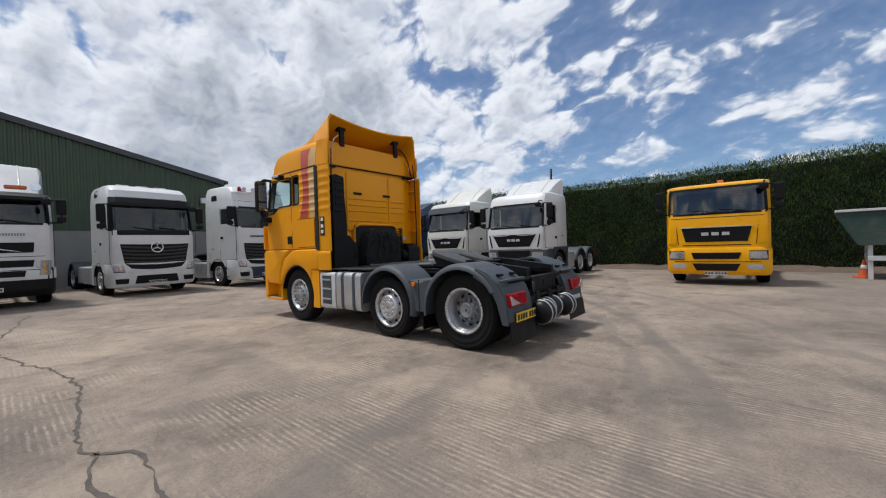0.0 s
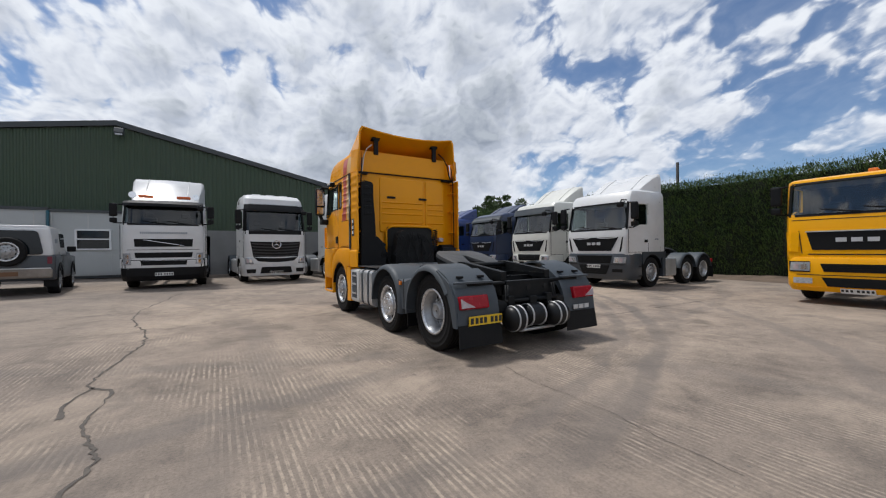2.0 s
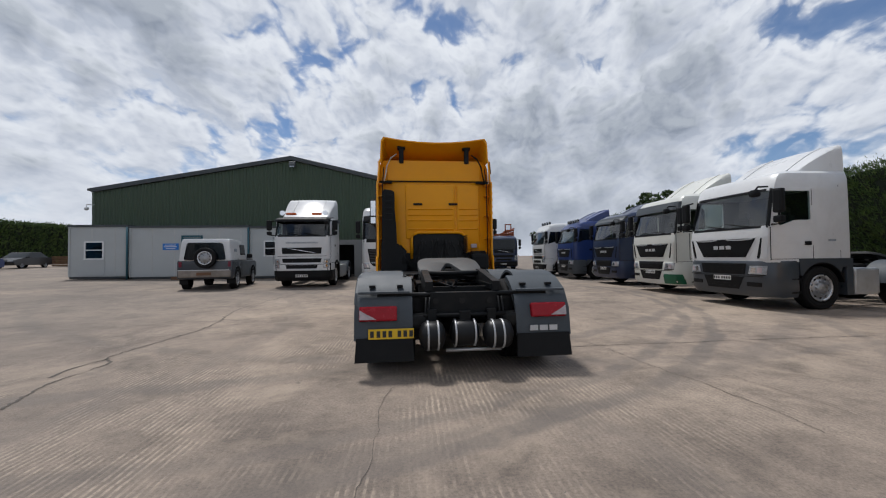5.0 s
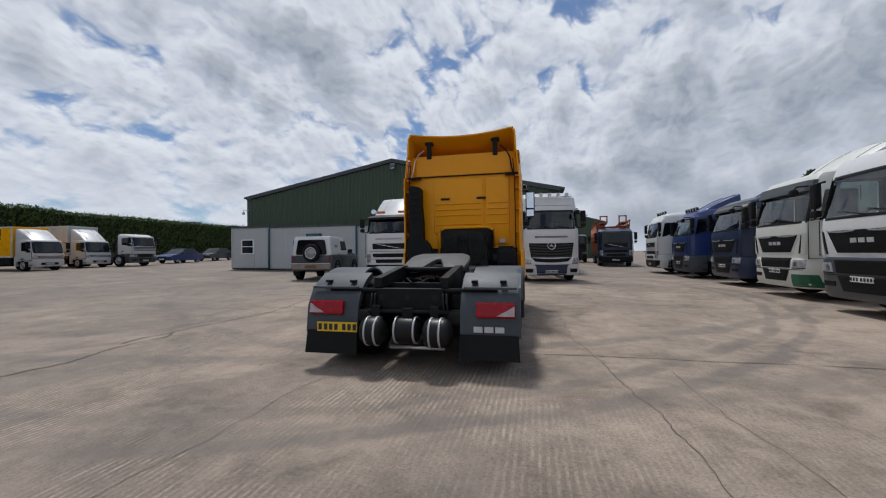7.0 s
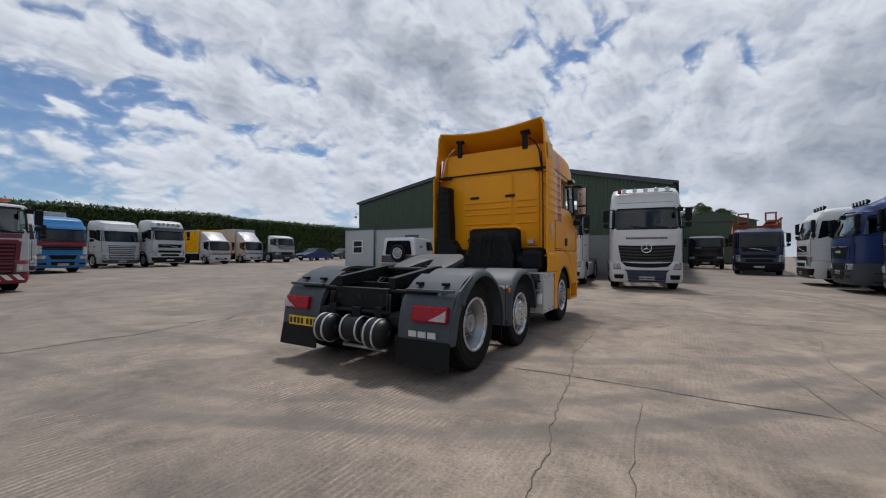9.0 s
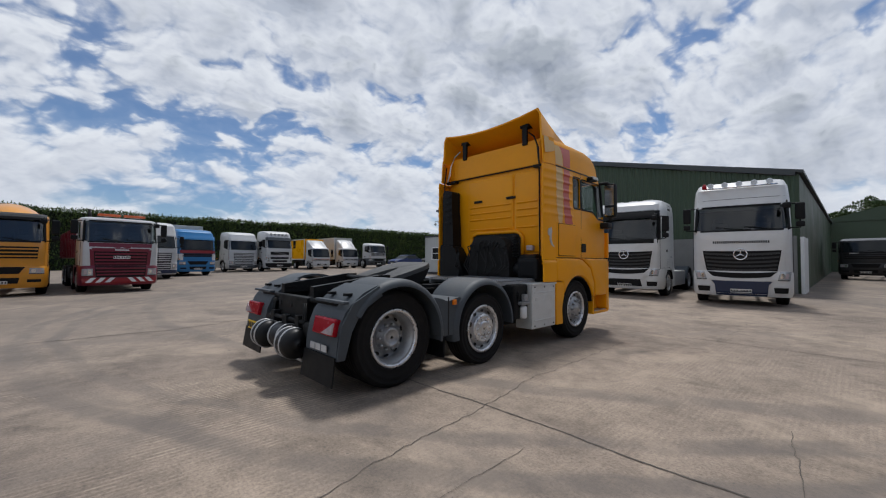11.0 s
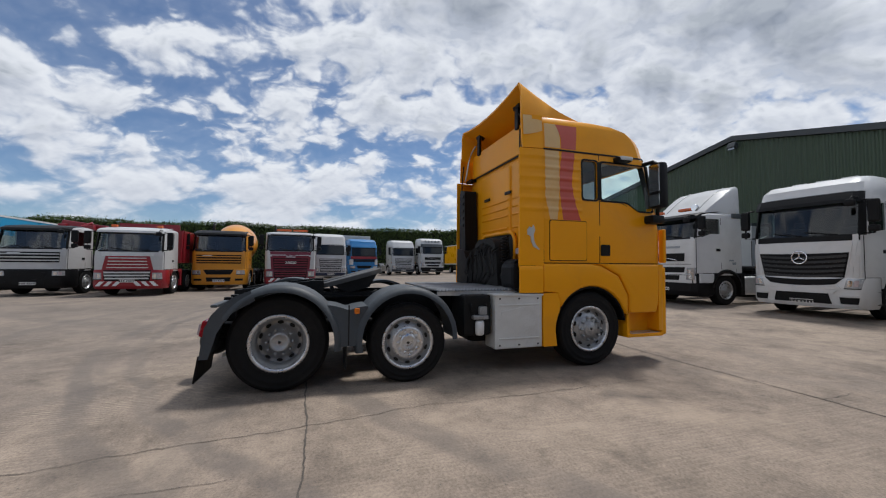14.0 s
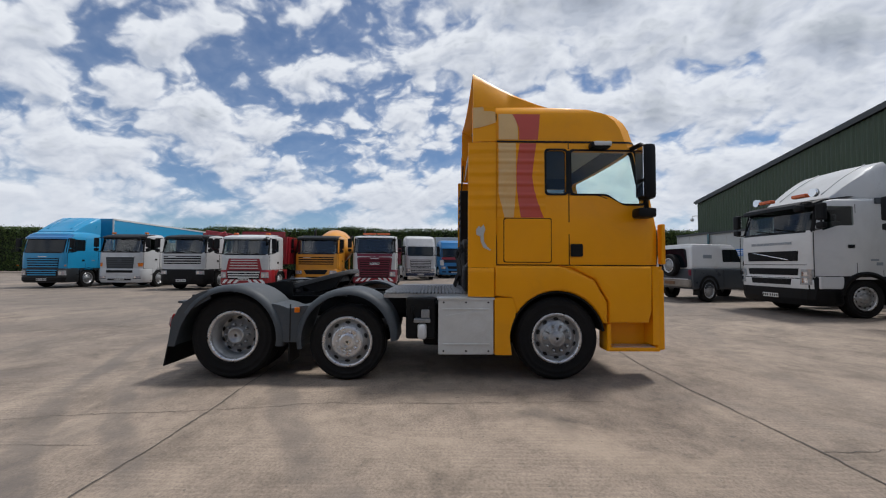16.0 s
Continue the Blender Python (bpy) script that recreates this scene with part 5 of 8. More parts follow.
        flared(bm, [(0.615, 0.70), (1.10, 0.70), (1.14, 0.85), (1.15, 1.385), (0.02, 1.392), (0.17, 1.365), (0.455, 1.23), (0.615, 0.96)], s, 0.9, 1.262, 0.032)
        part("front_corner", bm, Y, T)
        bm = bmesh.new()
        prism(bm, [(s * 1.24, 1.155), (s * 1.232, 1.24), (s * 1.19, 1.30), (s * 1.08, 1.345), (s * 0.8, 1.37), (s * 0.8, 1.155)], "z", 0.44, 1.385)
        part("bumper_corner", smooth(bm, 50), Y, T)
        bm = bmesh.new()
        box(bm, (s * 1.10, 0.63, 0.52), (0.24, 0.05, 0.33), 0.01)
        box(bm, (s * 1.10, 1.26, 0.86), (0.26, 0.10, 0.98), 0.03)
        box(bm, (s * 1.12, 0.93, 0.38), (0.22, 0.64, 0.05), 0.015)
        box(bm, (s * 1.01, 0.93, 0.55), (0.05, 0.62, 0.32), 0.01)
        step = part("step", bm, Y, T, "orange-yellow entry step")
        part("tread", boxes(((s * 1.13, 0.93, 0.409), (0.18, 0.52, 0.006))), M["alu"], step, "worn metal tread")
        part("corner_vane", boxes(((s * 1.17, 1.315, 1.66), (0.10, 0.05, 0.5)), bevel=0.02), Y, T)
        # wheel arch liner
        bm = bmesh.new()
        strip(bm, arc(0, 0.5, 0.58, 170, 10, 14), arc(0, 0.5, 0.56, 170, 10, 14), "x", *sorted((s * 0.72, s * 1.222)))
        part("arch_liner", bm, M["black"], T)
        # mirrors
        bm = bmesh.new()
        box(bm, (s * 1.40, 1.01, 2.50), (0.22, 0.15, 0.66), 0.06)
        tube(bm, [(s * 1.18, 0.94, 2.84), (s * 1.34, 0.98, 2.85), (s * 1.40, 1.0, 2.80)], 0.03, 8)
        tube(bm, [(s * 1.20, 1.06, 2.04), (s * 1.34, 1.04, 2.06), (s * 1.40, 1.01, 2.2)], 0.045, 8)
        box(bm, (s * 1.28, 1.04, 2.03), (0.20, 0.22, 0.12), 0.035)
        mirror = part("mirror", smooth(bm, 40), M["black"], T, "black wing mirror")
        for z, h in ((2.60, 0.38), (2.29, 0.16)):
            part("mirror_glass", boxes(((s * 1.40, 0.932, z), (0.17, 0.006, h))), M["chrome"], mirror, "mirror glass")
        bm = bmesh.new()
        box(bm, (s * 1.25, 0.52, 2.86), (0.13, 0.24, 0.07), 0.025)
        kerb = part("kerb_mirror", bm, M["black"], T)
        part("mirror_shell", boxes(((s * 1.265, 0.54, 2.875), (0.115, 0.22, 0.06)), bevel=0.02), M["alu_paint"], kerb)
    # the lizard-shaped mark where lettering was peeled off
    mark = [(-0.98, 1.80), (-0.95, 1.84), (-0.93, 1.82), (-0.90, 1.86), (-0.88, 1.80), (-0.90, 1.74), (-0.895, 1.66), (-0.86, 1.60), (-0.82, 1.565), (-0.83, 1.555), (-0.90, 1.59), (-0.93, 1.66), (-0.935, 1.72), (-0.98, 1.74)]
    mark = [(-0.90 + (y + 0.90) * 1.1, 1.72 + (z - 1.70) * 1.05) for y, z in mark]
    bm = bmesh.new()
    prism(bm, mark, "x", 1.222, 1.2375)
    part("peeled_mark", bm, M["off_white"], T, "pale patch of peeled lettering")
    bm = boxes(((-1.229, -0.90, 1.80), (0.006, 0.12, 0.34)))
    stick = part("sticker", bm, M["black_stripe"], T, "black sticker with white bars")
    for z in (1.92, 1.80, 1.70):
        part("lettering", boxes(((-1.2335, -0.90, z), (0.004, 0.07, 0.06))), M["frame_white"], stick)
    part("stripe", boxes(((-1.244, -0.758, 2.13), (0.018, 0.085, 1.52))), M["black_stripe"], T, "black vertical stripe")
    # roof air deflector, open behind, its top edge dipping in the middle
    bm = bmesh.new()
    ny, us = 12, [-1.0, -0.97, -0.9, -0.6, -0.3, 0, 0.3, 0.6, 0.9, 0.97, 1.0]
    skins = []
    for inset in (0.0, 0.03):
        grid = []
        for k in range(ny + 1):
            t = k / ny
            y = 0.25 - 1.27 * t
            rise = 0.05 + 0.455 * t**1.5
            row = []
            wide = 1.02 + 0.10 * t - inset
            for u in us:
                a = abs(u)
                if a == 1.0:
                    x, z = wide + 0.02, 3.325
                elif a == 0.97:
                    x, z = wide, 3.33 + rise * 0.82
                else:
                    x, z = wide * a * 1.06, 3.33 + rise * (0.80 + 0.20 * (a / 0.9) ** 2)
                row.append(bm.verts.new((math.copysign(x, u) if u else 0, y, z - inset * 0.9)))
            grid.append(row)
        skins.append(grid)
    for g in skins:
        for a, b in zip(g, g[1:]):
            for k in range(len(us) - 1):
                bm.faces.new((a[k], a[k + 1], b[k + 1], b[k]))
    for k in range(len(us) - 1):
        bm.faces.new((skins[0][-1][k], skins[0][-1][k + 1], skins[1][-1][k + 1], skins[1][-1][k]))
    bmesh.ops.recalc_face_normals(bm, faces=bm.faces)
    defl = part("roof_deflector", smooth(bm, 40), Y, T, "orange-yellow roof air deflector, open at the back")
    for s in (1, -1):
        bm = bmesh.new()
        box(bm, (s * 0.70, -0.84, 3.50), (0.10, 0.05, 0.34), 0.015)
        box(bm, (s * 0.70, -0.72, 3.66), (0.17, 0.30, 0.06), 0.015)
        part("bracket", bm, M["black"], defl, "dark bracket")
        bm = bmesh.new()
        tube(bm, [(s * 0.80, -0.87, 3.52), (s * 0.92, -0.90, 3.42), (s * 1.0, -0.93, 3.25), (s * 1.03, -0.95, 3.05), (s * 1.06, -0.97, 2.92)], 0.014, 8)
        part("stay", bm, M["black"] if s > 0 else M["cream"], defl, "" if s > 0 else "pale curved stay")
    # back wall: raised panel, ribs, vents, pipes
    for x0, x1, z0, z1 in ((-0.62, 0.44, 1.72, 2.88), (0.48, 0.98, 1.48, 2.88)):
        bm = bmesh.new()
        prism(bm, rounded([(x0, z0), (x1, z0), (x1, z1), (x0, z1)], 0.06), "y", -0.826, -0.79)
        rim = [e for e in bm.edges if all(v.co.y < -0.825 for v in e.verts)]
        bmesh.ops.bevel(bm, geom=rim, offset=0.022, segments=2, affect="EDGES", profile=0.5)
        part("rear_panel", smooth(bm, 45), Y, T)
    part("rear_upper_panel", boxes(((0.0, -0.815, 3.17), (2.0, 0.035, 0.42)), bevel=0.012), Y, T)
    for x, w, zz in ((-0.09, 0.96, (2.36, 2.24, 2.12, 1.93)), (0.73, 0.40, (2.36, 2.24, 2.12, 1.93))):
        for z in zz:
            bm = bmesh.new()
            prism(bm, [(-0.82, z - 0.032), (-0.844, z - 0.008), (-0.844, z + 0.004), (-0.82, z + 0.012)], "x", x - w / 2, x + w / 2)
            part("rib", bm, Y, T)
    arch = [(-0.50, 1.30), (-0.50, 1.74), (-0.44, 1.82), (-0.36, 1.85), (0.52, 1.85), (0.60, 1.82), (0.66, 1.74), (0.66, 1.45)]
    part("hoop", tube(bmesh.new(), [(x, -0.86, z) for x, z in arch], 0.03, 8), Y, T, "orange-yellow hoop round the engine tunnel")
    # flat near-black plates on the back wall, painted as the tunnel's shade
    part("tunnel_shade_plate", boxes(((0.02, -0.815, 1.21), (2.2, 0.04, 0.42))), M["hole"], T, "near-black plate painted as the shaded engine tunnel")
    part("tunnel_mouth_shade", boxes(((0.08, -0.825, 1.62), (1.08, 0.05, 0.42)), bevel=0.01), M["hole"], T)
    for x in (-0.36, 0.40):
        part("vent", boxes(((x, -0.836, 2.46), (0.19, 0.025, 0.045)), bevel=0.006), M["black"], T, "black vent slot")
    part("rear_seam", boxes(((0.0, -0.822, 2.945), (2.3, 0.02, 0.018))), M["black"], T)
    for s in (1, -1):
        part("hinge_bracket", boxes(((s * 1.03, -0.86, 2.92), (0.26, 0.10, 0.05)), bevel=0.01), M["black"], T)
    bm = bmesh.new()
    prism(bm, rounded([(-1.10, 1.45), (-0.80, 1.45), (-0.82, 2.0), (-0.85, 2.35), (-0.85, 2.70), (-1.05, 2.74), (-1.10, 2.68)], 0.05), "y", -1.06, -0.83)
    part("intake_duct", smooth(bm, 40), M["black"], T, "black air intake snorkel")
    bm = bmesh.new()
    prism(bm, rounded([(-1.13, 1.02), (-0.62, 1.02), (-0.58, 1.30), (-0.70, 1.52), (-0.78, 1.62), (-1.12, 1.66)], 0.06), "y", -1.10, -0.83)
    intake = part("air_intake", smooth(bm, 40), M["black"], T, "black air intake snorkel")
    for k in range(5):
        part("louvre", boxes(((-0.965, -1.065, 2.60 - 0.13 * k), (0.17, 0.02, 0.055)), bevel=0.008), M["black"], intake)
    for k in range(6):
        part("hose", tube(bmesh.new(), [(-0.66 + 0.03 * k, -1.02, 1.0), (-0.70 + 0.02 * k, -1.1, 1.25), (-0.62 - 0.02 * k, -1.08, 1.45), (-0.74, -0.98, 1.58)], 0.02, 6), M["black"], intake)
    # cover and hoses in the recess colour, so the cavity's shade is painted on
    bm = bmesh.new()
    prism(bm, rounded([(-0.38, 1.02), (0.55, 1.02), (0.52, 1.45), (0.44, 1.70), (0.30, 1.77), (-0.16, 1.77), (-0.30, 1.70), (-0.36, 1.45)], 0.08), "y", -1.08, -0.84)
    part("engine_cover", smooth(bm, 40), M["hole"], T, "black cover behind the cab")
    rng = random.Random(7)
    for k in range(13):
        x = -0.32 + 0.068 * k + rng.uniform(-0.05, 0.05)
        bm = bmesh.new()
        tube(bm, [(x, -1.03, 1.76 - 0.3 * abs(x - 0.08)), (x + rng.uniform(-0.03, 0.03), -1.13, 1.66 - 0.2 * abs(x)), (x + rng.uniform(-0.12, 0.12), -1.15, 1.48), (x + rng.uniform(-0.14, 0.14), -1.12, 1.26), (x * 0.7, -1.2, 1.08)], rng.uniform(0.009, 0.016), 6)
        part("air_hose", bm, M["hole"], T)
        if k % 2:
            part("hose_coupling", boxes(((x, -1.165, rng.uniform(1.5, 1.62)), (0.035, 0.03, 0.05)), bevel=0.008), M["chassis"], T)
    for x, z in ((0.75, 1.2), (0.95, 1.12)):
        bm = bmesh.new()
        lathe(bm, [(0.02, -0.14), (0.10, -0.13), (0.12, -0.08), (0.12, 0.08), (0.10, 0.13), (0.02, 0.14)], 18, axis="x")
        part("silencer_end", bm, M["black"], T, "", pose(x, -0.98, z))
    coil = [(0.62 + 0.05 * math.cos(k * 0.8), -1.0 + 0.05 * math.sin(k * 0.8), 1.78 - 0.006 * k) for k in range(66)]
    part("coiled_hose", tube(bmesh.new(), coil, 0.011, 5), M["black"], T, "black coiled air hose")
    part("work_lamp", boxes(((0.83, -0.88, 1.56), (0.13, 0.07, 0.09)), bevel=0.02), M["white_lens"], T, "work lamp")
    bm = bmesh.new()
    box(bm, (0.92, -0.98, 1.22), (0.38, 0.30, 0.34), 0.06)
    tube(bm, [(0.75, -0.98, 1.32), (1.05, -0.98, 1.32)], 0.13, 16)
    part("exhaust_duct", bm, M["black"], T)
    # chassis
    rails(T, -4.48, 1.0, 0.86, 0.27)
    axle(T, 0.0, "single", 0.505)
    axle(T, -2.54, "cover", 0.46, 0.288, 1.07, 0.28)
    axle(T, -3.93, "twin", 0.515, 0.292, 1.0)
    for x in (-0.3, 0.35, 1.0):
        part("catwalk_bearer", boxes(((x, -1.58, 1.0), (0.03, 1.1, 0.05))), M["alu"], T)
    bm = bmesh.new()
    box(bm, (0.35, 0, 0), (1.36, 0.03, 0.012))
    for k in range(23):
        prism(bm, [(-0.33 + 0.06 * k, 0.006), (-0.30 + 0.06 * k, 0.006), (-0.315 + 0.06 * k, 0.03)], "y", -0.014, 0.014)
    first = None
    for k in range(24):
        y = -2.10 + 0.045 * k
        if first is None:
            first = part("catwalk_bar", bm, M["grating"], T, "scuffed serrated catwalk bar", pose(0, y, 1.035))
        else:
            part("catwalk_bar", first.data, None, T, "", pose(0, y, 1.035))
    part("deck_plate", boxes(((-0.75, -1.55, 1.03), (0.85, 1.05, 0.02))), M["grease"], T)
    fifth_wheel(T, -3.10, 1.185, 15)
    for s in (1, -1):
        bm = bmesh.new()
        prism(bm, [(-4.50, 0.93), (-4.50, 1.04), (-3.62, 1.15), (-3.48, 1.15), (-3.48, 0.95)], "x", *sorted((s * 0.355, s * 0.445)))
        part("guide_ramp", bm, M["chassis"], T, "dark loading ramp rail")
        mudguard(T, s, -2.54, 0.58, 0.72, 1.24, -2, 192, M["grey_plastic"], "weathered grey plastic mudguard")
        mudguard(T, s, -3.93, 0.615, 0.70, 1.24, -8, 150, M["grey_plastic"], "weathered grey plastic mudguard")
        bm = bmesh.new()
        side = [(-4.20, 1.085), (-4.36, 1.02), (-4.48, 0.93), (-4.56, 0.84), (-4.61, 0.72), (-4.64, 0.56), (-4.65, 0.41), (-4.61, 0.41), (-4.59, 0.56), (-4.56, 0.70), (-4.50, 0.80), (-4.42, 0.88), (-4.30, 0.96), (-4.16, 1.03)]
        prism(bm, side, "x", *sorted((s * 0.60, s * 1.225)))
        prism(bm, [(-4.20, 1.08), (-4.48, 0.93), (-4.61, 0.72), (-4.65, 0.41), (-4.57, 0.41), (-4.50, 0.66), (-4.40, 0.84), (-4.16, 0.98)], "x", *sorted((s * 1.225, s * 1.25)))
        part("rear_guard", smooth(bm, 30), M["grey_plastic"], T, "weathered grey rear mudguard end")
        for x in (0.74, 1.06):
            part("clip", boxes(((s * x, -4.44, 0.995), (0.07, 0.07, 0.03)), bevel=0.006), M["black"], T)
        part("guard_ledge", boxes(((s * 0.92, -4.54, 0.93), (0.58, 0.06, 0.03)), bevel=0.01), M["grey_plastic"], T)
        bm = bmesh.new()
        v = [bm.verts.new(p) for p in ((s * 0.60, -4.665, 0.44), (s * 1.225, -4.665, 0.44), (s * 1.24, -4.700, 0.18), (s * 0.59, -4.700, 0.18), (s * 0.60, -4.65, 0.44), (s * 1.225, -4.65, 0.44), (s * 1.24, -4.685, 0.18), (s * 0.59, -4.685, 0.18))]
        for f in ((0, 1, 2, 3), (4, 7, 6, 5), (0, 4, 5, 1), (1, 5, 6, 2), (2, 6, 7, 3), (3, 7, 4, 0)):
            bm.faces.new([v[i] for i in f])
        bmesh.ops.recalc_face_normals(bm, faces=bm.faces)
        part("mud_flap", bm, M["black"], T, "black rubber mud flap")
        bm = bmesh.new()
        box(bm, (s * 0.985, -4.622, 0.70), (0.42, 0.075, 0.165), 0.02, Matrix.Rotation(radians(-12), 4, "X"))
        lamp = part("tail_lamp", bm, M["red_lens"], T, "red tail lamp with a clear reversing lens")
        bm = bmesh.new()
        prism(bm, [(s * 1.00, 0.635), (s * 1.185, 0.635), (s * 1.185, 0.745), (s * 1.15, 0.72), (s * 1.10, 0.69), (s * 1.04, 0.66)], "y", -4.676, -4.65)
        bmesh.ops.rotate(bm, verts=bm.verts, cent=(0, -4.622, 0.70), matrix=Matrix.Rotation(radians(-12), 3, "X"))
        part("clear_lens", bm, M["white_lens"], lamp)
        part("side_marker", boxes(((s * 1.250, -3.13, 0.845), (0.03, 0.055, 0.06)), bevel=0.008), M["amber"], T, "amber side marker")
        bm = bmesh.new()
        prism(bm, rounded([(-3.46, 0.92), (-3.34, 0.90), (-3.22, 0.855), (-3.12, 0.885), (-3.0, 0.90), (-3.07, 0.66), (-3.10, 0.46), (-3.34, 0.46), (-3.36, 0.70)], 0.03, 2), "x", *sorted((s * 0.70, s * 1.232)))
        part("guard_bridge", smooth(bm, 40), M["grey_plastic"], T, "weathered grey web between the mudguards")
        part("guard_seam", boxes(((s * 1.2325, -3.215, 0.69), (0.008, 0.014, 0.44))), M["hole"], T)
        bm = bmesh.new()
        box(bm, (s * 1.02, -3.24, 0.38), (0.34, 0.02, 0.36), 0.006)
        part("mud_flap", bm, M["black"], T, "black rubber mud flap")
        bm = bmesh.new()
        lathe(bm, [(0.06, -0.16), (0.11, -0.12), (0.115, 0.0), (0.11, 0.12), (0.06, 0.16)], 16, axis="z")
        part("air_spring", bm, M["rubber"], T, "", pose(s * 0.55, -4.35, 0.72))
    # number plate with bars for its characters, and the maker's badge as plain bars
    plate = part("number_plate", boxes(((-0.84, -4.676, 0.485), (0.50, 0.012, 0.11))), M["plate_yellow"], T, "yellow number plate")
    for k, x in enumerate((-1.05, -0.98, -0.915, -0.85, -0.75, -0.685, -0.62)):
        part("bar", boxes(((x, -4.685, 0.485), (0.040, 0.006, 0.07))), M["ink"], plate)
    for x in (0.80, 0.915, 1.03):
        part("badge_bar", boxes(((x, -4.668, 0.50), (0.095, 0.012, 0.06))), M["silver_ink"], T, "silver badge bar")
    # rear of the frame
    part("rear_beam", boxes(((0.0, -4.50, 0.79), (0.80, 0.10, 0.26)), bevel=0.01), M["chassis"], T, "black rear cross beam")
    # discs laid on the beam, near black for the shade inside bolt holes
    for x in (-0.33, -0.02, 0.3):
        bm = bmesh.new()
        tube(bm, [(x, -4.54, 0.82), (x, -4.56, 0.82)], 0.035, 12)
        part("bolt_hole", bm, M["hole"], T)
    bm = bmesh.new()
    tube(bm, [(-0.48, -4.60, 0.665), (0.48, -4.60, 0.665)], 0.026, 8)
    box(bm, (0, -4.61, 0.655), (0.13, 0.06, 0.11), 0.01)
    for x in (-0.44, -0.40, 0.40, 0.44):
        tube(bm, [(x, -4.58, 0.87), (x * 1.04, -4.60, 0.66), (x * 1.1, -4.62, 0.55)], 0.012, 6)
    part("tow_bar", bm, M["chassis"], T, "black lower bar with a tow jaw")
    bm = bmesh.new()
    tube(bm, [(-1.0, -4.5, 0.895), (1.0, -4.5, 0.895)], 0.028, 8)
    part("guard_tube", bm, M["chassis"], T)
    bm = bmesh.new()
    tube(bm, [(-0.42, -3.62, 1.1), (0.42, -3.62, 1.1)], 0.035, 8)
    part("cross_tube", bm, M["chassis"], T)
    air_tank(T, -0.385, -4.69, 0.455, 0.30, 0.160, straps=(-0.05, 0.06))
    air_tank(T, -0.01, -4.62, 0.465, 0.34, 0.148, straps=(-0.11, 0.11))
    air_tank(T, 0.365, -4.69, 0.455, 0.34, 0.160, straps=(-0.07, 0.04))
    part("tail_pipe", tube(bmesh.new(), [(-0.22, -4.60, 0.265), (0.42, -4.60, 0.265)], 0.022, 10), M["alu"], T, "bright pipe under the reservoirs")
    # the beams are added to block sun between rails and wheels
    for sd in (1, -1):
        part("sun_block_beam", boxes(((sd * 0.56, -3.75, 0.60), (0.24, 1.75, 0.16)), bevel=0.04), M["chassis"], T, "black beam added to keep sun from the ground below")
        part("brake_chamber", tube(bmesh.new(), [(sd * 0.56, -4.28, 0.52), (sd * 0.56, -4.36, 0.50), (sd * 0.56, -4.52, 0.47)], [0.05, 0.10, 0.09], 12), M["chassis"], T)
    part("stay_tube", tube(bmesh.new(), [(-0.42, -4.25, 0.66), (0.0, -4.0, 0.60), (0.42, -4.25, 0.66)], 0.035, 8), M["chassis"], T)
    for x in (-0.38, 0.31):
        part("tank_bracket", boxes(((x, -4.56, 0.66), (0.10, 0.14, 0.14)), bevel=0.01), M["chassis"], T)
    rng = random.Random(11)
    for k in range(10):
        x, y = rng.uniform(-0.35, 0.35), rng.uniform(-4.4, -2.2)
        bm = bmesh.new()
        pts = [(x + rng.uniform(-0.1, 0.1), y + 0.28 * j, 0.9 + rng.uniform(-0.06, 0.1)) for j in range(4)]
        tube(bm, pts, rng.uniform(0.012, 0.022), 6)
        part("air_line", bm, M["black"], T)
    # added hidden plate that stops sun falling through the open frame
    part("sun_block_plate", boxes(((0, -3.3, 0.735), (0.80, 2.3, 0.012))), M["chassis"], T)
    # running gear under the frame: plain masses added to darken the view through
    bm = bmesh.new()
    prism(bm, rounded([(-0.40, 0.48), (0.40, 0.48), (0.46, 1.25), (-0.46, 1.25)], 0.08), "y", -0.75, 0.85)
    part("engine", smooth(bm), M["chassis"], T, "black engine and gearbox under the cab")
    bm = bmesh.new()
    prism(bm, rounded([(-0.28, 0.50), (0.28, 0.50), (0.30, 0.95), (-0.30, 0.95)], 0.08), "y", -1.75, -0.75)
    part("gearbox", smooth(bm), M["chassis"], T)
    part("drive_shaft", tube(bmesh.new(), [(0, -1.75, 0.66), (0, -3.8, 0.56)], 0.06, 10), M["chassis"], T)
    part("silencer", boxes(((0.62, -1.2, 0.62), (0.55, 0.9, 0.55)), bevel=0.08), M["chassis"], T)
    for s in (1, -1):
        part("spring", boxes(((s * 0.42, -2.9, 0.60), (0.09, 1.1, 0.10)), bevel=0.02), M["chassis"], T)
    # flanks between the wheels
    bm = bmesh.new()
    box(bm, (1.08, -1.11, 0.65), (0.30, 0.67, 0.67), 0.015)
    boxr = part("equipment_box", bm, M["alu_paint"], T, "pale metal battery box")
    for z in (0.86, 0.44):
        part("press_rib", boxes(((1.233, -1.11, z), (0.014, 0.56, 0.02)), bevel=0.006), M["alu_paint"], boxr)
    bm = bmesh.new()
    prism(bm, [(-1.36, 0.78), (-1.02, 0.84), (-0.86, 0.84), (-0.86, 0.80), (-1.02, 0.80), (-1.36, 0.74)], "x", 1.226, 1.237)
    part("press_rib", bm, M["alu_paint"], boxr)
    part("lid", boxes(((1.08, -1.11, 0.985), (0.33, 0.70, 0.025)), bevel=0.006), M["alu_paint"], boxr)
    for x in (-1.38, -1.11, -0.84):
        for z in (0.94, 0.36):
            part("bolt", tube(bmesh.new(), [(1.225, x, z), (1.238, x, z)], 0.012, 6), M["black"], boxr)
    bm = bmesh.new()
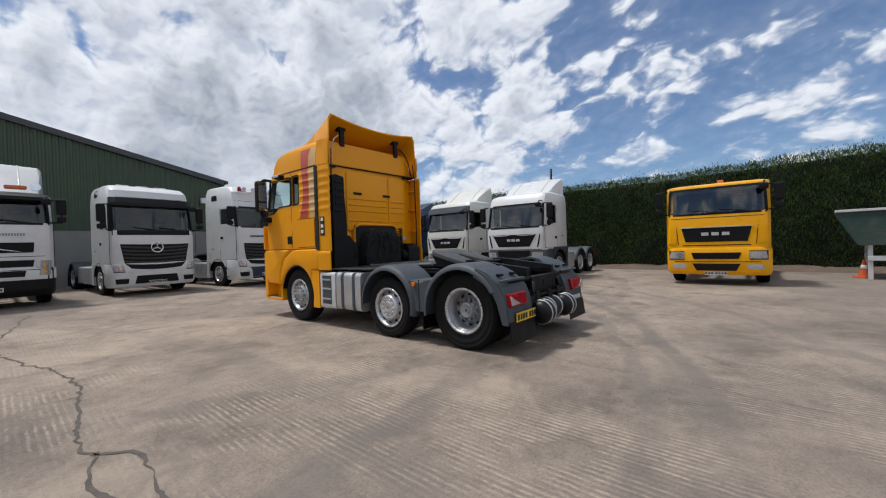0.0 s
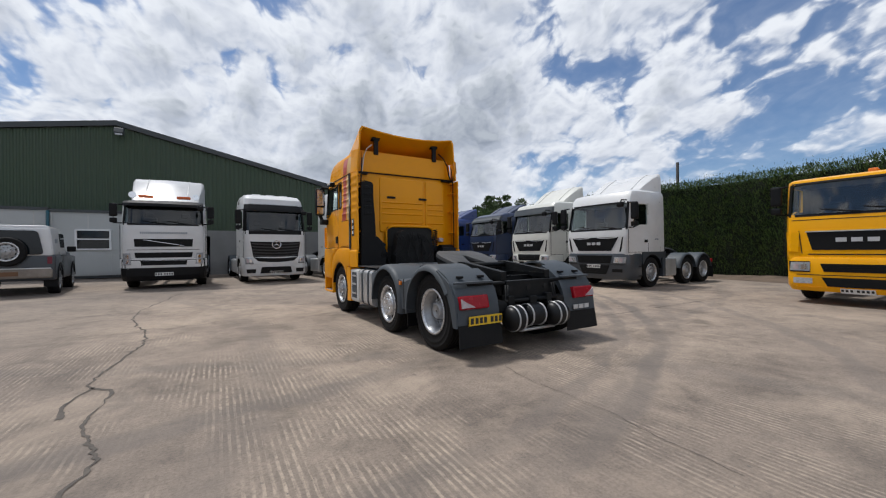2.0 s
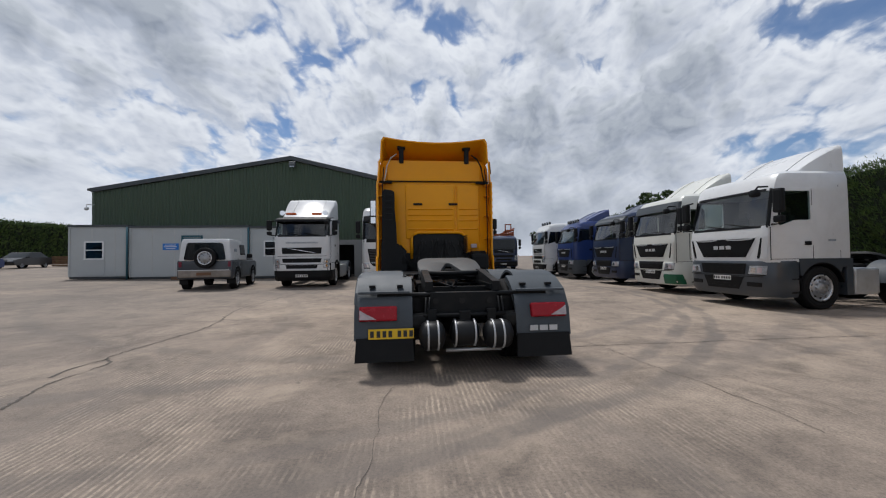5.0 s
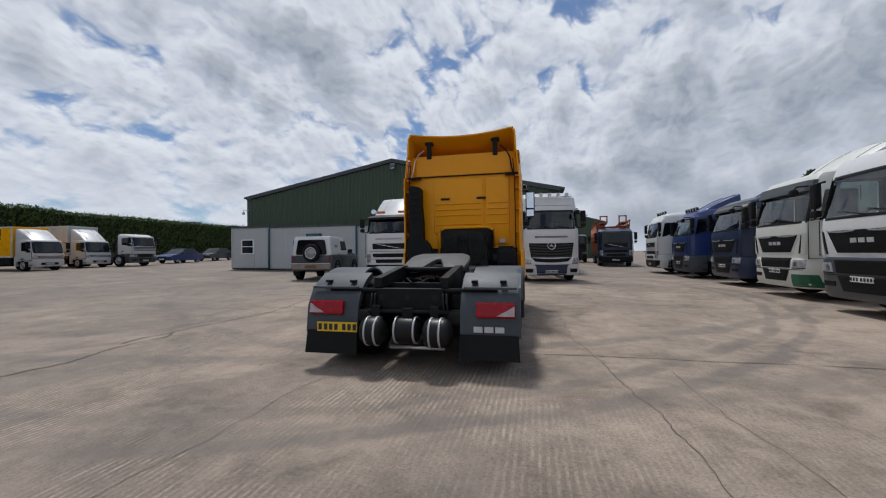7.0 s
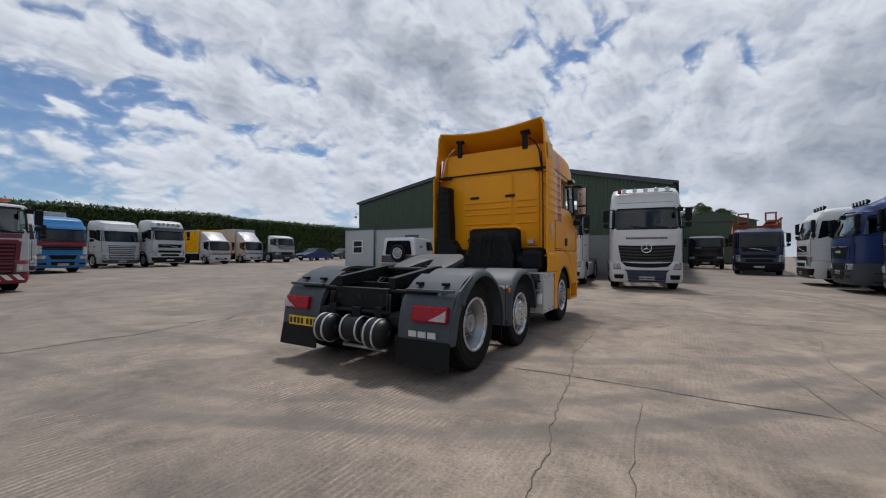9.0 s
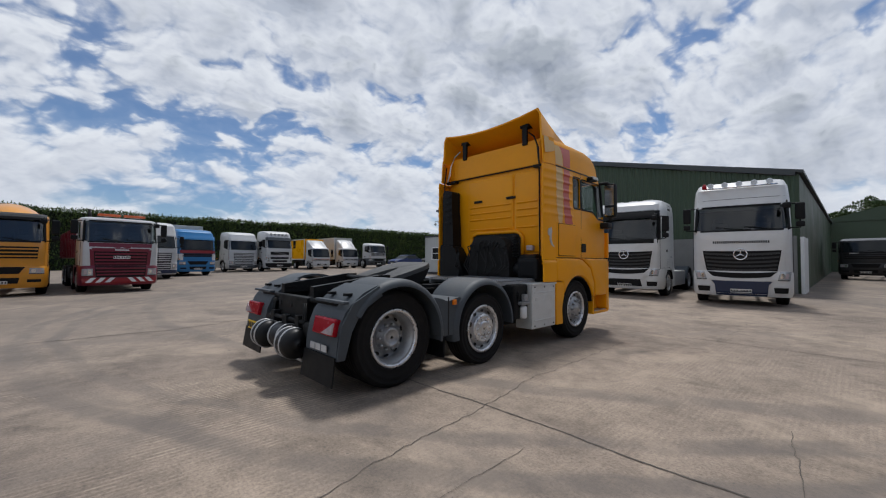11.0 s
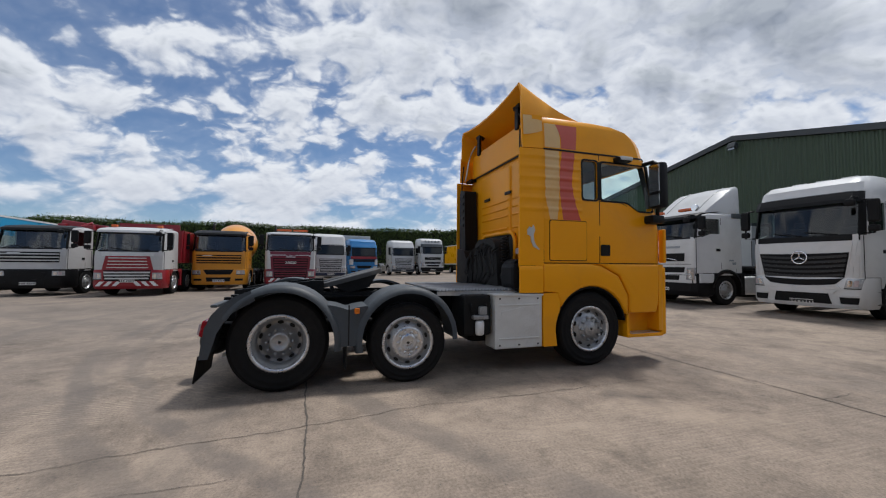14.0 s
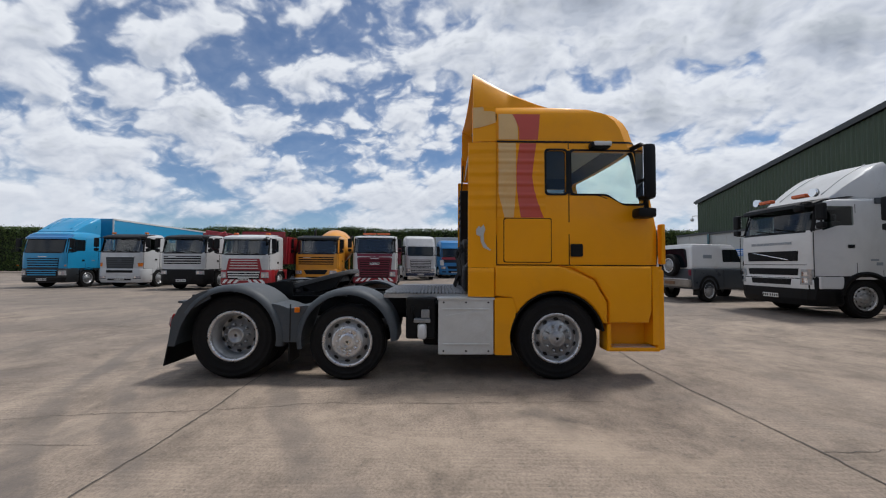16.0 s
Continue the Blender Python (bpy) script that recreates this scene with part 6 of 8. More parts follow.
    box(bm, (0.95, -1.66, 0.74), (0.46, 0.36, 0.50), 0.03)
    mod = part("valve_box", bm, M["chassis"], T, "dark valve and filter unit")
    part("filter", tube(bmesh.new(), [(1.20, -1.64, 0.50), (1.20, -1.64, 0.515), (1.20, -1.64, 0.66), (1.20, -1.64, 0.68)], [0.04, 0.055, 0.055, 0.04], 14), M["frame_white"], mod, "white filter bowl")
    part("filter_head", boxes(((1.19, -1.64, 0.72), (0.12, 0.20, 0.05)), ((1.19, -1.60, 0.80), (0.08, 0.10, 0.10)), bevel=0.012), M["grating"], mod, "scuffed metal filter head")
    for q in (-1.54, -1.74):
        part("valve_hose", tube(bmesh.new(), [(1.17, q, 0.74), (1.20, q - 0.02, 0.86), (1.10, q + 0.03, 0.97)], 0.014, 6), M["black"], mod)
    bm = bmesh.new()
    prism(bm, rounded([(0.62, 0.33), (1.24, 0.33), (1.24, 0.98), (0.62, 0.98)], 0.10), "y", -1.93, -1.28)
    for v in bm.verts:
        v.co.x *= -1
    bmesh.ops.recalc_face_normals(bm, faces=bm.faces)
    tank = part("fuel_tank", smooth(bm), M["alu"], T, "aluminium fuel tank with dark straps")
    for y in (-1.75, -1.45):
        bm = bmesh.new()
        prism(bm, rounded([(-0.61, 0.32), (-1.25, 0.32), (-1.25, 0.99), (-0.61, 0.99)], 0.11), "y", y - 0.03, y + 0.03)
        part("tank_strap", bm, M["grey_plastic"], tank)
    bm = bmesh.new()
    prism(bm, rounded([(-0.7, 0.33), (-1.24, 0.33), (-1.24, 0.97), (-0.7, 0.97)], 0.05), "y", -1.24, -0.80)
    st = part("side_box", smooth(bm), M["alu_paint"], T, "pale metal locker with a step recess")
    part("step_recess", boxes(((-1.236, -1.0, 0.66), (0.02, 0.26, 0.50))), M["grey_plastic"], st)
    for z in (0.50, 0.68, 0.84):
        part("tread", boxes(((-1.243, -1.0, z), (0.025, 0.24, 0.03))), M["alu"], st)
    return T


yellow_tractor()


# ---- the other trucks; their origin is on the ground under the middle of the front ----
def truck_cab(T, s):
    """Cab, bumper, glass, doors, mirrors and steps from a table of sizes."""
    hw, roof, ws0, ws1, back = s.get("hw", 1.22), s["roof"], s["ws0"], s["ws1"], s.get("back", -2.2)
    rake, axle_y, floor = s.get("rake", 0.20), s.get("axle", -1.4), s.get("floor", 1.05)
    P, L = M[s["paint"]], M[s.get("lower", s["paint"])]
    top = s.get("round", 0.34)
    sh = Shell([(floor - 0.05, -0.02, hw), (ws0 - 0.25, 0.0, hw), (ws0, -0.02, hw), (ws1, -rake, hw - 0.01), (ws1 + 0.08, -rake - 0.03, hw - 0.015),
                (max(roof - top, ws1 + 0.10), -rake - 0.10, hw - 0.02), (max(roof - top * 0.45, ws1 + 0.13), -rake - 0.20, hw - 0.05), (max(roof - top * 0.12, ws1 + 0.16), -rake - 0.42, hw - 0.12), (max(roof, ws1 + 0.18), -rake - 0.75, hw - 0.24)], back, rf=s.get("rf", 0.24))
    fo, dw, rim = s.get("open"), s.get("door", (-0.30, -1.18)), M[s.get("screen_rim", "black")]
    win = rounded([(dw[0] - 0.02, ws0 + 0.02), (dw[0] - rake * 0.8, ws1 - 0.05), (dw[1] + 0.04, ws1 - 0.05), (dw[1] + 0.04, ws0 + 0.16), (dw[0] - 0.45, ws0 + 0.16)], 0.05)
    if fo:
        cut_side, cut_front = bmesh.new(), bmesh.new()
        prism(cut_side, win, "x", -1.8, 1.8)
        prism(cut_front, rounded([(-hw + 0.10, ws0 + 0.04), (hw - 0.10, ws0 + 0.04), (hw - 0.13, ws1 - 0.02), (-hw + 0.13, ws1 - 0.02)], 0.06), "y", -0.8, 0.5)
        body = carved(sh.solid(), [sh.solid(0.05, floor + 0.1, ws1 + 0.06), cut_side, cut_front], P)
        lined(body, sh, ws1 + 0.09)
        part("cab", body, None, T)
        xs = np.linspace(hw - 0.08, -hw + 0.08, 21).tolist()
        part("windscreen", sheet(bmesh.new(), [[(x, sh.front(x, z) - 0.02, z) for x in xs] for z in np.linspace(ws0 + 0.02, ws1, 7).tolist()]), M[s.get("glass", "cab_glass")], T, "tinted windscreen").visible_shadow = False
        for q in (1, -1):
            part("side_window", pane(sh, q, win), M[s.get("glass", "cab_glass")], T, "tinted side window").visible_shadow = False
            wide = s.get("screen_side", 0.028)
            part("screen_surround", sh.panel(ws0 + 0.02, ws1, wide, wide, 0.004, 0.01, q * (hw - 0.113 + wide), 4, 5, shift=-q * 0.03), rim, T)
            part("seat", boxes(((q * 0.55, -0.95, ws0 - 0.30), (0.5, 0.5, 0.16)), ((q * 0.55, -1.18, ws0 + 0.02), (0.48, 0.15, 0.62)), ((q * 0.55, -1.20, ws0 + 0.43), (0.28, 0.10, 0.18)), bevel=0.04), M["interior"], T, "dark cab seat")
        part("screen_surround", sh.panel(ws0 - s.get("screen_foot", 0.01), ws0 + 0.045, hw - 0.08, hw - 0.08, 0.004, 0.01, nx=16), rim, T)
        part("front_mirror", smooth(boxes(((-hw + 0.14, 0.13, ws1 - 0.10), (0.20, 0.14, 0.17)), bevel=0.05)), M["black"], T, "black front mirror on a short arm")
        part("mirror_arm", tube(bmesh.new(), [(-hw + 0.12, -rake + 0.02, ws1 + 0.06), (-hw + 0.13, 0.06, ws1 + 0.05), (-hw + 0.14, 0.13, ws1 - 0.04)], 0.022, 6), M["black"], T)
        part("screen_surround", sh.panel(ws1 - 0.03, ws1 + 0.03, hw - 0.12, hw - 0.12, 0.004, 0.01, nx=16), rim, T)
        part("dashboard", boxes(((0, -0.36, ws0 - 0.22), (2 * hw - 0.2, 0.45, 0.50)), bevel=0.06), M["interior"], T)
        part("bunk_wall", boxes(((0, max(back + 0.12, -1.65), (ws0 + ws1) / 2 - 0.1), (2 * hw - 0.16, 0.05, ws1 - ws0 + 0.5))), M["interior"], T)
        part("headliner", boxes(((0, -0.95, ws1 + 0.03), (2 * hw - 0.2, 1.3, 0.03))), M["cabin_grey"], T)
        ring = [(0.55 + 0.22 * math.cos(k * 0.3142), -0.66 + 0.10 * math.sin(k * 0.3142), ws0 + 0.02 + 0.16 * math.sin(k * 0.3142)) for k in range(21)]
        part("steering_wheel", tube(bmesh.new(), ring, 0.016, 5), M["interior"], T)
    else:
        part("cab", sh.solid(), P, T)
    bh = s.get("bumper_top", floor + 0.02)
    bp = Shell([(s.get("bumper_low", 0.30), -0.06, hw - 0.02), (0.42, 0.0, hw + 0.02), (bh - 0.06, 0.02, hw + 0.02), (bh, 0.0, hw)], axle_y + 0.58, rf=0.28)
    part("bumper", bp.solid(), L, T)
    if not fo:
        part("windscreen", sh.panel(ws0 + 0.04, ws1 - 0.02, hw - 0.10, hw - 0.13, 0.006, 0.02, nx=16), M["glass"], T, "tinted windscreen")
        part("screen_surround", sh.panel(ws0, ws1 + 0.03, hw - 0.05, hw - 0.08, 0.002, 0.02, nx=16), M["black"], T)
    for x0, x1 in ((-0.75, -0.1), (-0.05, 0.6)):
        pts = []
        for k in range(5):
            u = k / 4
            x, z = x0 + (x1 - x0) * u, ws0 + 0.05 + 0.10 * u
            pts.append((x, sh.front(x, z) + 0.022, z))
        part("wiper", tube(bmesh.new(), pts, 0.012, 5), M["black"], T)
    for sd in (1, -1):
        if back < -2.0:
            part("panel_gap", sh.side(sd, [(back + 0.30, floor), (back + 0.312, floor), (back + 0.312, ws1 + 0.1), (back + 0.30, ws1 + 0.1)], 0.002, 0.01), M["hole"], T)
            part("side_badge", boxes(((sd * (hw + 0.001), back + 0.52, floor + 0.45), (0.008, 0.20, 0.05))), M["grey_ink"], T)
    if s.get("visor"):
        part("sun_visor", sh.panel(ws1 - 0.05, ws1 + 0.22, hw - 0.05, hw - 0.08, s.get("visor_out", 0.11), 0.0, nx=16), M[s["visor"]], T, "sun visor over the windscreen")
    for sd in (1, -1):
        if not fo:
            part("side_window", sh.side(sd, win, 0.006, 0.02), M["glass"], T, "tinted side window")
        for a, b, c, d in ((dw[1] - 0.008, dw[1] + 0.008, floor, ws1), (dw[1], dw[0] + 0.2, floor + 0.02, floor + 0.032), (dw[0] + 0.20, dw[0] + 0.214, floor, ws0)):
            part("door_gap", sh.side(sd, [(a, c), (b, c), (b, d), (a, d)], 0.002, 0.01), M["hole"], T)
        part("door_handle", sh.side(sd, rounded([(dw[1] + 0.05, ws0 - 0.42), (dw[1] + 0.22, ws0 - 0.42), (dw[1] + 0.22, ws0 - 0.33), (dw[1] + 0.05, ws0 - 0.33)], 0.02), 0.014, 0.01), M["black"], T, "black door handle")
        a, b = sorted((sd * (hw - 0.28), sd * (hw + 0.012)))
        bm = bmesh.new()
        r = 0.60
        o = [(axle_y - 0.80, floor + 0.03), (axle_y - 0.80, 0.98), (axle_y - 0.52, 0.98)] + arc(axle_y, 0.5, r, 143, 30, 14) + [(axle_y + 0.57, 0.80), (axle_y + 0.60, floor + 0.03)]
        o = [p for p in o if p[1] <= floor + 0.031]
        if floor > 0.9:
            prism(bm, o, "x", a, b)
            part("wing", smooth(bm), L, T)
        part("sill", boxes(((sd * (hw - 0.10), axle_y - 0.72, 0.66), (0.22, 0.18, 0.66)), bevel=0.015), L, T)
        bm = bmesh.new()
        wr = s.get("wr", 0.505)
        strip(bm, arc(axle_y, wr, wr + 0.095, 168, 12, 12), arc(axle_y, wr, wr + 0.07, 168, 12, 12), "x", *sorted((sd * 0.6, sd * (hw + 0.004))))
        part("arch_liner", bm, M["black"], T)
        for z in (0.42, 0.72):
            part("step", boxes(((sd * (hw - 0.06), axle_y + 0.70, z), (0.16, 0.24, 0.05)), bevel=0.01), M["black"], T, "black entry step")
        mx, my, mz = sd * (hw + 0.17), -0.14, (ws0 + ws1) / 2 + 0.08
        bm = bmesh.new()
        box(bm, (mx, my, mz + 0.06), (0.22, 0.13, (ws1 - ws0) * 0.62), 0.05)
        box(bm, (mx, my, mz - (ws1 - ws0) * 0.40), (0.20, 0.13, 0.16), 0.04)
        tube(bm, [(sd * (hw - 0.05), my - 0.05, ws1 - 0.02), (mx, my, ws1 - 0.04), (mx, my, mz)], 0.025, 6)
        tube(bm, [(sd * (hw - 0.05), my - 0.05, ws0 + 0.06), (mx, my, ws0 + 0.06), (mx, my, mz)], 0.025, 6)
        mirror = part("mirror", bm, M["black"], T, "black wing mirror")
        part("mirror_glass", boxes(((mx, my - 0.068, mz + 0.06), (0.17, 0.006, (ws1 - ws0) * 0.5))), M["chrome"], mirror, "mirror glass")
        if not fo:
            part("indicator", sh.side(sd, [(dw[0] + 0.28, floor + 0.14), (dw[0] + 0.36, floor + 0.14), (dw[0] + 0.36, floor + 0.2), (dw[0] + 0.28, floor + 0.2)], 0.01, 0.01), M["amber"], T, "amber indicator")
    return sh, bp


def plate(T, bp, z, cx=0.0, off=0.022):
    p = part("number_plate", bp.panel(z - 0.055, z + 0.055, 0.26, 0.26, off, 0.02, cx, 4, 1), M["plate_white"], T, "white number plate with dark bars")
    for k in range(7):
        part("bar", bp.panel(z - 0.033, z + 0.033, 0.021, 0.021, off + 0.005, 0.01, cx - 0.21 + 0.07 * k + (0.02 if k > 3 else -0.01), 1, 1), M["ink"], p)


def lamps(T, sh, z0, z1, x0, x1, lean=0.0, fog=None, fog_mat="black"):
    """A pair of headlamps: dark housing, clear lens, two bright reflectors; lean draws the top outwards."""
    for sd in (1, -1):
        cx, w, h = sd * (x0 + x1) / 2, (x1 - x0) / 2, z1 - z0
        lamp = part("headlamp", sh.panel(z0, z1, w, w * 0.94, 0.012, 0.02, cx, 8, 3, shift=sd * lean), M["lamp"], T, "clear headlamp")
        for u, r in ((-0.42, 0.30), (0.34, 0.26)):
            part("reflector", sh.panel(z0 + h * 0.22, z0 + h * 0.80, w * r, w * r * 0.9, 0.018, 0.01, cx + sd * (u * w + lean * 0.3), 5, 3, shift=sd * lean * 0.5), M["chrome"] if u < 0 else M["white_lens"], lamp)
        part("lamp_rim", sh.panel(z0 - 0.012, z0 + 0.010, w, w, 0.016, 0.01, cx, 6, 1), M["black"], lamp)
        if fog:
            part("fog_lamp", sh.panel(fog[0], fog[1], w * 0.9, w * 0.9, 0.012, 0.02, cx - sd * 0.06, 6, 1), M[fog_mat], T, "fog lamp recess")


def lettering(T, sh, z, half, h, count, mat="grey_ink"):
    """Lettering too small to read, as plain bars."""
    step = 2 * half / count
    for k in range(count):
        part("lettering", sh.panel(z - h / 2, z + h / 2, step * 0.36, step * 0.36, 0.006, 0.01, -half + step * (k + 0.5), 1, 1), M[mat], T)


def slats(T, sh, z0, z1, hb, ht, n, mat, off=0.03, fill=0.55, name="grille_slat", label="", curve=0.0):
    for k in range(n):
        a = z0 + (z1 - z0) * (k + 0.5 - fill / 2) / n
        b = z0 + (z1 - z0) * (k + 0.5 + fill / 2) / n
        w = hb + (ht - hb) * (k + 0.5) / n
        part(name, sh.panel(a, b, w, w, off, 0.0, 0, 10, 1, curve=curve), mat, T, label)


def front_winged(T, sh, bp, s):
    if s.get("older"):
        part("grille", sh.panel(1.24, 1.66, 0.72, 0.82, 0.010, 0.02), M["black"], T, "dark trapezoid grille")
        part("bonnet_seam", sh.panel(1.925, 1.94, 1.08, 1.08, 0.005, 0.01, nx=16), M["hole"], T)
        part("bumper_lip", bp.panel(0.34, 0.40, 1.10, 1.12, 0.022, 0.02, nx=16), M[s["paint"]], T)
        part("chrome_strip", sh.panel(1.645, 1.672, 0.83, 0.83, 0.024, 0.0), M["alu"], T, "bright strip over the grille")
        part("bonnet_edge", sh.panel(1.13, 1.155, 0.80, 0.78, 0.006, 0.01), M["hole"], T)
        for sd in (1, -1):
            part("corner_panel", sh.panel(1.20, 1.66, 0.11, 0.13, 0.022, 0.02, sd * 1.07, 5, 3), M[s["paint"]], T)
            part("corner_seam", sh.panel(1.16, 1.68, 0.008, 0.008, 0.006, 0.01, sd * 0.90, 1, 3, shift=sd * 0.05), M["hole"], T)
            part("lamp_surround", bp.panel(0.73, 0.98, 0.20, 0.20, 0.008, 0.01, sd * 0.95, 5, 2), M["black"], T)
        for x in (-0.24, 0.0, 0.24):
            part("badge_bar", sh.panel(1.42, 1.51, 0.085, 0.085, 0.02, 0.0, x, 2, 1), M["silver_ink"], T, "silver badge bar")
        part("lower_grille", bp.panel(0.75, 0.93, 0.52, 0.58, 0.012, 0.02), M["black"], T, "black lower grille")
        part("air_intake", bp.panel(0.42, 0.62, 0.46, 0.56, 0.012, 0.02), M["black"], T, "black bumper intake")
        slats(T, bp, 0.76, 0.92, 0.50, 0.56, 4, M["chassis"], 0.02, 0.35)
        part("bumper_line", bp.panel(0.665, 0.68, 1.0, 1.0, 0.006, 0.01, nx=16), M["hole"], T)
        lamps(T, bp, 0.75, 0.96, 0.76, 1.14, -0.02, (0.47, 0.60), "lamp")
        plate(T, bp, s.get("plate", 0.72))
        return
    g = M[s.get("grille", "black")]
    part("grille_frame", sh.panel(1.18, 1.72, 0.70, 0.98, 0.004, 0.02), M[s["paint"]], T)
    part("grille", sh.panel(1.23, 1.68, 0.64, 0.90, 0.010, 0.02), g, T, "black trapezoid grille")
    for sd in (1, -1):
        part("chrome_wing", sh.panel(1.655, 1.685, 0.34, 0.36, 0.024, 0.0, sd * 0.50, 6, 1, curve=-0.02), M["alu"], T, "bright strip over the grille")
        part("air_vane", sh.panel(1.20, 1.68, 0.022, 0.045, 0.016, 0.01, sd * 0.94, 2, 3, shift=sd * 0.13), M["black"], T, "black corner air vane")
        part("corner_panel", sh.panel(1.18, 1.72, 0.06, 0.05, 0.020, 0.02, sd * 1.06, 4, 3, shift=sd * 0.06), M[s["paint"]], T)
    for x in (-0.19, 0.0, 0.19):
        part("badge_bar", sh.panel(1.43, 1.52, 0.07, 0.07, 0.02, 0.0, x, 2, 1), M["silver_ink"], T, "silver badge bar")
    slats(T, sh, 1.25, 1.40, 0.62, 0.72, 3, M["chassis"], 0.018, 0.4)
    part("lower_grille", bp.panel(0.82, 1.08, 0.62, 0.68, 0.012, 0.02), M["black"], T, "black lower grille")
    part("air_intake", bp.panel(0.46, 0.76, 0.46, 0.60, 0.012, 0.02), M["black"], T, "black bumper intake")
    slats(T, bp, 0.84, 1.07, 0.6, 0.64, 4, M["chassis"], 0.02, 0.4)
    slats(T, bp, 0.48, 0.75, 0.44, 0.56, 4, M["chassis"], 0.02, 0.4)
    part("bumper_line", bp.panel(0.77, 0.785, 1.05, 1.05, 0.006, 0.01, nx=16), M["hole"], T)
    lamps(T, bp, 0.82, 1.03, 0.72, 1.10, 0.04, (0.54, 0.64))
    plate(T, bp, s.get("plate", 0.72))


def front_slatted(T, sh, bp, s):
    part("grille", sh.panel(1.06, 1.70, 0.86, 0.97, 0.006, 0.02, curve=-0.02), M["black"], T, "black slatted grille")
    part("grille_foot", bp.panel(0.90, 1.06, 0.70, 0.86, 0.010, 0.02, curve=-0.05), M["black"], T)
    slats(T, sh, 1.08, 1.68, 0.83, 0.94, 5, M["grille_grey"], 0.035, 0.50, label="dark grey grille slat", curve=-0.05)
    part("grille_sweep", bp.panel(0.80, 0.90, 0.80, 0.72, 0.030, 0.02, curve=-0.06, nx=16), M[s["paint"]], T)
    for sd in (1, -1):
        part("bonnet_crease", sh.panel(1.10, s["ws0"] - 0.12, 0.012, 0.012, 0.012, 0.01, sd * 0.90, 1, 5, shift=sd * 0.13), M[s["paint"]], T)
        part("corner_slit", sh.panel(1.12, s["ws0"] - 0.14, 0.008, 0.008, 0.014, 0.01, sd * 1.00, 1, 5, shift=sd * 0.10), M[s["paint"]], T)
        part("roof_vent", sh.side(sd, rounded([(-1.75, s["ws1"] + 0.30), (-1.35, s["ws1"] + 0.30), (-1.40, s["ws1"] + 0.52), (-1.75, s["ws1"] + 0.52)], 0.04), 0.005, 0.05), M["black"], T, "dark roof side panel")
    part("roof_line", sh.panel(s["ws1"] + 0.24, s["ws1"] + 0.252, 1.08, 1.08, 0.004, 0.01, nx=16), M["hole"], T)
    bm = bmesh.new()
    y, z = sh.front(0, 1.58) + 0.045, 1.58
    lathe(bm, [(0.15, -0.012), (0.18, -0.012), (0.18, 0.012), (0.15, 0.012)], 28, closed=True, axis="y")
    for v in bm.verts:
        v.co.y += y
        v.co.z += z
    ring = part("emblem_ring", bm, M["chrome"], T, "plain chrome ring emblem")
    for k in range(3):
        a = math.pi / 2 + k * 2.0944
        part("emblem_arm", tube(bmesh.new(), [(0, y, z), (0.16 * math.cos(a), y, z + 0.16 * math.sin(a))], [0.024, 0.008], 6), M["chrome"], ring)
    part("air_intake", bp.panel(0.40, 0.66, 0.62, 0.56, 0.012, 0.02), M[s.get("intake", "black")], T, "dark lower intake")
    slats(T, bp, 0.42, 0.64, 0.58, 0.54, 3, M["chassis"], 0.02, 0.3)
    lamps(T, bp, 0.80, 1.05, 0.86, 1.14, 0.05)
    for sd in (1, -1):
        part("fog_recess", bp.panel(0.42, 0.58, 0.15, 0.17, 0.012, 0.02, sd * 0.94, 6, 1), M["black"], T, "black fog lamp recess")
        part("air_vane", sh.panel(1.1, 1.62, 0.03, 0.05, 0.016, 0.01, sd * 1.08, 2, 3), M[s["paint"]], T)
        part("daylight_strip", bp.panel(0.60, 0.625, 0.17, 0.18, 0.030, 0.02, sd * 0.93, 6, 1), M[s["paint"]], T)
    part("intake_brow", bp.panel(0.665, 0.76, 0.66, 0.74, 0.034, 0.02, nx=12), M[s["intake"] if "intake" in s else s["paint"]], T)
    part("bumper_lip", bp.panel(0.30, 0.38, 1.0, 1.08, 0.03, 0.02, nx=16), M[s["paint"]], T)
    plate(T, bp, 0.46 if "intake" in s else 0.43, 0.0, 0.036 if "intake" in s else 0.022)


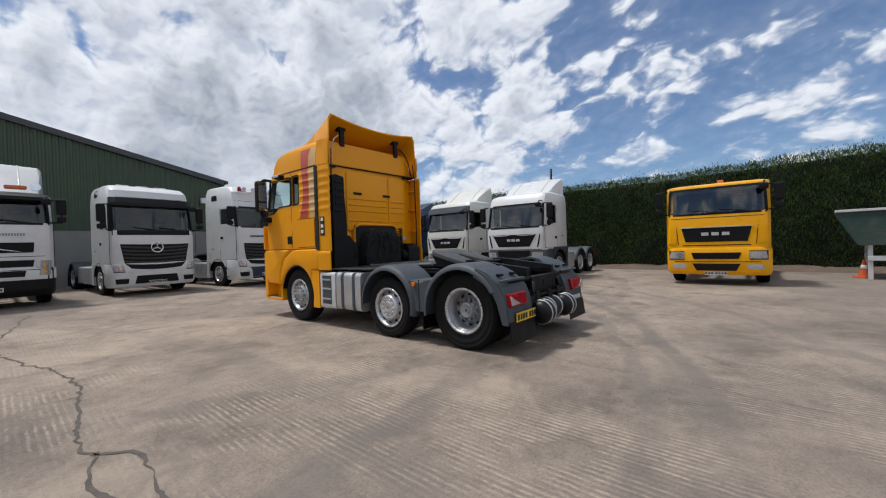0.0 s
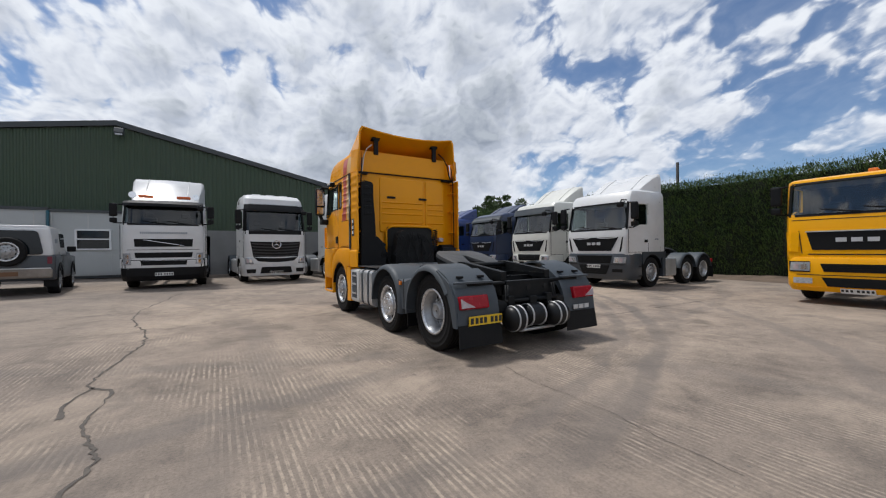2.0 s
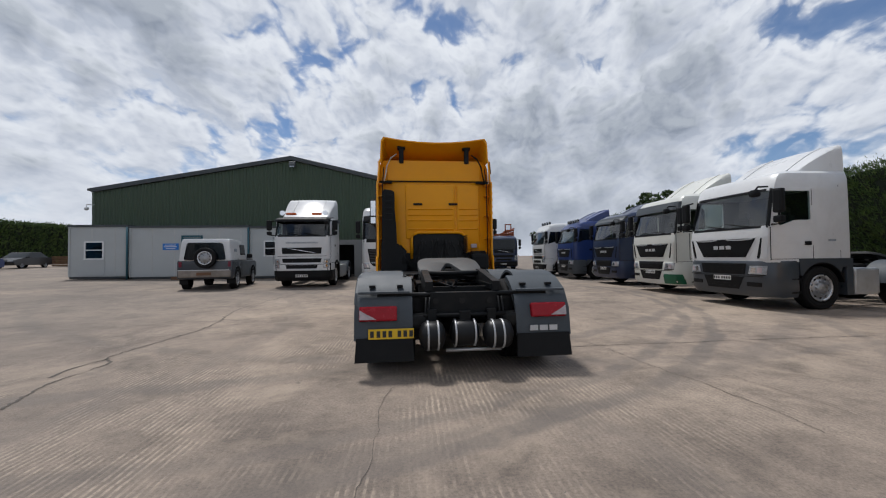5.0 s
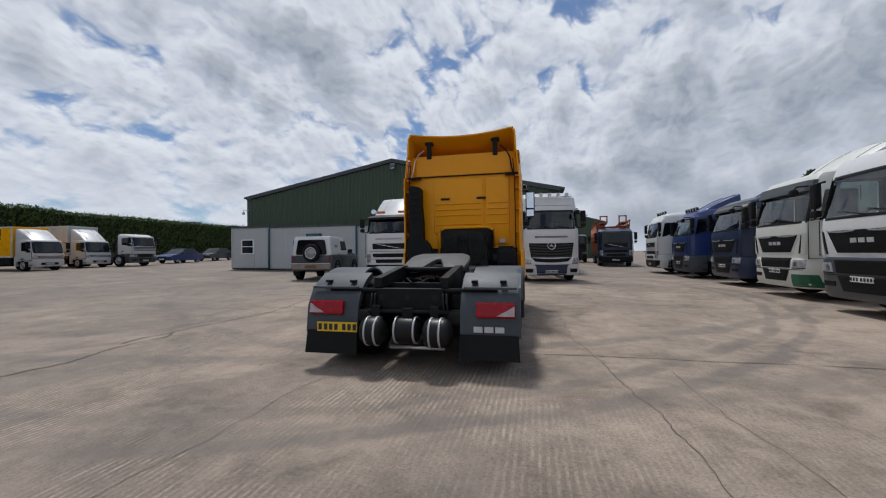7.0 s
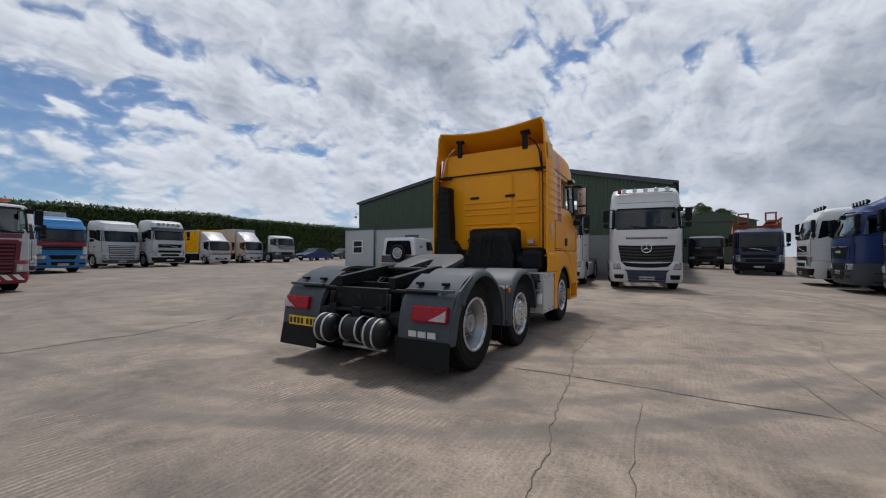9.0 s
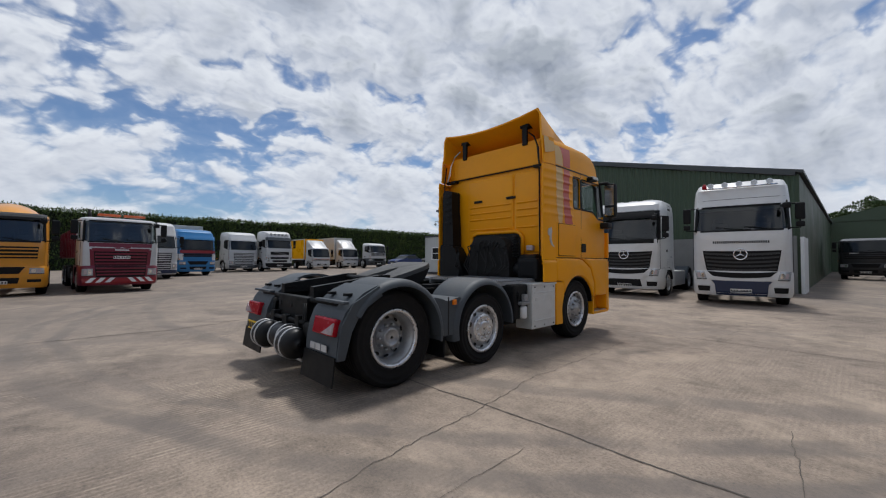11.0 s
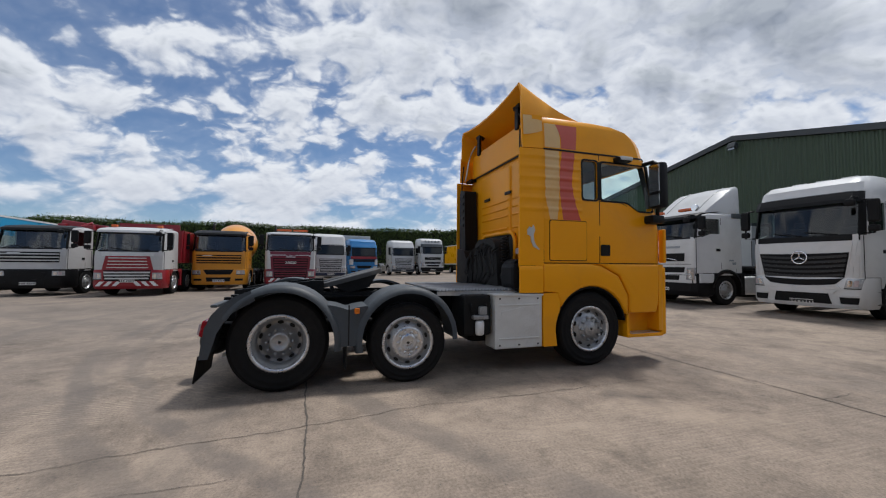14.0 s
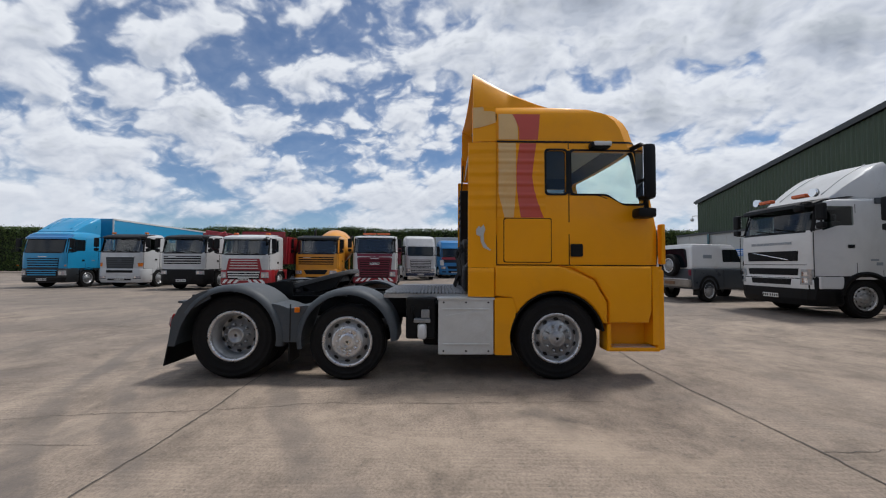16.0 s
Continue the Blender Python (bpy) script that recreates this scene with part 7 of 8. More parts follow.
def front_diagonal(T, sh, bp, s):
    body = M[s["paint"]]
    part("grille", sh.panel(1.47, 1.74, 0.82, 0.84, 0.010, 0.02), M["black"], T, "black mesh grille")
    slats(T, sh, 1.48, 1.73, 0.80, 0.80, 4, M["chassis"], 0.018, 0.4)
    bm = bmesh.new()
    pts = [(-0.58 + 0.29 * k, sh.front(-0.58 + 0.29 * k, 1.50 + 0.052 * k) + 0.03, 1.50 + 0.052 * k) for k in range(5)]
    part("diagonal_bar", tube(bm, pts, 0.016, 6), M["chrome"], T, "chrome diagonal bar")
    for z0, z1, name in ((1.09, 1.27, "upper_slot"), (0.83, 0.99, "lower_slot")):
        w = 0.80 if z0 > 1 else 0.64
        sk = sh if z0 > 1 else bp
        part(name, sk.panel(z0, z1, w, w + 0.03, 0.012, 0.02), M["black"], T, "black air slot")
        part("slot_lip", sk.panel(z0 - 0.035, z0 - 0.008, w + 0.06, w + 0.06, 0.030, 0.02), body, T)
        slats(T, sk, z0 + 0.02, z1 - 0.02, w - 0.02, w, 3, M["chassis"], 0.02, 0.35)
    part("panel_gap", sh.panel(1.36, 1.375, 1.04, 1.04, 0.005, 0.01, nx=16), M["hole"], T)
    if s.get("lower") == "black":
        part("bumper_face", bp.panel(0.745, 1.06, 1.16, 1.16, 0.008, 0.02, nx=18), body, T, "painted bumper face")
        for sd in (1, -1):
            part("bumper_corner", boxes(((sd * 1.155, -0.52, 0.905), (0.19, 0.60, 0.31)), bevel=0.03), body, T)
    for sd in (1, -1):
        w = 0.115
        lamp = part("headlamp", sh.panel(0.85, 1.25, w, w * 0.9, 0.062, 0.02, sd * 1.02, 6, 4, shift=sd * 0.03), M["lamp"], T, "tall clear headlamp")
        for z0, z1 in ((0.90, 1.02), (1.07, 1.18)):
            part("reflector", sh.panel(z0, z1, w * 0.55, w * 0.5, 0.068, 0.01, sd * 1.025, 5, 3), M["chrome"], lamp)
    part("lower_bumper", bp.panel(0.34, 0.735, 1.16, 1.20, 0.02, 0.02, nx=18), M["black"], T, "black lower bumper")
    ax = s.get("axle", -1.4)
    for sd in (1, -1):
        bm = bmesh.new()
        strip(bm, arc(ax, 0.5, 0.70, 172, 8, 16), arc(ax, 0.5, 0.585, 172, 8, 16), "x", *sorted((sd * 1.0, sd * 1.25)))
        part("arch_trim", smooth(bm, 40), M["black"], T, "black wheel arch trim")
        part("sill_cover", boxes(((sd * 1.14, ax + 0.72, 0.52), (0.20, 0.22, 0.36)), bevel=0.02), M["black"], T)
        part("side_badge", boxes(((sd * 1.222, -1.75, 1.40), (0.008, 0.16, 0.08)),), M["grey_ink"], T)
    plate(T, bp, 0.52)


def front_barred(T, sh, bp, s):
    part("grille", sh.panel(1.07, 1.72, 0.86 if s.get("backing") else 0.80, 0.72 if s.get("backing") else 0.84, 0.006, 0.02), M[s.get("backing", "black")], T, "grille opening")
    slats(T, sh, 1.09, 1.60, 0.70 if s.get("backing") else 0.78, 0.62 if s.get("backing") else 0.80, 4, M[s.get("slat", s["paint"])], 0.03, 0.28 if s.get("backing") else 0.55, label="grille slat")
    part("badge_panel", sh.panel(1.62, 1.76, 0.86, 0.90, 0.016, 0.01), M[s.get("slat", s["paint"])], T)
    part("badge_bar", sh.panel(1.665, 1.715, 0.22, 0.22, 0.022, 0.0, 0, 3, 1), M["silver_ink"], T, "silver badge bar")
    slats(T, bp, 0.66, 1.02, 0.72, 0.78, 3, M[s.get("slat", s["paint"])], 0.03, 0.5, label="grille slat")
    part("air_intake", bp.panel(0.62, 1.05, 0.76, 0.80, 0.010, 0.02), M["black"], T, "black lower grille opening")
    lamps(T, bp, 0.68, 0.95, 0.84, 1.16)
    part("lower_bumper", bp.panel(0.36, 0.58, 1.12, 1.16, 0.016, 0.02, nx=18), M[s.get("lip", "grey_paint")], T, "dark lower bumper")
    if s.get("chevrons"):
        for k in range(8):
            x = -0.98 + 0.28 * k
            if abs(x) > 0.35:
                part("chevron", bp.panel(0.42, 0.60, 0.075, 0.075, 0.024, 0.0, x, 2, 1, shift=-math.copysign(0.16, x)), M["reflex"], T, "white safety band")
    plate(T, bp, s.get("plate", 0.47))


def front_slotted(T, sh, bp, s):
    body = M[s["paint"]]
    part("grille", sh.panel(1.34, 1.76, 0.96, 0.98, 0.010, 0.02), M[s.get("grille", "black")], T, "dark slotted grille")
    slats(T, sh, 1.36, 1.74, 0.96, 0.97, 3, M[s.get("slat", s["paint"])], 0.024, 0.38, label="grille slat")
    part("badge_bar", sh.panel(1.70, 1.735, 0.2, 0.2, 0.03, 0.0, 0.5, 2, 1), M["silver_ink"], T, "silver badge bar")
    part("lower_grille", bp.panel(0.80, 1.04, 0.52, 0.66, 0.012, 0.02), M["black"], T, "black lower grille")
    slats(T, bp, 0.82, 1.03, 0.5, 0.62, 3, M["chassis"], 0.02, 0.35)
    lamps(T, bp, 0.80, 1.0, 0.76, 1.14, fog=(0.50, 0.60))
    part("air_intake", bp.panel(0.46, 0.66, 0.50, 0.54, 0.012, 0.02), M["black"], T, "black lower intake")
    plate(T, bp, 0.50)


def front_emblem(T, sh, bp, s):
    part("grille", sh.panel(1.07, 1.72, 0.70, 0.76, 0.012, 0.02), M["grey_plastic"], T, "grey barred grille")
    slats(T, sh, 1.09, 1.70, 0.68, 0.72, 5, M["grille_grey"], 0.026, 0.45, label="dark grille bar")
    part("grille_brow", sh.panel(1.70, 1.76, 0.74, 0.78, 0.02, 0.02), M["alu_paint"], T)
    slats(T, bp, 0.42, 0.52, 0.62, 0.62, 1, M["black"], 0.014, 0.9, "bumper_slot")
    part("emblem", tube(bmesh.new(), [(0, sh.front(0, 1.5), 1.5), (0, sh.front(0, 1.5) + 0.04, 1.5)], 0.11, 18), M["grey_plastic"], T, "plain round emblem")
    part("air_intake", bp.panel(0.84, 0.98, 0.7, 0.7, 0.012, 0.02), M["black"], T)
    lamps(T, bp, 0.52, 0.66, 0.72, 1.10)
    for sd in (1, -1):
        part("indicator", sh.panel(1.18, 1.38, 0.09, 0.12, 0.012, 0.01, sd * 1.05, 3, 2), M["amber"], T, "amber indicator")
    plate(T, bp, 0.50)


def front_light(T, sh, bp, s):
    part("grille", sh.panel(0.86, 1.02, 0.62, 0.66, 0.012, 0.02), M["black"], T, "black grille")
    slats(T, sh, 0.87, 1.01, 0.58, 0.62, 2, M[s["paint"]], 0.024, 0.4)
    lamps(T, sh, 0.84, 1.02, 0.66, 0.92)
    if s.get("flash"):
        part("orange_flash", sh.panel(1.03, 1.09, 0.84, 0.86, 0.010, 0.01, curve=-0.05), M[s["flash"]], T, "orange stripe")
    part("air_intake", bp.panel(0.42, 0.58, 0.5, 0.5, 0.012, 0.02), M["black"], T, "black lower intake")
    plate(T, bp, 0.50)


FRONTS = {"winged": front_winged, "slatted": front_slatted, "diagonal": front_diagonal, "barred": front_barred, "slotted": front_slotted, "emblem": front_emblem, "light": front_light}


def roof_fairing(T, s, z0, height, half, y0, y1, mat):
    """A wind deflector that sweeps up from the cab roof."""
    bm = bmesh.new()
    rows = []
    n = 9
    for k in range(n + 1):
        t = k / n
        y, h = y0 + (y1 - y0) * t, height * (0.06 + 0.94 * (0.6 * t + 0.4 * math.sin(t * math.pi / 2)))
        w = half * (0.86 + 0.14 * t)
        rows.append([bm.verts.new((x, y, z0 + z)) for x, z in ((-w, -0.12), (-w * 0.99, h * 0.70), (-w * 0.97, h * 0.90), (-w * 0.91, h * 0.985), (0, h * 1.02), (w * 0.91, h * 0.985), (w * 0.97, h * 0.90), (w * 0.99, h * 0.70), (w, -0.12))])
    for a, b in zip(rows, rows[1:]):
        for k in range(8):
            bm.faces.new((a[k], a[k + 1], b[k + 1], b[k]))
    bm.faces.new(rows[0])
    bm.faces.new(rows[-1][::-1])
    bmesh.ops.recalc_face_normals(bm, faces=bm.faces)
    top = part("roof_deflector", smooth(bm, 40), M[mat], T, "sloping roof air deflector")
    for u in (-0.55, 0.55):
        rib = []
        for k in range(1, n + 1):
            t = k / n
            rib.append((u * half, y0 + (y1 - y0) * t, z0 + height * (0.06 + 0.94 * (0.6 * t + 0.4 * math.sin(t * math.pi / 2))) * 1.005))
        part("press_rib", tube(bmesh.new(), rib, 0.022, 6), M[mat], top)


def lamp_bar(T, z, y, half, n=4, beacons=True):
    bm = bmesh.new()
    tube(bm, [(-half, y, z), (half, y, z)], 0.025, 8)
    bar = part("lamp_bar", bm, M["chrome"], T, "chrome lamp bar on the roof")
    for k in range(n):
        x = -half * 0.8 + 1.6 * half * k / (n - 1)
        lamp = part("spot_lamp", tube(bmesh.new(), [(x, y - 0.05, z + 0.09), (x, y + 0.03, z + 0.09), (x, y + 0.06, z + 0.09)], [0.05, 0.09, 0.085], 14), M["chrome"] if beacons else M["black"], bar, "round spot lamp")
        part("lens", tube(bmesh.new(), [(x, y + 0.055, z + 0.09), (x, y + 0.066, z + 0.09)], 0.075, 14), M["lamp"], lamp)
    if beacons:
        for x in (half * 0.98,):
            part("beacon", tube(bmesh.new(), [(x, y, z), (x, y, z + 0.14), (x, y, z + 0.17)], [0.07, 0.06, 0.03], 12), M["red_lens"], bar, "red beacon")


def beacon_bar(T, z, y, xs, w, mat="beacon"):
    for x in xs:
        part("beacon", boxes(((x, y, z + 0.06), (w, 0.16, 0.10)), bevel=0.03), M[mat], T, "orange beacon")


def tractor_rear(T, axle_y, layout, back, guard="grey_plastic"):
    """Bare chassis with wheels, guards, coupling and tanks behind the cab."""
    end = axle_y + layout[-1][0] - 0.75
    rails(T, end, axle_y + 1.0)
    axle(T, axle_y, "single")
    for dy, kind in layout:
        axle(T, axle_y + dy, kind, 0.505 if kind == "twin" else 0.48)
        for s in (1, -1):
            mudguard(T, s, axle_y + dy, 0.60, 0.72, 1.22, 8, 172, M[guard], "arched mudguard")
    fifth_wheel(T, axle_y + layout[-1][0] + 0.65, 1.20)
    for s in (1, -1):
        bm = bmesh.new()
        y0, y1 = axle_y - 0.85, axle_y + layout[0][0] + 0.75
        box(bm, (s * 0.96, (y0 + y1) / 2, 0.64), (0.5, abs(y1 - y0), 0.62), 0.06)
        part("fuel_tank", bm, M["alu"], T, "aluminium tank")
        part("tail_lamp", boxes(((s * 1.0, end - 0.03, 0.8), (0.36, 0.06, 0.14)), bevel=0.01), M["red_lens"], T, "red tail lamp")
        part("mud_flap", boxes(((s * 0.95, end + 0.02, 0.42), (0.56, 0.02, 0.5))), M["black"], T)
    part("rear_wall_gear", boxes(((0, back - 0.14, 1.35), (0.9, 0.22, 0.5)), bevel=0.05), M["black"], T, "black intake and hoses behind the cab")


def rigid_rear(T, axle_y, layout, length, wr=0.505, half=1.05):
    rails(T, -length + 0.1, axle_y + 0.5)
    axle(T, axle_y, "single", wr, min(0.292, wr * 0.58), half)
    for dy, kind in layout:
        axle(T, axle_y + dy, kind, wr, min(0.292, wr * 0.58), half)
    for s in (1, -1):
        part("fuel_tank", boxes(((s * (half - 0.1), axle_y - 1.6 if layout[0][0] < -2.6 else axle_y - 3.2, 0.7), (0.5, 0.9, 0.5)), bevel=0.06), M["chassis"], T)


def box_body(T, y0, y1, z0, z1, half, mat, label, ribs=True):
    bm = bmesh.new()
    box(bm, (0, (y0 + y1) / 2, (z0 + z1) / 2), (2 * half, y0 - y1, z1 - z0), 0.03)
    b = part("box_body", bm, M[mat], T, label)
    for s in (1, -1):
        part("top_rail", boxes(((s * half, (y0 + y1) / 2, z1 - 0.05), (0.05, y0 - y1, 0.10))), M["alu_paint"], b)
        part("base_rail", boxes(((s * half, (y0 + y1) / 2, z0 + 0.06), (0.05, y0 - y1, 0.12))), M["alu_paint"], b)
        for x in (s * (half - 0.03),):
            part("corner_post", boxes(((x, y0 + 0.01, (z0 + z1) / 2), (0.07, 0.05, z1 - z0))), M["alu_paint"], b)
    return b


def mixer_body(T, y0):
    bm = bmesh.new()
    lathe(bm, [(0.35, 0.0), (0.85, 0.35), (1.12, 1.2), (1.15, 2.2), (0.85, 3.3), (0.48, 4.2), (0.5, 4.3)], 28, axis="y")
    bmesh.ops.scale(bm, vec=(1, -1, 1), verts=bm.verts)
    bmesh.ops.rotate(bm, cent=(0, 0, 0), matrix=Matrix.Rotation(radians(-13), 3, "X"), verts=bm.verts)
    bmesh.ops.translate(bm, vec=(0, y0, 2.05), verts=bm.verts)
    bmesh.ops.recalc_face_normals(bm, faces=bm.faces)
    part("drum", bm, M["mixer_orange"], T, "orange concrete mixer drum")
    bm = bmesh.new()
    prism(bm, [(-0.65, 3.4), (0.65, 3.4), (0.38, 2.95), (-0.38, 2.95)], "y", y0 - 4.5, y0 - 4.0)
    part("feed_hopper", bm, M["grey_plastic"], T, "grey feed hopper")
    part("hopper_rim", boxes(((0, y0 - 4.25, 3.42), (1.4, 0.6, 0.06)), bevel=0.01), M["black"], T)
    bm = bmesh.new()
    for s in (1, -1):
        box(bm, (s * 0.5, y0 - 3.9, 1.7), (0.1, 0.2, 1.6))
        box(bm, (s * 0.45, y0 - 0.1, 1.5), (0.1, 0.3, 1.1))
    part("drum_stand", bm, M["mixer_orange"], T)
    part("exhaust_stack", tube(bmesh.new(), [(0.75, y0 + 0.15, 1.0), (0.75, y0 + 0.15, 3.35), (0.75, y0 + 0.02, 3.52)], 0.07, 10), M["black"], T, "black upright exhaust")


def tipper_body(T, y0, y1, mat, z1=2.75):
    b = bmesh.new()
    prism(b, [(-1.2, 1.35), (-1.25, z1), (1.25, z1), (1.2, 1.35)], "y", y1, y0)
    body = part("tipper_body", b, M[mat], T, "ribbed steel tipper body")
    y = y0 - 0.2
    while y > y1:
        for s in (1, -1):
            part("rib", boxes(((s * 1.255, y, (1.35 + z1) / 2), (0.07, 0.09, z1 - 1.4))), M[mat], body)
        y -= 0.75
    part("headboard", boxes(((0, y0 + 0.03, z1 + 0.1), (2.3, 0.06, 0.3))), M[mat], body)


def crane(T, y0):
    bm = bmesh.new()
    box(bm, (0, y0, 1.9), (0.5, 0.5, 1.5), 0.05)
    box(bm, (0.2, y0, 2.85), (0.34, 0.4, 0.5), 0.04)
    box(bm, (-0.55, y0 - 0.05, 3.02), (1.7, 0.26, 0.28), 0.04, Matrix.Rotation(radians(-8), 4, "Y"))
    box(bm, (-0.35, y0 + 0.3, 2.86), (1.5, 0.2, 0.22), 0.04, Matrix.Rotation(radians(6), 4, "Y"))
    tube(bm, [(0.3, y0 + 0.2, 2.6), (-0.9, y0 + 0.1, 3.15)], 0.06, 8)
    part("crane_arm", bm, M["red"], T, "folded red loader crane")


def parked_truck(x, y, heading, label, style, **s):
    name, cat = s.get("name", "truck"), s.get("category", "truck")
    T = thing(name, pose(x, y, ground_z(x, y), 0, 0, heading), label, cat, s.get("group", ""))
    sh, bp = truck_cab(T, s)
    FRONTS[style](T, sh, bp, s)
    ax = s.get("axle", -1.4)
    if s.get("rear", "tractor") == "tractor":
        tractor_rear(T, ax, s.get("layout", ((-2.6, "single"), (-3.95, "twin"))), s.get("back", -2.2))
    elif s["rear"] != "none":
        rigid_rear(T, ax, s.get("layout", ((-1.8, "single"), (-4.6, "twin"), (-5.95, "twin"))), s.get("length", 9.0), s.get("wr", 0.505), s.get("half", 1.05))
    if s.get("fairing"):
        roof_fairing(T, s, s["roof"] - 0.05, *s["fairing"], s.get("fair_mat", s["paint"]))
    return T, sh, bp


ROW_W, ROW_M, ROW_C = "trucks before the warehouse", "tractor units along the hedge", "lorries on the far side"
NEAR, FAR, RIGID = ((-2.6, "single"), (-3.95, "twin")), ((-3.7, "twin"),), ((-1.8, "single"), (-4.6, "twin"), (-5.95, "twin"))

# the row before the warehouse
T, sh, bp = parked_truck(-11.54, 9.3, -128.4, "white tractor unit with orange roof beacons and a dark sun visor", "diagonal", open=True, glass="dark_glass", name="tractor_unit", paint="white", roof=3.14, ws0=2.22, ws1=2.93, lower="black", visor="black", visor_out=0.19, back=-2.15, layout=FAR, fairing=(1.0, 1.17, -0.75, -2.1), fair_mat="worn_white", group=ROW_W)
beacon_bar(T, 3.18, -0.42, (-0.55, 0.55), 0.42)
for x in (-0.92, 0.92):
    part("spot_lamp", tube(bmesh.new(), [(x, -0.48, 3.28), (x, -0.38, 3.28)], 0.11, 16), M["chrome"], T, "round roof spot lamp")
lettering(T, sh, 1.95, 0.68, 0.07, 26)
part("side_vent", boxes(((-1.23, -1.95, 3.02), (0.05, 0.55, 0.16)), ((1.23, -1.95, 3.02), (0.05, 0.55, 0.16)), bevel=0.02), M["grey_plastic"], T)
T, sh, bp = parked_truck(-9.82, 12.66, -124, "white tractor unit with a slatted black grille and dark visor", "slatted", open=True, glass="dark_glass", screen_foot=0.11, screen_side=0.05, name="tractor_unit", paint="white", roof=3.70, ws0=2.10, ws1=3.00, visor="black", back=-2.25, layout=FAR, round=0.5, group=ROW_W)
for x in (-0.55, 0.0, 0.55):
    part("roof_hatch_rail", boxes(((x, -1.25, 3.73), (0.34, 0.12, 0.07)), bevel=0.02), M["alu_paint"], T)
T, sh, bp = parked_truck(-7.36, 15.31, -119, "white high-roof tractor unit with roof lamps and blue bumper centre", "slatted", open=True, glass="dark_glass", screen_side=0.04, name="tractor_unit", paint="white", intake="navy", roof=3.98, ws0=2.30, ws1=3.10, back=-2.25, layout=NEAR, round=0.62, group=ROW_W)
lamp_bar(T, 3.72, -0.30, 0.92, 5)
lettering(T, sh, 1.96, 0.70, 0.075, 26, "grille_grey")
part("bumper_centre", bp.panel(0.31, 0.665, 0.62, 0.66, 0.032, 0.02), M["navy"], T, "dark blue bumper centre")

# the row along the hedge
parked_truck(2.42, 14.4, 143, "white tractor unit with a dark grey lower cab and bumper", "winged", open=True, name="tractor_unit", paint="white", lower="grey_paint", floor=1.16, bumper_top=1.14, roof=3.26, round=0.20, rf=0.18, ws0=1.92, ws1=2.80, fairing=(0.70, 1.10, -1.12, -2.2), layout=((-2.3, "single"), (-3.48, "twin")), group=ROW_M)
T, sh, bp = parked_truck(-0.19, 17.13, 141.6, "cream white tractor unit with a grey visor and green bumper corner", "winged", open=True, name="tractor_unit", paint="cream", roof=3.32, round=0.20, rf=0.18, ws0=1.98, ws1=2.84, visor="grey_plastic", fairing=(0.78, 1.10, -1.12, -2.2), layout=NEAR, group=ROW_M)
for sd in (-1,):
    part("corner_panel", bp.panel(0.34, 0.66, 0.27, 0.25, 0.034, 0.02, sd * 0.98, 8, 2), M["green"], T, "green replacement bumper corner")
parked_truck(-3.07, 19.83, 142, "dark blue tractor unit with a pale visor", "winged", open=True, name="tractor_unit", paint="navy", roof=3.20, ws0=2.0, ws1=2.78, visor="grey_plastic", fairing=(0.55, 1.08, -1.2, -2.2), layout=NEAR, group=ROW_M)
T, sh, bp = parked_truck(-6.55, 22.5, 141, "bright blue tractor unit with a high deflector and grey bumper", "winged", open=True, name="tractor_unit", paint="blue", lower="grey_plastic", roof=3.20, ws0=2.0, ws1=2.78, fairing=(0.70, 1.10, -0.9, -2.2), layout=NEAR, group=ROW_M)
lamp_bar(T, 3.17, -0.62, 0.8, 5, False)
T, sh, bp = parked_truck(-9.55, 24.45, 141, "white tractor unit with silver-grey lower panels", "diagonal", name="tractor_unit", paint="white", lower="alu_paint", roof=3.35, ws0=2.0, ws1=2.85, layout=NEAR, group=ROW_M)
lamp_bar(T, 3.32, -0.66, 0.85, 4, False)
T, sh, bp = parked_truck(7.62, 11.15, 143, "bright yellow two-axle lorry cab with large black mirrors", "winged", open=True, older=True, paint="bright_yellow", roof=2.96, ws0=2.02, ws1=2.78, back=-1.75, plate=0.34, layout=FAR, round=0.14, rake=0.10, rf=0.15)
beacon_bar(T, 2.95, -0.9, (-0.1,), 0.16, "amber")

# beyond the gap: the car transporter and a dark lorry
T, sh, bp = parked_truck(-15.2, 28.2, -133, "navy blue car transporter cab with rusty orange loading frames", "diagonal", name="car_transporter", paint="navy", roof=2.95, ws0=1.72, ws1=2.62, back=-1.9, rear="rigid", layout=((-4.3, "twin"), (-5.65, "twin")), length=10.0)
frame_bm = bmesh.new()
for sd in (1, -1):
    for yy in (-2.3, -4.6, -7.0, -9.4):
        box(frame_bm, (sd * 1.15, yy, 2.1), (0.12, 0.14, 2.4))
    box(frame_bm, (sd * 1.15, -5.8, 3.25), (0.14, 7.4, 0.16))
    box(frame_bm, (sd * 0.75, -2.0, 3.42), (0.5, 2.0, 0.12))
    box(frame_bm, (sd * 0.95, -1.7, 3.72), (0.09, 0.09, 0.55))
    box(frame_bm, (sd * 0.45, -1.7, 3.72), (0.09, 0.09, 0.55))
    box(frame_bm, (sd * 0.70, -1.7, 3.98), (0.6, 0.09, 0.09))
    tube(frame_bm, [(sd * 1.15, -3.0, 1.2), (sd * 1.15, -6.0, 3.1)], 0.06, 8)
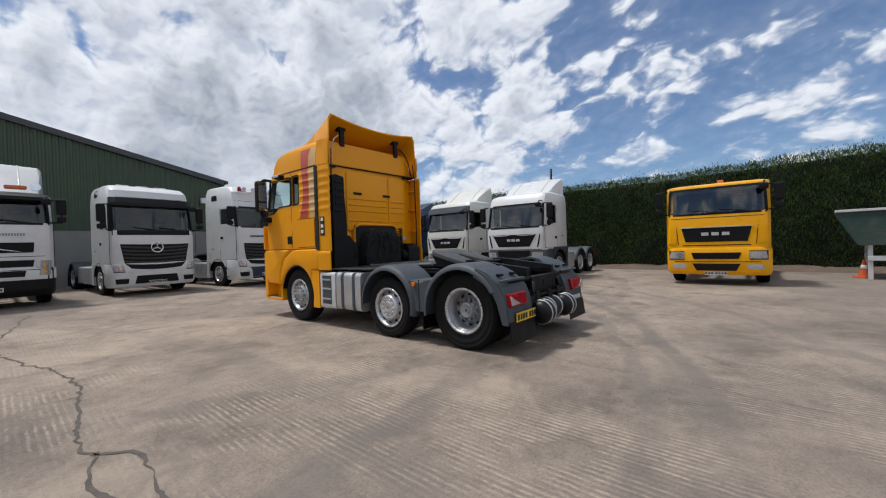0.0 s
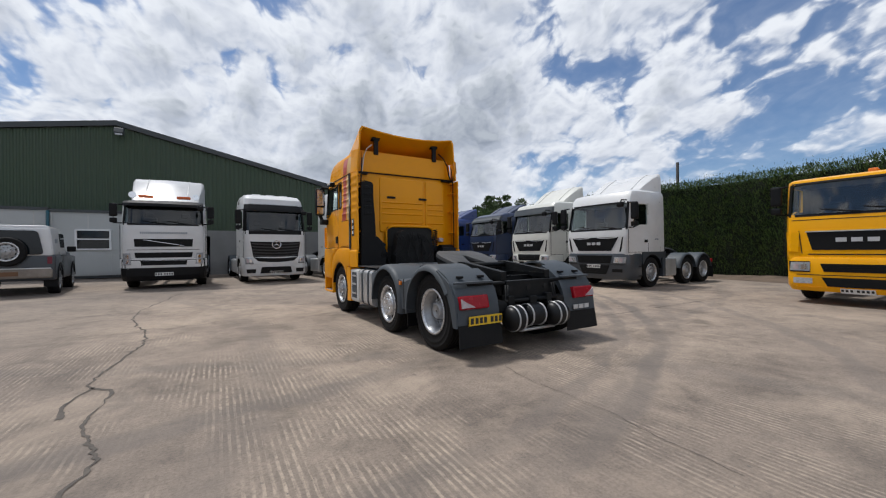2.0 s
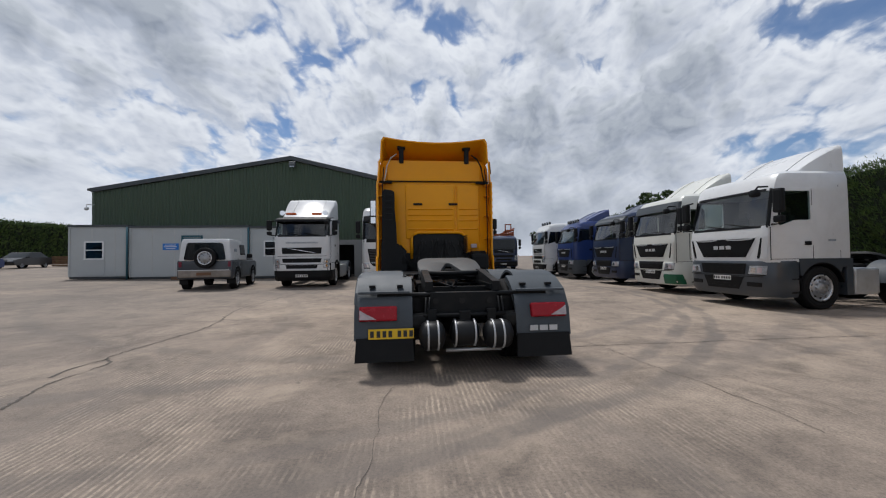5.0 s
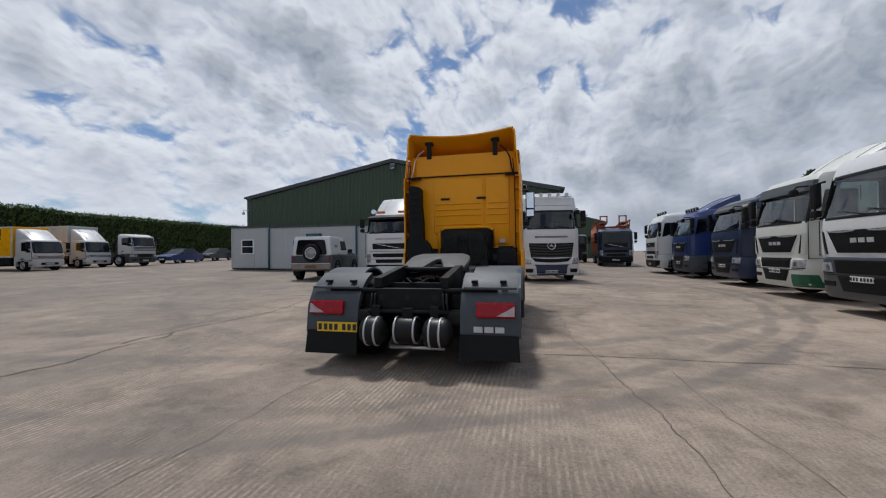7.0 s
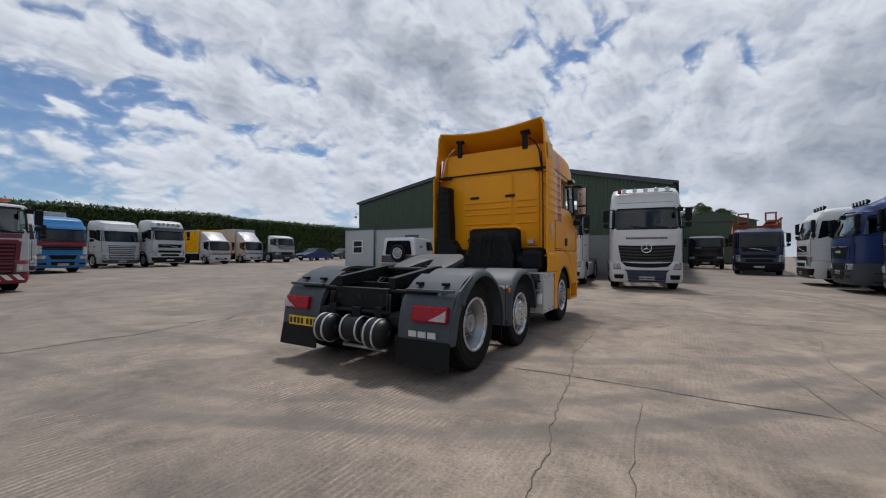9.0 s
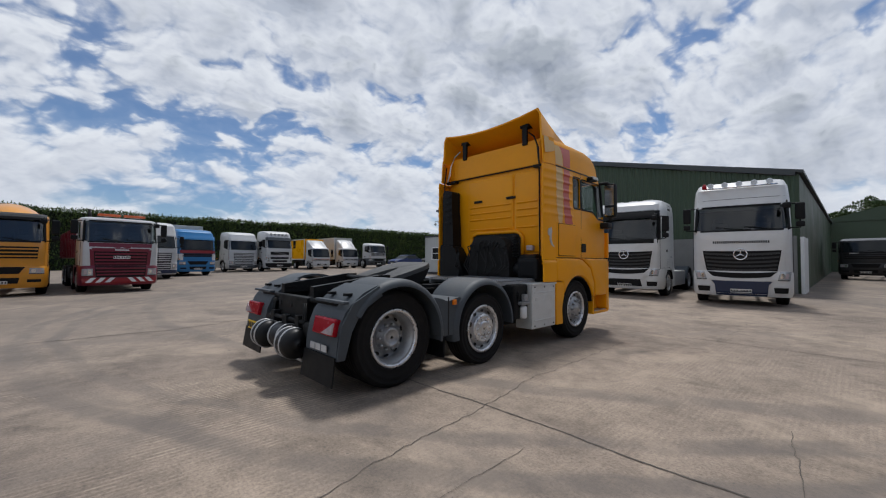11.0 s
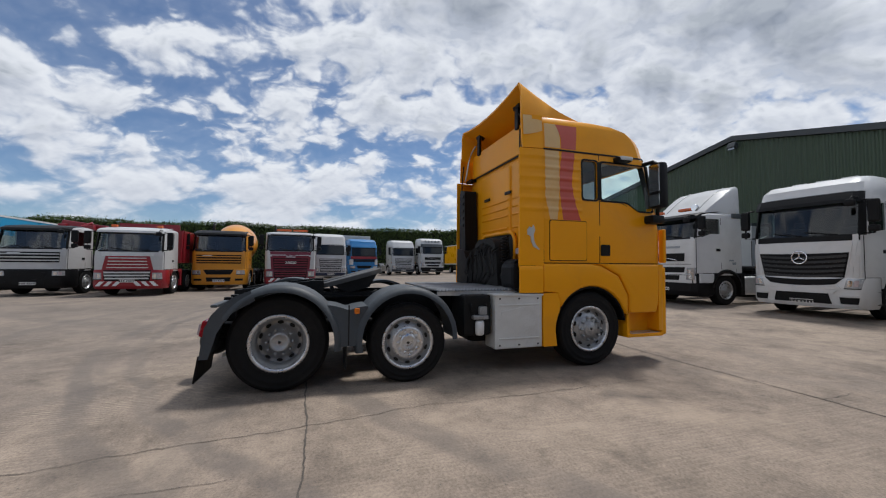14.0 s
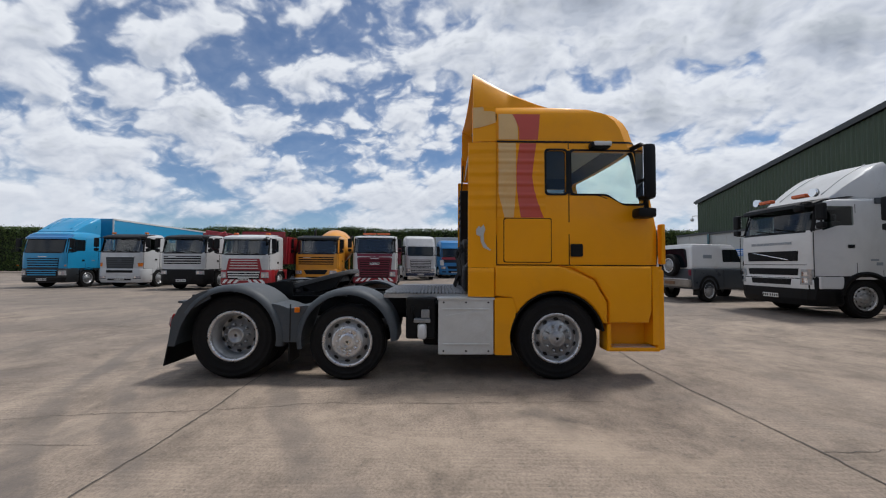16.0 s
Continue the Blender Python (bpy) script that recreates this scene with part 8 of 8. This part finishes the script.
for sd in (1, -1):
    for k in range(7):
        yy = -1.9 - 1.15 * k
        box(frame_bm, (sd * 1.20, yy, 2.65), (0.08, 0.08, 1.9))
        tube(frame_bm, [(sd * 1.20, yy, 1.75), (sd * 1.20, yy - 1.1, 3.3)], 0.045, 6)
        box(frame_bm, (sd * 0.7, yy, 3.36), (0.5, 0.10, 0.07))
    box(frame_bm, (sd * 1.22, -5.4, 2.2), (0.08, 7.6, 0.12))
    box(frame_bm, (sd * 1.24, -2.6, 3.62), (0.10, 1.6, 0.10))
box(frame_bm, (0, -1.95, 3.1), (2.4, 0.10, 0.16))
box(frame_bm, (0, -2.0, 2.3), (2.4, 0.10, 0.12))
part("loading_frame", frame_bm, M["rust"], T, "rusty orange loading frame")
part("deck", boxes(((0, -5.8, 1.35), (2.2, 7.2, 0.08))), M["rust"], T)
parked_truck(-22.3, 30.8, -132, "black lorry parked in shade", "slotted", paint="black_stripe", roof=2.7, ws0=1.75, ws1=2.45, back=-1.9, rear="rigid", layout=((-4.3, "twin"),), length=7.0)

# the far side
T, sh, bp = parked_truck(6.92, -17.13, -36, "sky blue tractor unit coupled to a long blue box trailer", "barred", name="tractor_unit", paint="sky_blue", lower="grille_grey", lip="black", roof=3.12, ws0=1.88, ws1=2.70, visor="mid_blue", fairing=(0.95, 1.15, -0.7, -2.2), layout=FAR, group=ROW_C)
tr = thing("box_trailer", pose(6.92, -17.13, 0, 0, 0, -36) @ pose(0, -3.0, 0), "long sky blue box trailer behind its tractor unit", "trailer")
box_body(tr, 0.0, -13.0, 1.2, 4.1, 1.25, "sky_blue", "sky blue trailer body")
for yy in (-9.0, -10.3, -11.6):
    axle(tr, yy, "single")
part("landing_legs", boxes(((0.8, -3.4, 0.62), (0.12, 0.12, 1.24)), ((-0.8, -3.4, 0.62), (0.12, 0.12, 1.24))), M["chassis"], tr)
T, sh, bp = parked_truck(3.68, -15.26, -36, "white lorry with a barred grey grille and orange indicators", "emblem", open=True, paint="worn_white", roof=3.02, ws0=1.95, ws1=2.78, visor="black", back=-1.75, rear="rigid", layout=RIGID, group=ROW_C)
beacon_bar(T, 3.0, -0.7, (-0.9, 0.9), 0.16, "amber")
tipper_body(T, -2.2, -8.6, "off_white", 2.6)
T, sh, bp = parked_truck(1.12, -11.4, -40, "white lorry with a dark bumper and folded red loader crane", "slotted", open=True, paint="worn_white", lower="black", roof=2.88, ws0=1.88, ws1=2.68, visor="black", back=-1.75, rear="rigid", layout=RIGID, group=ROW_C)
crane(T, -2.3)
box_body(T, -3.0, -8.5, 1.2, 1.75, 1.22, "grey_plastic", "flat dropside body")
T, sh, bp = parked_truck(-1.19, -8.43, -37, "white and red tipper lorry with chevron bumper markings", "barred", open=True, paint="worn_white", lower="red", slat="alu_paint", backing="red", chevrons=True, lip="red", roof=2.82, ws0=1.80, ws1=2.62, visor="worn_white", back=-1.75, rear="rigid", layout=RIGID, plate=0.62, group=ROW_C)
tipper_body(T, -2.1, -8.6, "red", 2.85)
beacon_bar(T, 2.82, -0.8, (-0.8, 0.8), 0.2)
T, sh, bp = parked_truck(-4.92, -9.0, -36, "orange concrete mixer lorry with a tinted visor", "slotted", open=True, name="mixer_lorry", category="lorry", paint="mixer_orange", roof=3.02, ws0=1.92, ws1=2.78, visor="black", back=-1.75, rear="rigid", layout=RIGID, group=ROW_C)
mixer_body(T, -2.5)
T, sh, bp = parked_truck(-7.50, -6.98, -33, "maroon and white lorry with orange roof light bar", "barred", open=True, paint="worn_white", slat="maroon", lower="maroon", chevrons=True, lip="red", roof=3.02, ws0=1.98, ws1=2.82, back=-1.75, rear="rigid", layout=RIGID, plate=1.40, group=ROW_C)
beacon_bar(T, 3.03, -0.55, (-0.45, 0.35), 0.72)
part("front_panel", sh.panel(1.06, 1.96, 0.92, 0.98, 0.004, 0.02, nx=16), M["maroon"], T, "maroon front panel")
tipper_body(T, -2.1, -8.6, "maroon", 2.6)
part("exhaust_stack", tube(bmesh.new(), [(0.8, -1.95, 1.0), (0.8, -1.95, 3.2), (0.8, -2.05, 3.4)], 0.07, 10), M["black"], T, "black upright exhaust")
T, sh, bp = parked_truck(-14.45, -12.5, -26, "white high-roof tractor unit with barred grille", "barred", name="tractor_unit", paint="worn_white", lip="navy", lower="worn_white", roof=3.52, ws0=1.90, ws1=2.68, layout=FAR, round=0.5, group=ROW_C)
T, sh, bp = parked_truck(-18.39, -13.13, -28, "blue lorry with a red stripe and white chrome grille", "slotted", paint="mid_blue", slat="navy", roof=3.3, ws0=1.80, ws1=2.60, visor="mid_blue", layout=FAR, round=0.5, group=ROW_C)
part("red_band", sh.panel(1.60, 1.80, 1.10, 1.12, 0.034, 0.02, nx=16), M["red"], T, "red front band")
for sd in (1, -1):
    part("corner_panel", sh.panel(1.1, 1.55, 0.14, 0.16, 0.010, 0.02, sd * 1.06, 4, 3), M["white"], T, "white corner panel")
box_body(T, -2.6, -8.5, 1.1, 3.7, 1.22, "off_white", "pale box body")
parked_truck(-24.26, -13.86, -32, "white tractor unit with grey lower bumper", "barred", name="tractor_unit", paint="worn_white", roof=3.42, ws0=1.88, ws1=2.70, visor="worn_white", layout=FAR, round=0.5, group=ROW_C)
T, sh, bp = parked_truck(-26.0, -11.6, -34, "white tractor unit with a row of roof lamps", "diagonal", name="tractor_unit", paint="worn_white", roof=3.60, ws0=2.05, ws1=2.80, visor="grey_plastic", layout=FAR, round=0.5, group=ROW_C)
lamp_bar(T, 3.2, -0.35, 0.85, 5, False)
SMALL = dict(wr=0.38, half=0.84, hw=0.98, floor=0.72, bumper_top=0.78, ws0=1.22, ws1=2.02, axle=-0.95, back=-1.7, roof=2.16, rake=0.28, rf=0.2, door=(-0.3, -1.1), rear="rigid", layout=((-3.4, "single"),), length=6.2, round=0.14, group=ROW_C)
T, sh, bp = parked_truck(-30.37, -9.75, -38, "white box van lorry with orange front stripes and yellow body", "light", paint="worn_white", flash="amber", **SMALL)
roof_fairing(T, {}, 2.1, 0.85, 0.9, -0.45, -1.75, "worn_white")
box_body(T, -1.85, -6.2, 0.95, 3.1, 1.08, "bright_yellow", "yellow box body")
T, sh, bp = parked_truck(-33.9, -8.1, -38, "white box van lorry with a tall roof deflector", "light", paint="worn_white", **SMALL)
roof_fairing(T, {}, 2.1, 1.0, 0.9, -0.45, -1.75, "worn_white")
box_body(T, -1.85, -6.6, 0.95, 3.35, 1.08, "off_white", "pale grey box body")
parked_truck(-35.1, -5.4, -36, "white flat-fronted lorry with a dark bumper", "slotted", paint="worn_white", lower="grey_paint", hw=1.12, roof=2.75, ws0=1.65, ws1=2.45, back=-1.6, rear="rigid", layout=((-4.0, "twin"),), length=7.0, group=ROW_C)


# ---- cars ----
def car_body(T, side, half, tuck, mat, name="body"):
    """A car's body from its side outline, drawn in towards the roof."""
    bm = bmesh.new()
    prism(bm, side, "x", -half, half)
    bmesh.ops.subdivide_edges(bm, edges=[e for e in bm.edges if abs(e.verts[0].co.x - e.verts[1].co.x) > 0.1], cuts=6)
    for v in bm.verts:
        k = max(0.0, v.co.z - 0.95)
        v.co.x *= 1 - tuck * k
        end = abs(v.co.x) / half
        v.co.y *= 1 - 0.035 * end**4
    bmesh.ops.recalc_face_normals(bm, faces=bm.faces)
    part(name, smooth(bm, 40), M[mat], T)


def saloon(x, y, heading, paint, label):
    T = thing("car", pose(x, y, ground_z(x, y), 0, 0, heading), label, "car", "parked cars")
    car_body(T, rounded([(-2.2, 0.28), (2.2, 0.28), (2.28, 0.6), (2.1, 0.78), (1.05, 0.95), (-2.1, 0.98), (-2.25, 0.7)], 0.08), 0.89, 0.0, paint)
    car_body(T, rounded([(1.05, 0.93), (0.25, 1.40), (-1.0, 1.44), (-1.9, 0.95)], 0.10), 0.84, 0.25, "glass", "glasshouse")
    car_body(T, rounded([(0.28, 1.39), (0.2, 1.45), (-1.0, 1.48), (-1.2, 1.40)], 0.05), 0.82, 0.25, paint, "roof")
    for yy in (1.35, -1.35):
        for s in (1, -1):
            wheel(T, s, 0.78, yy, 0.32, 0.2, 0.21)
    for s in (1, -1):
        part("headlamp", boxes(((s * 0.62, 2.2, 0.66), (0.34, 0.14, 0.12)), bevel=0.03), M["lamp"], T)
        part("mirror", boxes(((s * 0.98, 0.7, 1.0), (0.2, 0.12, 0.13)), bevel=0.03), M[paint], T)
    part("grille", boxes(((0, 2.27, 0.52), (0.8, 0.04, 0.2))), M["black"], T)
    part("number_plate", boxes(((0, 2.295, 0.42), (0.5, 0.02, 0.1))), M["plate_white"], T)


saloon(-41.4, -4.0, -120, "blue", "blue saloon car parked by the hedge")
saloon(-47.5, -1.5, -120, "black_stripe", "black car parked far off by the hedge")


def off_roader():
    """A boxy off-road van seen from behind: grey body, white upper panels, spare wheel on the tail."""
    T = thing("off_road_car", pose(-13.27, 6.04, ground_z(-13.27, 6.04), 0, 0, 58) @ Matrix.Diagonal((1.05, 0.78, 1.07, 1)), "dark grey boxy off-road car with white roof and a spare wheel", "car")

    def block(name, outline, half, mat, tuck=0.0, label="", r=0.10):
        bm = bmesh.new()
        prism(bm, rounded(outline, r, 5), "x", -half, half)
        ends = [e for e in bm.edges if abs(abs(e.verts[0].co.x) - half) < 1e-4 and abs(e.verts[0].co.x - e.verts[1].co.x) < 1e-4]
        bmesh.ops.bevel(bm, geom=ends, offset=0.07, segments=3, affect="EDGES", profile=0.6)
        for v in bm.verts:
            v.co.x *= 1 - tuck * max(0, v.co.z - 1.05)
        return part(name, smooth(bm, 40), M[mat], T, label)

    block("body", [(0.0, 0.42), (4.45, 0.42), (4.50, 0.95), (4.38, 1.10), (0.02, 1.14)], 0.98, "grey_paint")
    block("bonnet", [(2.6, 1.05), (4.38, 1.05), (4.30, 1.20), (2.6, 1.26)], 0.86, "grey_paint")
    block("upper_body", [(0.02, 1.08), (2.80, 1.08), (2.28, 1.88), (0.10, 1.90)], 0.93, "white", 0.11, "white hardtop")
    for s in (1, -1):
        bm = bmesh.new()
        v = [bm.verts.new((s * (0.94 * (1 - 0.11 * max(0, z - 1.05)) + dx), y, z)) for dx in (0.0, -0.03) for y, z in ((0.10, 1.18), (1.56, 1.18), (1.56, 1.87), (0.16, 1.87))]
        for f in ((0, 1, 2, 3), (7, 6, 5, 4), (0, 4, 5, 1), (1, 5, 6, 2), (2, 6, 7, 3), (3, 7, 4, 0)):
            bm.faces.new([v[i] for i in f])
        bmesh.ops.recalc_face_normals(bm, faces=bm.faces)
        part("side_panel", bm, M["white"], T, "white panel in place of the rear side window")
    block("roof", [(0.12, 1.86), (2.26, 1.84), (2.2, 1.93), (0.16, 1.95)], 0.84, "white", 0.02, "white roof", 0.03)
    part("roof_glass", boxes(((0, 1.55, 1.955), (1.0, 0.7, 0.015))), M["glass"], T)
    bm = bmesh.new()
    prism(bm, rounded([(-0.74, 1.14), (0.74, 1.14), (0.62, 1.80), (-0.62, 1.80)], 0.10), "y", -0.012, 0.08)
    part("tail_glass", bm, M["glass"], T, "dark tailgate glass")
    for s in (1, -1):
        bm = bmesh.new()
        prism(bm, rounded([(1.62, 1.24), (2.62, 1.24), (2.30, 1.76), (1.62, 1.76)], 0.05), "x", *sorted((s * 0.85, s * 0.90)))
        part("side_window", bm, M["glass"], T, "dark side glass")
        part("pillar_band", boxes(((s * 0.885, 2.02, 1.50), (0.03, 0.05, 0.52))), M["black"], T)
        part("badge", boxes(((s * 0.899, 0.85, 1.52), (0.012, 0.42, 0.12))), M["grey_ink"], T, "unreadable grey lettering bar")
        part("tail_lamp", boxes(((s * 0.86, 0.0, 0.98), (0.10, 0.04, 0.20)), bevel=0.01), M["maroon"], T, "dark red tail lamp")
        part("mirror", boxes(((s * 1.06, 2.62, 1.30), (0.22, 0.14, 0.18)), bevel=0.04), M["black"], T)
        part("door_gap", boxes(((s * 0.985, 1.55, 0.82), (0.006, 0.012, 0.6))), M["hole"], T)
        for yy in (0.82, 3.72):
            wheel(T, s, 0.86, yy, 0.39, 0.25, 0.24)
            bm = bmesh.new()
            strip(bm, arc(yy, 0.40, 0.50, 175, 5, 12), arc(yy, 0.40, 0.42, 175, 5, 12), "x", *sorted((s * 0.80, s * 1.005)))
            part("wheel_arch", bm, M["black"], T)
        part("mud_flap", boxes(((s * 0.84, 0.34, 0.40), (0.30, 0.02, 0.36))), M["black"], T)
    spare = wheel(T, 1, 0.0, 0.0, 0.39, 0.25, 0.24)
    spare.matrix_basis = pose(0.05, -0.13, 1.22, 0, 0, -90)
    spare["label"] = "spare wheel on the tailgate"
    bm = bmesh.new()
    box(bm, (0, -0.02, 0.62), (1.84, 0.20, 0.26), 0.06)
    part("rear_bumper", bm, M["muddy"], T, "mud-spattered pale rear bumper")
    part("number_plate", boxes(((0, -0.146, 0.62), (0.52, 0.012, 0.11))), M["timber"], T, "mud-covered number plate")
    part("bumper_band", boxes(((0, -0.143, 0.76), (1.8, 0.012, 0.03))), M["alu_paint"], T)


off_roader()

# ---- hopper, cone, pole, shed and trees ----
H = thing("hopper", pose(12.6, 11.0, 0, 0, 0, -44), "dirty dark green steel spreader hopper on a grey stand", "hopper")
bm = bmesh.new()
rows = []
for y in (0.0, 2.2):
    rows.append([bm.verts.new((x, y, z)) for x, z in ((-1.3, 2.0), (-1.3, 1.86), (-0.86, 1.0), (0.86, 1.0), (1.3, 1.86), (1.3, 2.0), (1.22, 2.0), (0.80, 1.07), (-0.80, 1.07), (-1.22, 2.0))])
for k in range(10):
    bm.faces.new((rows[0][k], rows[0][(k + 1) % 10], rows[1][(k + 1) % 10], rows[1][k]))
for row in rows:
    bm.faces.new(row)
bmesh.ops.recalc_face_normals(bm, faces=bm.faces)
tub = part("tub", bm, M["skip_green"], H, "dark green sloping tub")
for yy in (0.01, 2.13):
    part("end_wall", prism(bmesh.new(), [(-1.27, 1.98), (-1.27, 1.86), (-0.84, 1.02), (0.84, 1.02), (1.27, 1.86), (1.27, 1.98)], "y", yy, yy + 0.05), M["skip_green"], tub)
part("rim", boxes(((-1.26, 1.1, 2.02), (0.14, 2.3, 0.07)), ((1.26, 1.1, 2.02), (0.14, 2.3, 0.07)), ((0, 0.02, 2.02), (2.5, 0.12, 0.07)), bevel=0.01), M["alu_paint"], tub, "scuffed pale rim")
for yy in (0.15, 2.0):
    for xx in (-0.62, 0.62):
        part("leg", boxes(((xx, yy, 0.55), (0.10, 0.10, 1.10)), bevel=0.008), M["alu_paint"], H, "grey steel leg")
for xx in (-0.62, 0.62):
    part("base_beam", boxes(((xx, 1.05, 0.62), (0.12, 2.1, 0.12)), bevel=0.008), M["alu_paint"], H)
part("cross_beam", boxes(((0, 0.12, 0.62), (1.3, 0.10, 0.14)), bevel=0.008), M["alu_paint"], H)
K = thing("traffic_cone", pose(12.55, 12.0, 0), "faded orange and white traffic cone", "cone")
part("base", boxes(((0, 0, 0.02), (0.36, 0.36, 0.04)), bevel=0.01), M["cone"], K)
bm = bmesh.new()
lathe(bm, [(0.14, 0.04), (0.09, 0.26), (0.06, 0.40), (0.03, 0.55), (0.02, 0.56)], 18, axis="z")
part("body", bm, M["cone"], K)
bm = bmesh.new()
lathe(bm, [(0.092, 0.262), (0.096, 0.262), (0.066, 0.39), (0.062, 0.39)], 18, axis="z", closed=True)
part("band", bm, M["frame_white"], K, "white band")
P = thing("pole", pose(7.8, 30.0, 0), "dark slender pole rising behind the hedge", "pole")
part("shaft", tube(bmesh.new(), [(0, 0, 0), (0, 0, 7.0)], 0.09, 8), M["black"], P)
S = thing("shed", pose(-37, 44, ground_z(-37, 44), 0, 0, 51.6), "dark green tarpaulin-clad shed behind the lorries", "shed")
part("wall", boxes(((0, 0, 2.3), (8.0, 10.0, 4.6))), M["cladding_green"], S)
bm = bmesh.new()
prism(bm, [(-4.2, 4.6), (4.2, 4.6), (0, 5.8)], "y", -5.1, 5.1)
part("roof", bm, M["cladding_green"], S)
W = thing("timber_stack", pose(-50, 1.5, ground_z(-50, 1.5), 0, 0, 51.6), "brown timber pallets stacked by the hedge", "pallet stack")
for k in range(6):
    part("pallet", boxes(((0, 0, 0.12 + 0.17 * k), (2.2, 1.2, 0.13))), M["timber"], W)
tree(20.9, 21.3, 7.6, 3.0, 21, "broad green tree behind the row of trucks")
tree(25.5, 27.0, 6.2, 2.2, 22, "broad green tree behind the row of trucks")
for tx, ty, th, sd in ((-48.8, 53.7, 9.6, 23), (-56.0, 60.0, 9.0, 24), (-30.0, 62.0, 6.6, 25), (-22.0, 66.0, 6.2, 26)):
    v = YARD.inverted() @ Vector((tx, ty, 0))
    tree(v.x, v.y, th, 4.6, sd, "dark green tree beyond the yard")


# ---- joints and cracks in the concrete ----
def ribbon(name, pts, width, label, seed, jag=0.03, step=0.045):
    """A thin dark gap in the slab that wanders from point to point."""
    line, run = [], 0.0
    for (ax, ay), (bx, by) in zip(pts, pts[1:]):
        d = math.hypot(bx - ax, by - ay)
        n = max(2, int(d / step))
        for k in range(n):
            t = k / n
            q = run + d * t
            off = jag * (1.7 * noise.noise((q * 1.6, seed, 0)) + 0.9 * noise.noise((q * 6.0, seed, 3)) + 0.5 * noise.noise((q * 21.0, seed, 6)))
            line.append((ax + (bx - ax) * t - (by - ay) / d * off, ay + (by - ay) * t + (bx - ax) / d * off))
        run += d
    line.append(pts[-1])
    bm = bmesh.new()
    rows = []
    for i, (x, y) in enumerate(line):
        a, b = line[max(0, i - 1)], line[min(len(line) - 1, i + 1)]
        d = Vector((b[0] - a[0], b[1] - a[1])).normalized()
        w = width * max(0.06, 0.45 + 0.55 * noise.noise((i * 0.09, seed, 11)) + 0.35 * noise.noise((i * 0.6, seed, 13))) / 2
        p = YARD @ Vector((x, y, 0))
        z = ground_z(p.x, p.y) + 0.0045
        rows.append((bm.verts.new((x - d.y * w, y + d.x * w, z)), bm.verts.new((x + d.y * w, y - d.x * w, z))))
    for a, b in zip(rows, rows[1:]):
        bm.faces.new((a[0], a[1], b[1], b[0]))
    ob = part(name, bm, M["crack"], None)
    ob.matrix_basis = YARD
    tagged(ob, label, "crack", kind="structure")


M["crack"] = surface("dirt-filled crack", (0.085, 0.073, 0.062), 0.95, vary=0.4, scale=8.0)
CRACK, JOINT = "jagged dark crack across the concrete slab", "straight dirt-filled joint between concrete slabs"
ribbon("crack", [(-4.55, 6.2), (-5.1, 2.5), (-5.02, 1.25), (-4.62, -0.3), (-4.5, -1.2), (-4.6, -2.4), (-4.7, -3.0), (-4.62, -3.4), (-4.45, -3.55), (-4.42, -3.8), (-4.47, -4.35), (-4.34, -4.75), (-4.28, -5.3), (-4.3, -7.0)], 0.055, CRACK, 1, 0.05)
ribbon("crack", [(-4.62, -3.37), (-4.72, -3.85), (-4.66, -4.2)], 0.075, CRACK, 2, 0.03)
ribbon("joint", [(-26.0, 1.9), (-13.6, 1.92), (-8.6, 1.98), (-5.9, 2.2), (-2.1, 1.6), (0.4, 1.42), (1.6, 1.42), (2.36, 1.49), (3.34, 1.5), (9.0, 1.5)], 0.034, JOINT, 3, 0.014)
ribbon("joint", [(0.6, -3.66), (1.3, -3.62), (2.2, -3.57), (2.9, -3.55), (3.7, -3.56), (4.5, -3.52), (9.0, -3.55)], 0.03, JOINT, 4, 0.014)
ribbon("crack", [(1.91, 0.3), (2.0, -1.8), (2.06, -2.9), (2.25, -3.8), (2.33, -4.6), (2.48, -5.3), (2.52, -5.9), (2.5, -6.4)], 0.014, CRACK, 6, 0.03)
ribbon("crack", [(2.92, -4.0), (2.94, -4.9), (2.97, -5.3), (3.07, -5.8), (3.12, -6.4)], 0.009, CRACK, 7, 0.025)
ribbon("crack", [(2.95, 1.5), (2.9, 2.0), (3.0, 3.0), (2.94, 4.4)], 0.010, CRACK, 8, 0.03)
ribbon("crack", [(4.9, 2.4), (4.89, 1.46), (5.05, 0.2), (4.75, -1.3), (4.8, -2.7), (4.8, -3.5)], 0.010, CRACK, 9, 0.03)
ribbon("crack", [(4.18, -2.2), (4.37, -3.5), (4.83, -4.4), (4.9, -5.5)], 0.010, CRACK, 10, 0.03)
ribbon("crack", [(-0.9, -7.4), (-0.86, -6.8), (-0.79, -6.4), (-0.82, -5.6), (-0.7, -5.0)], 0.010, CRACK, 11, 0.03)
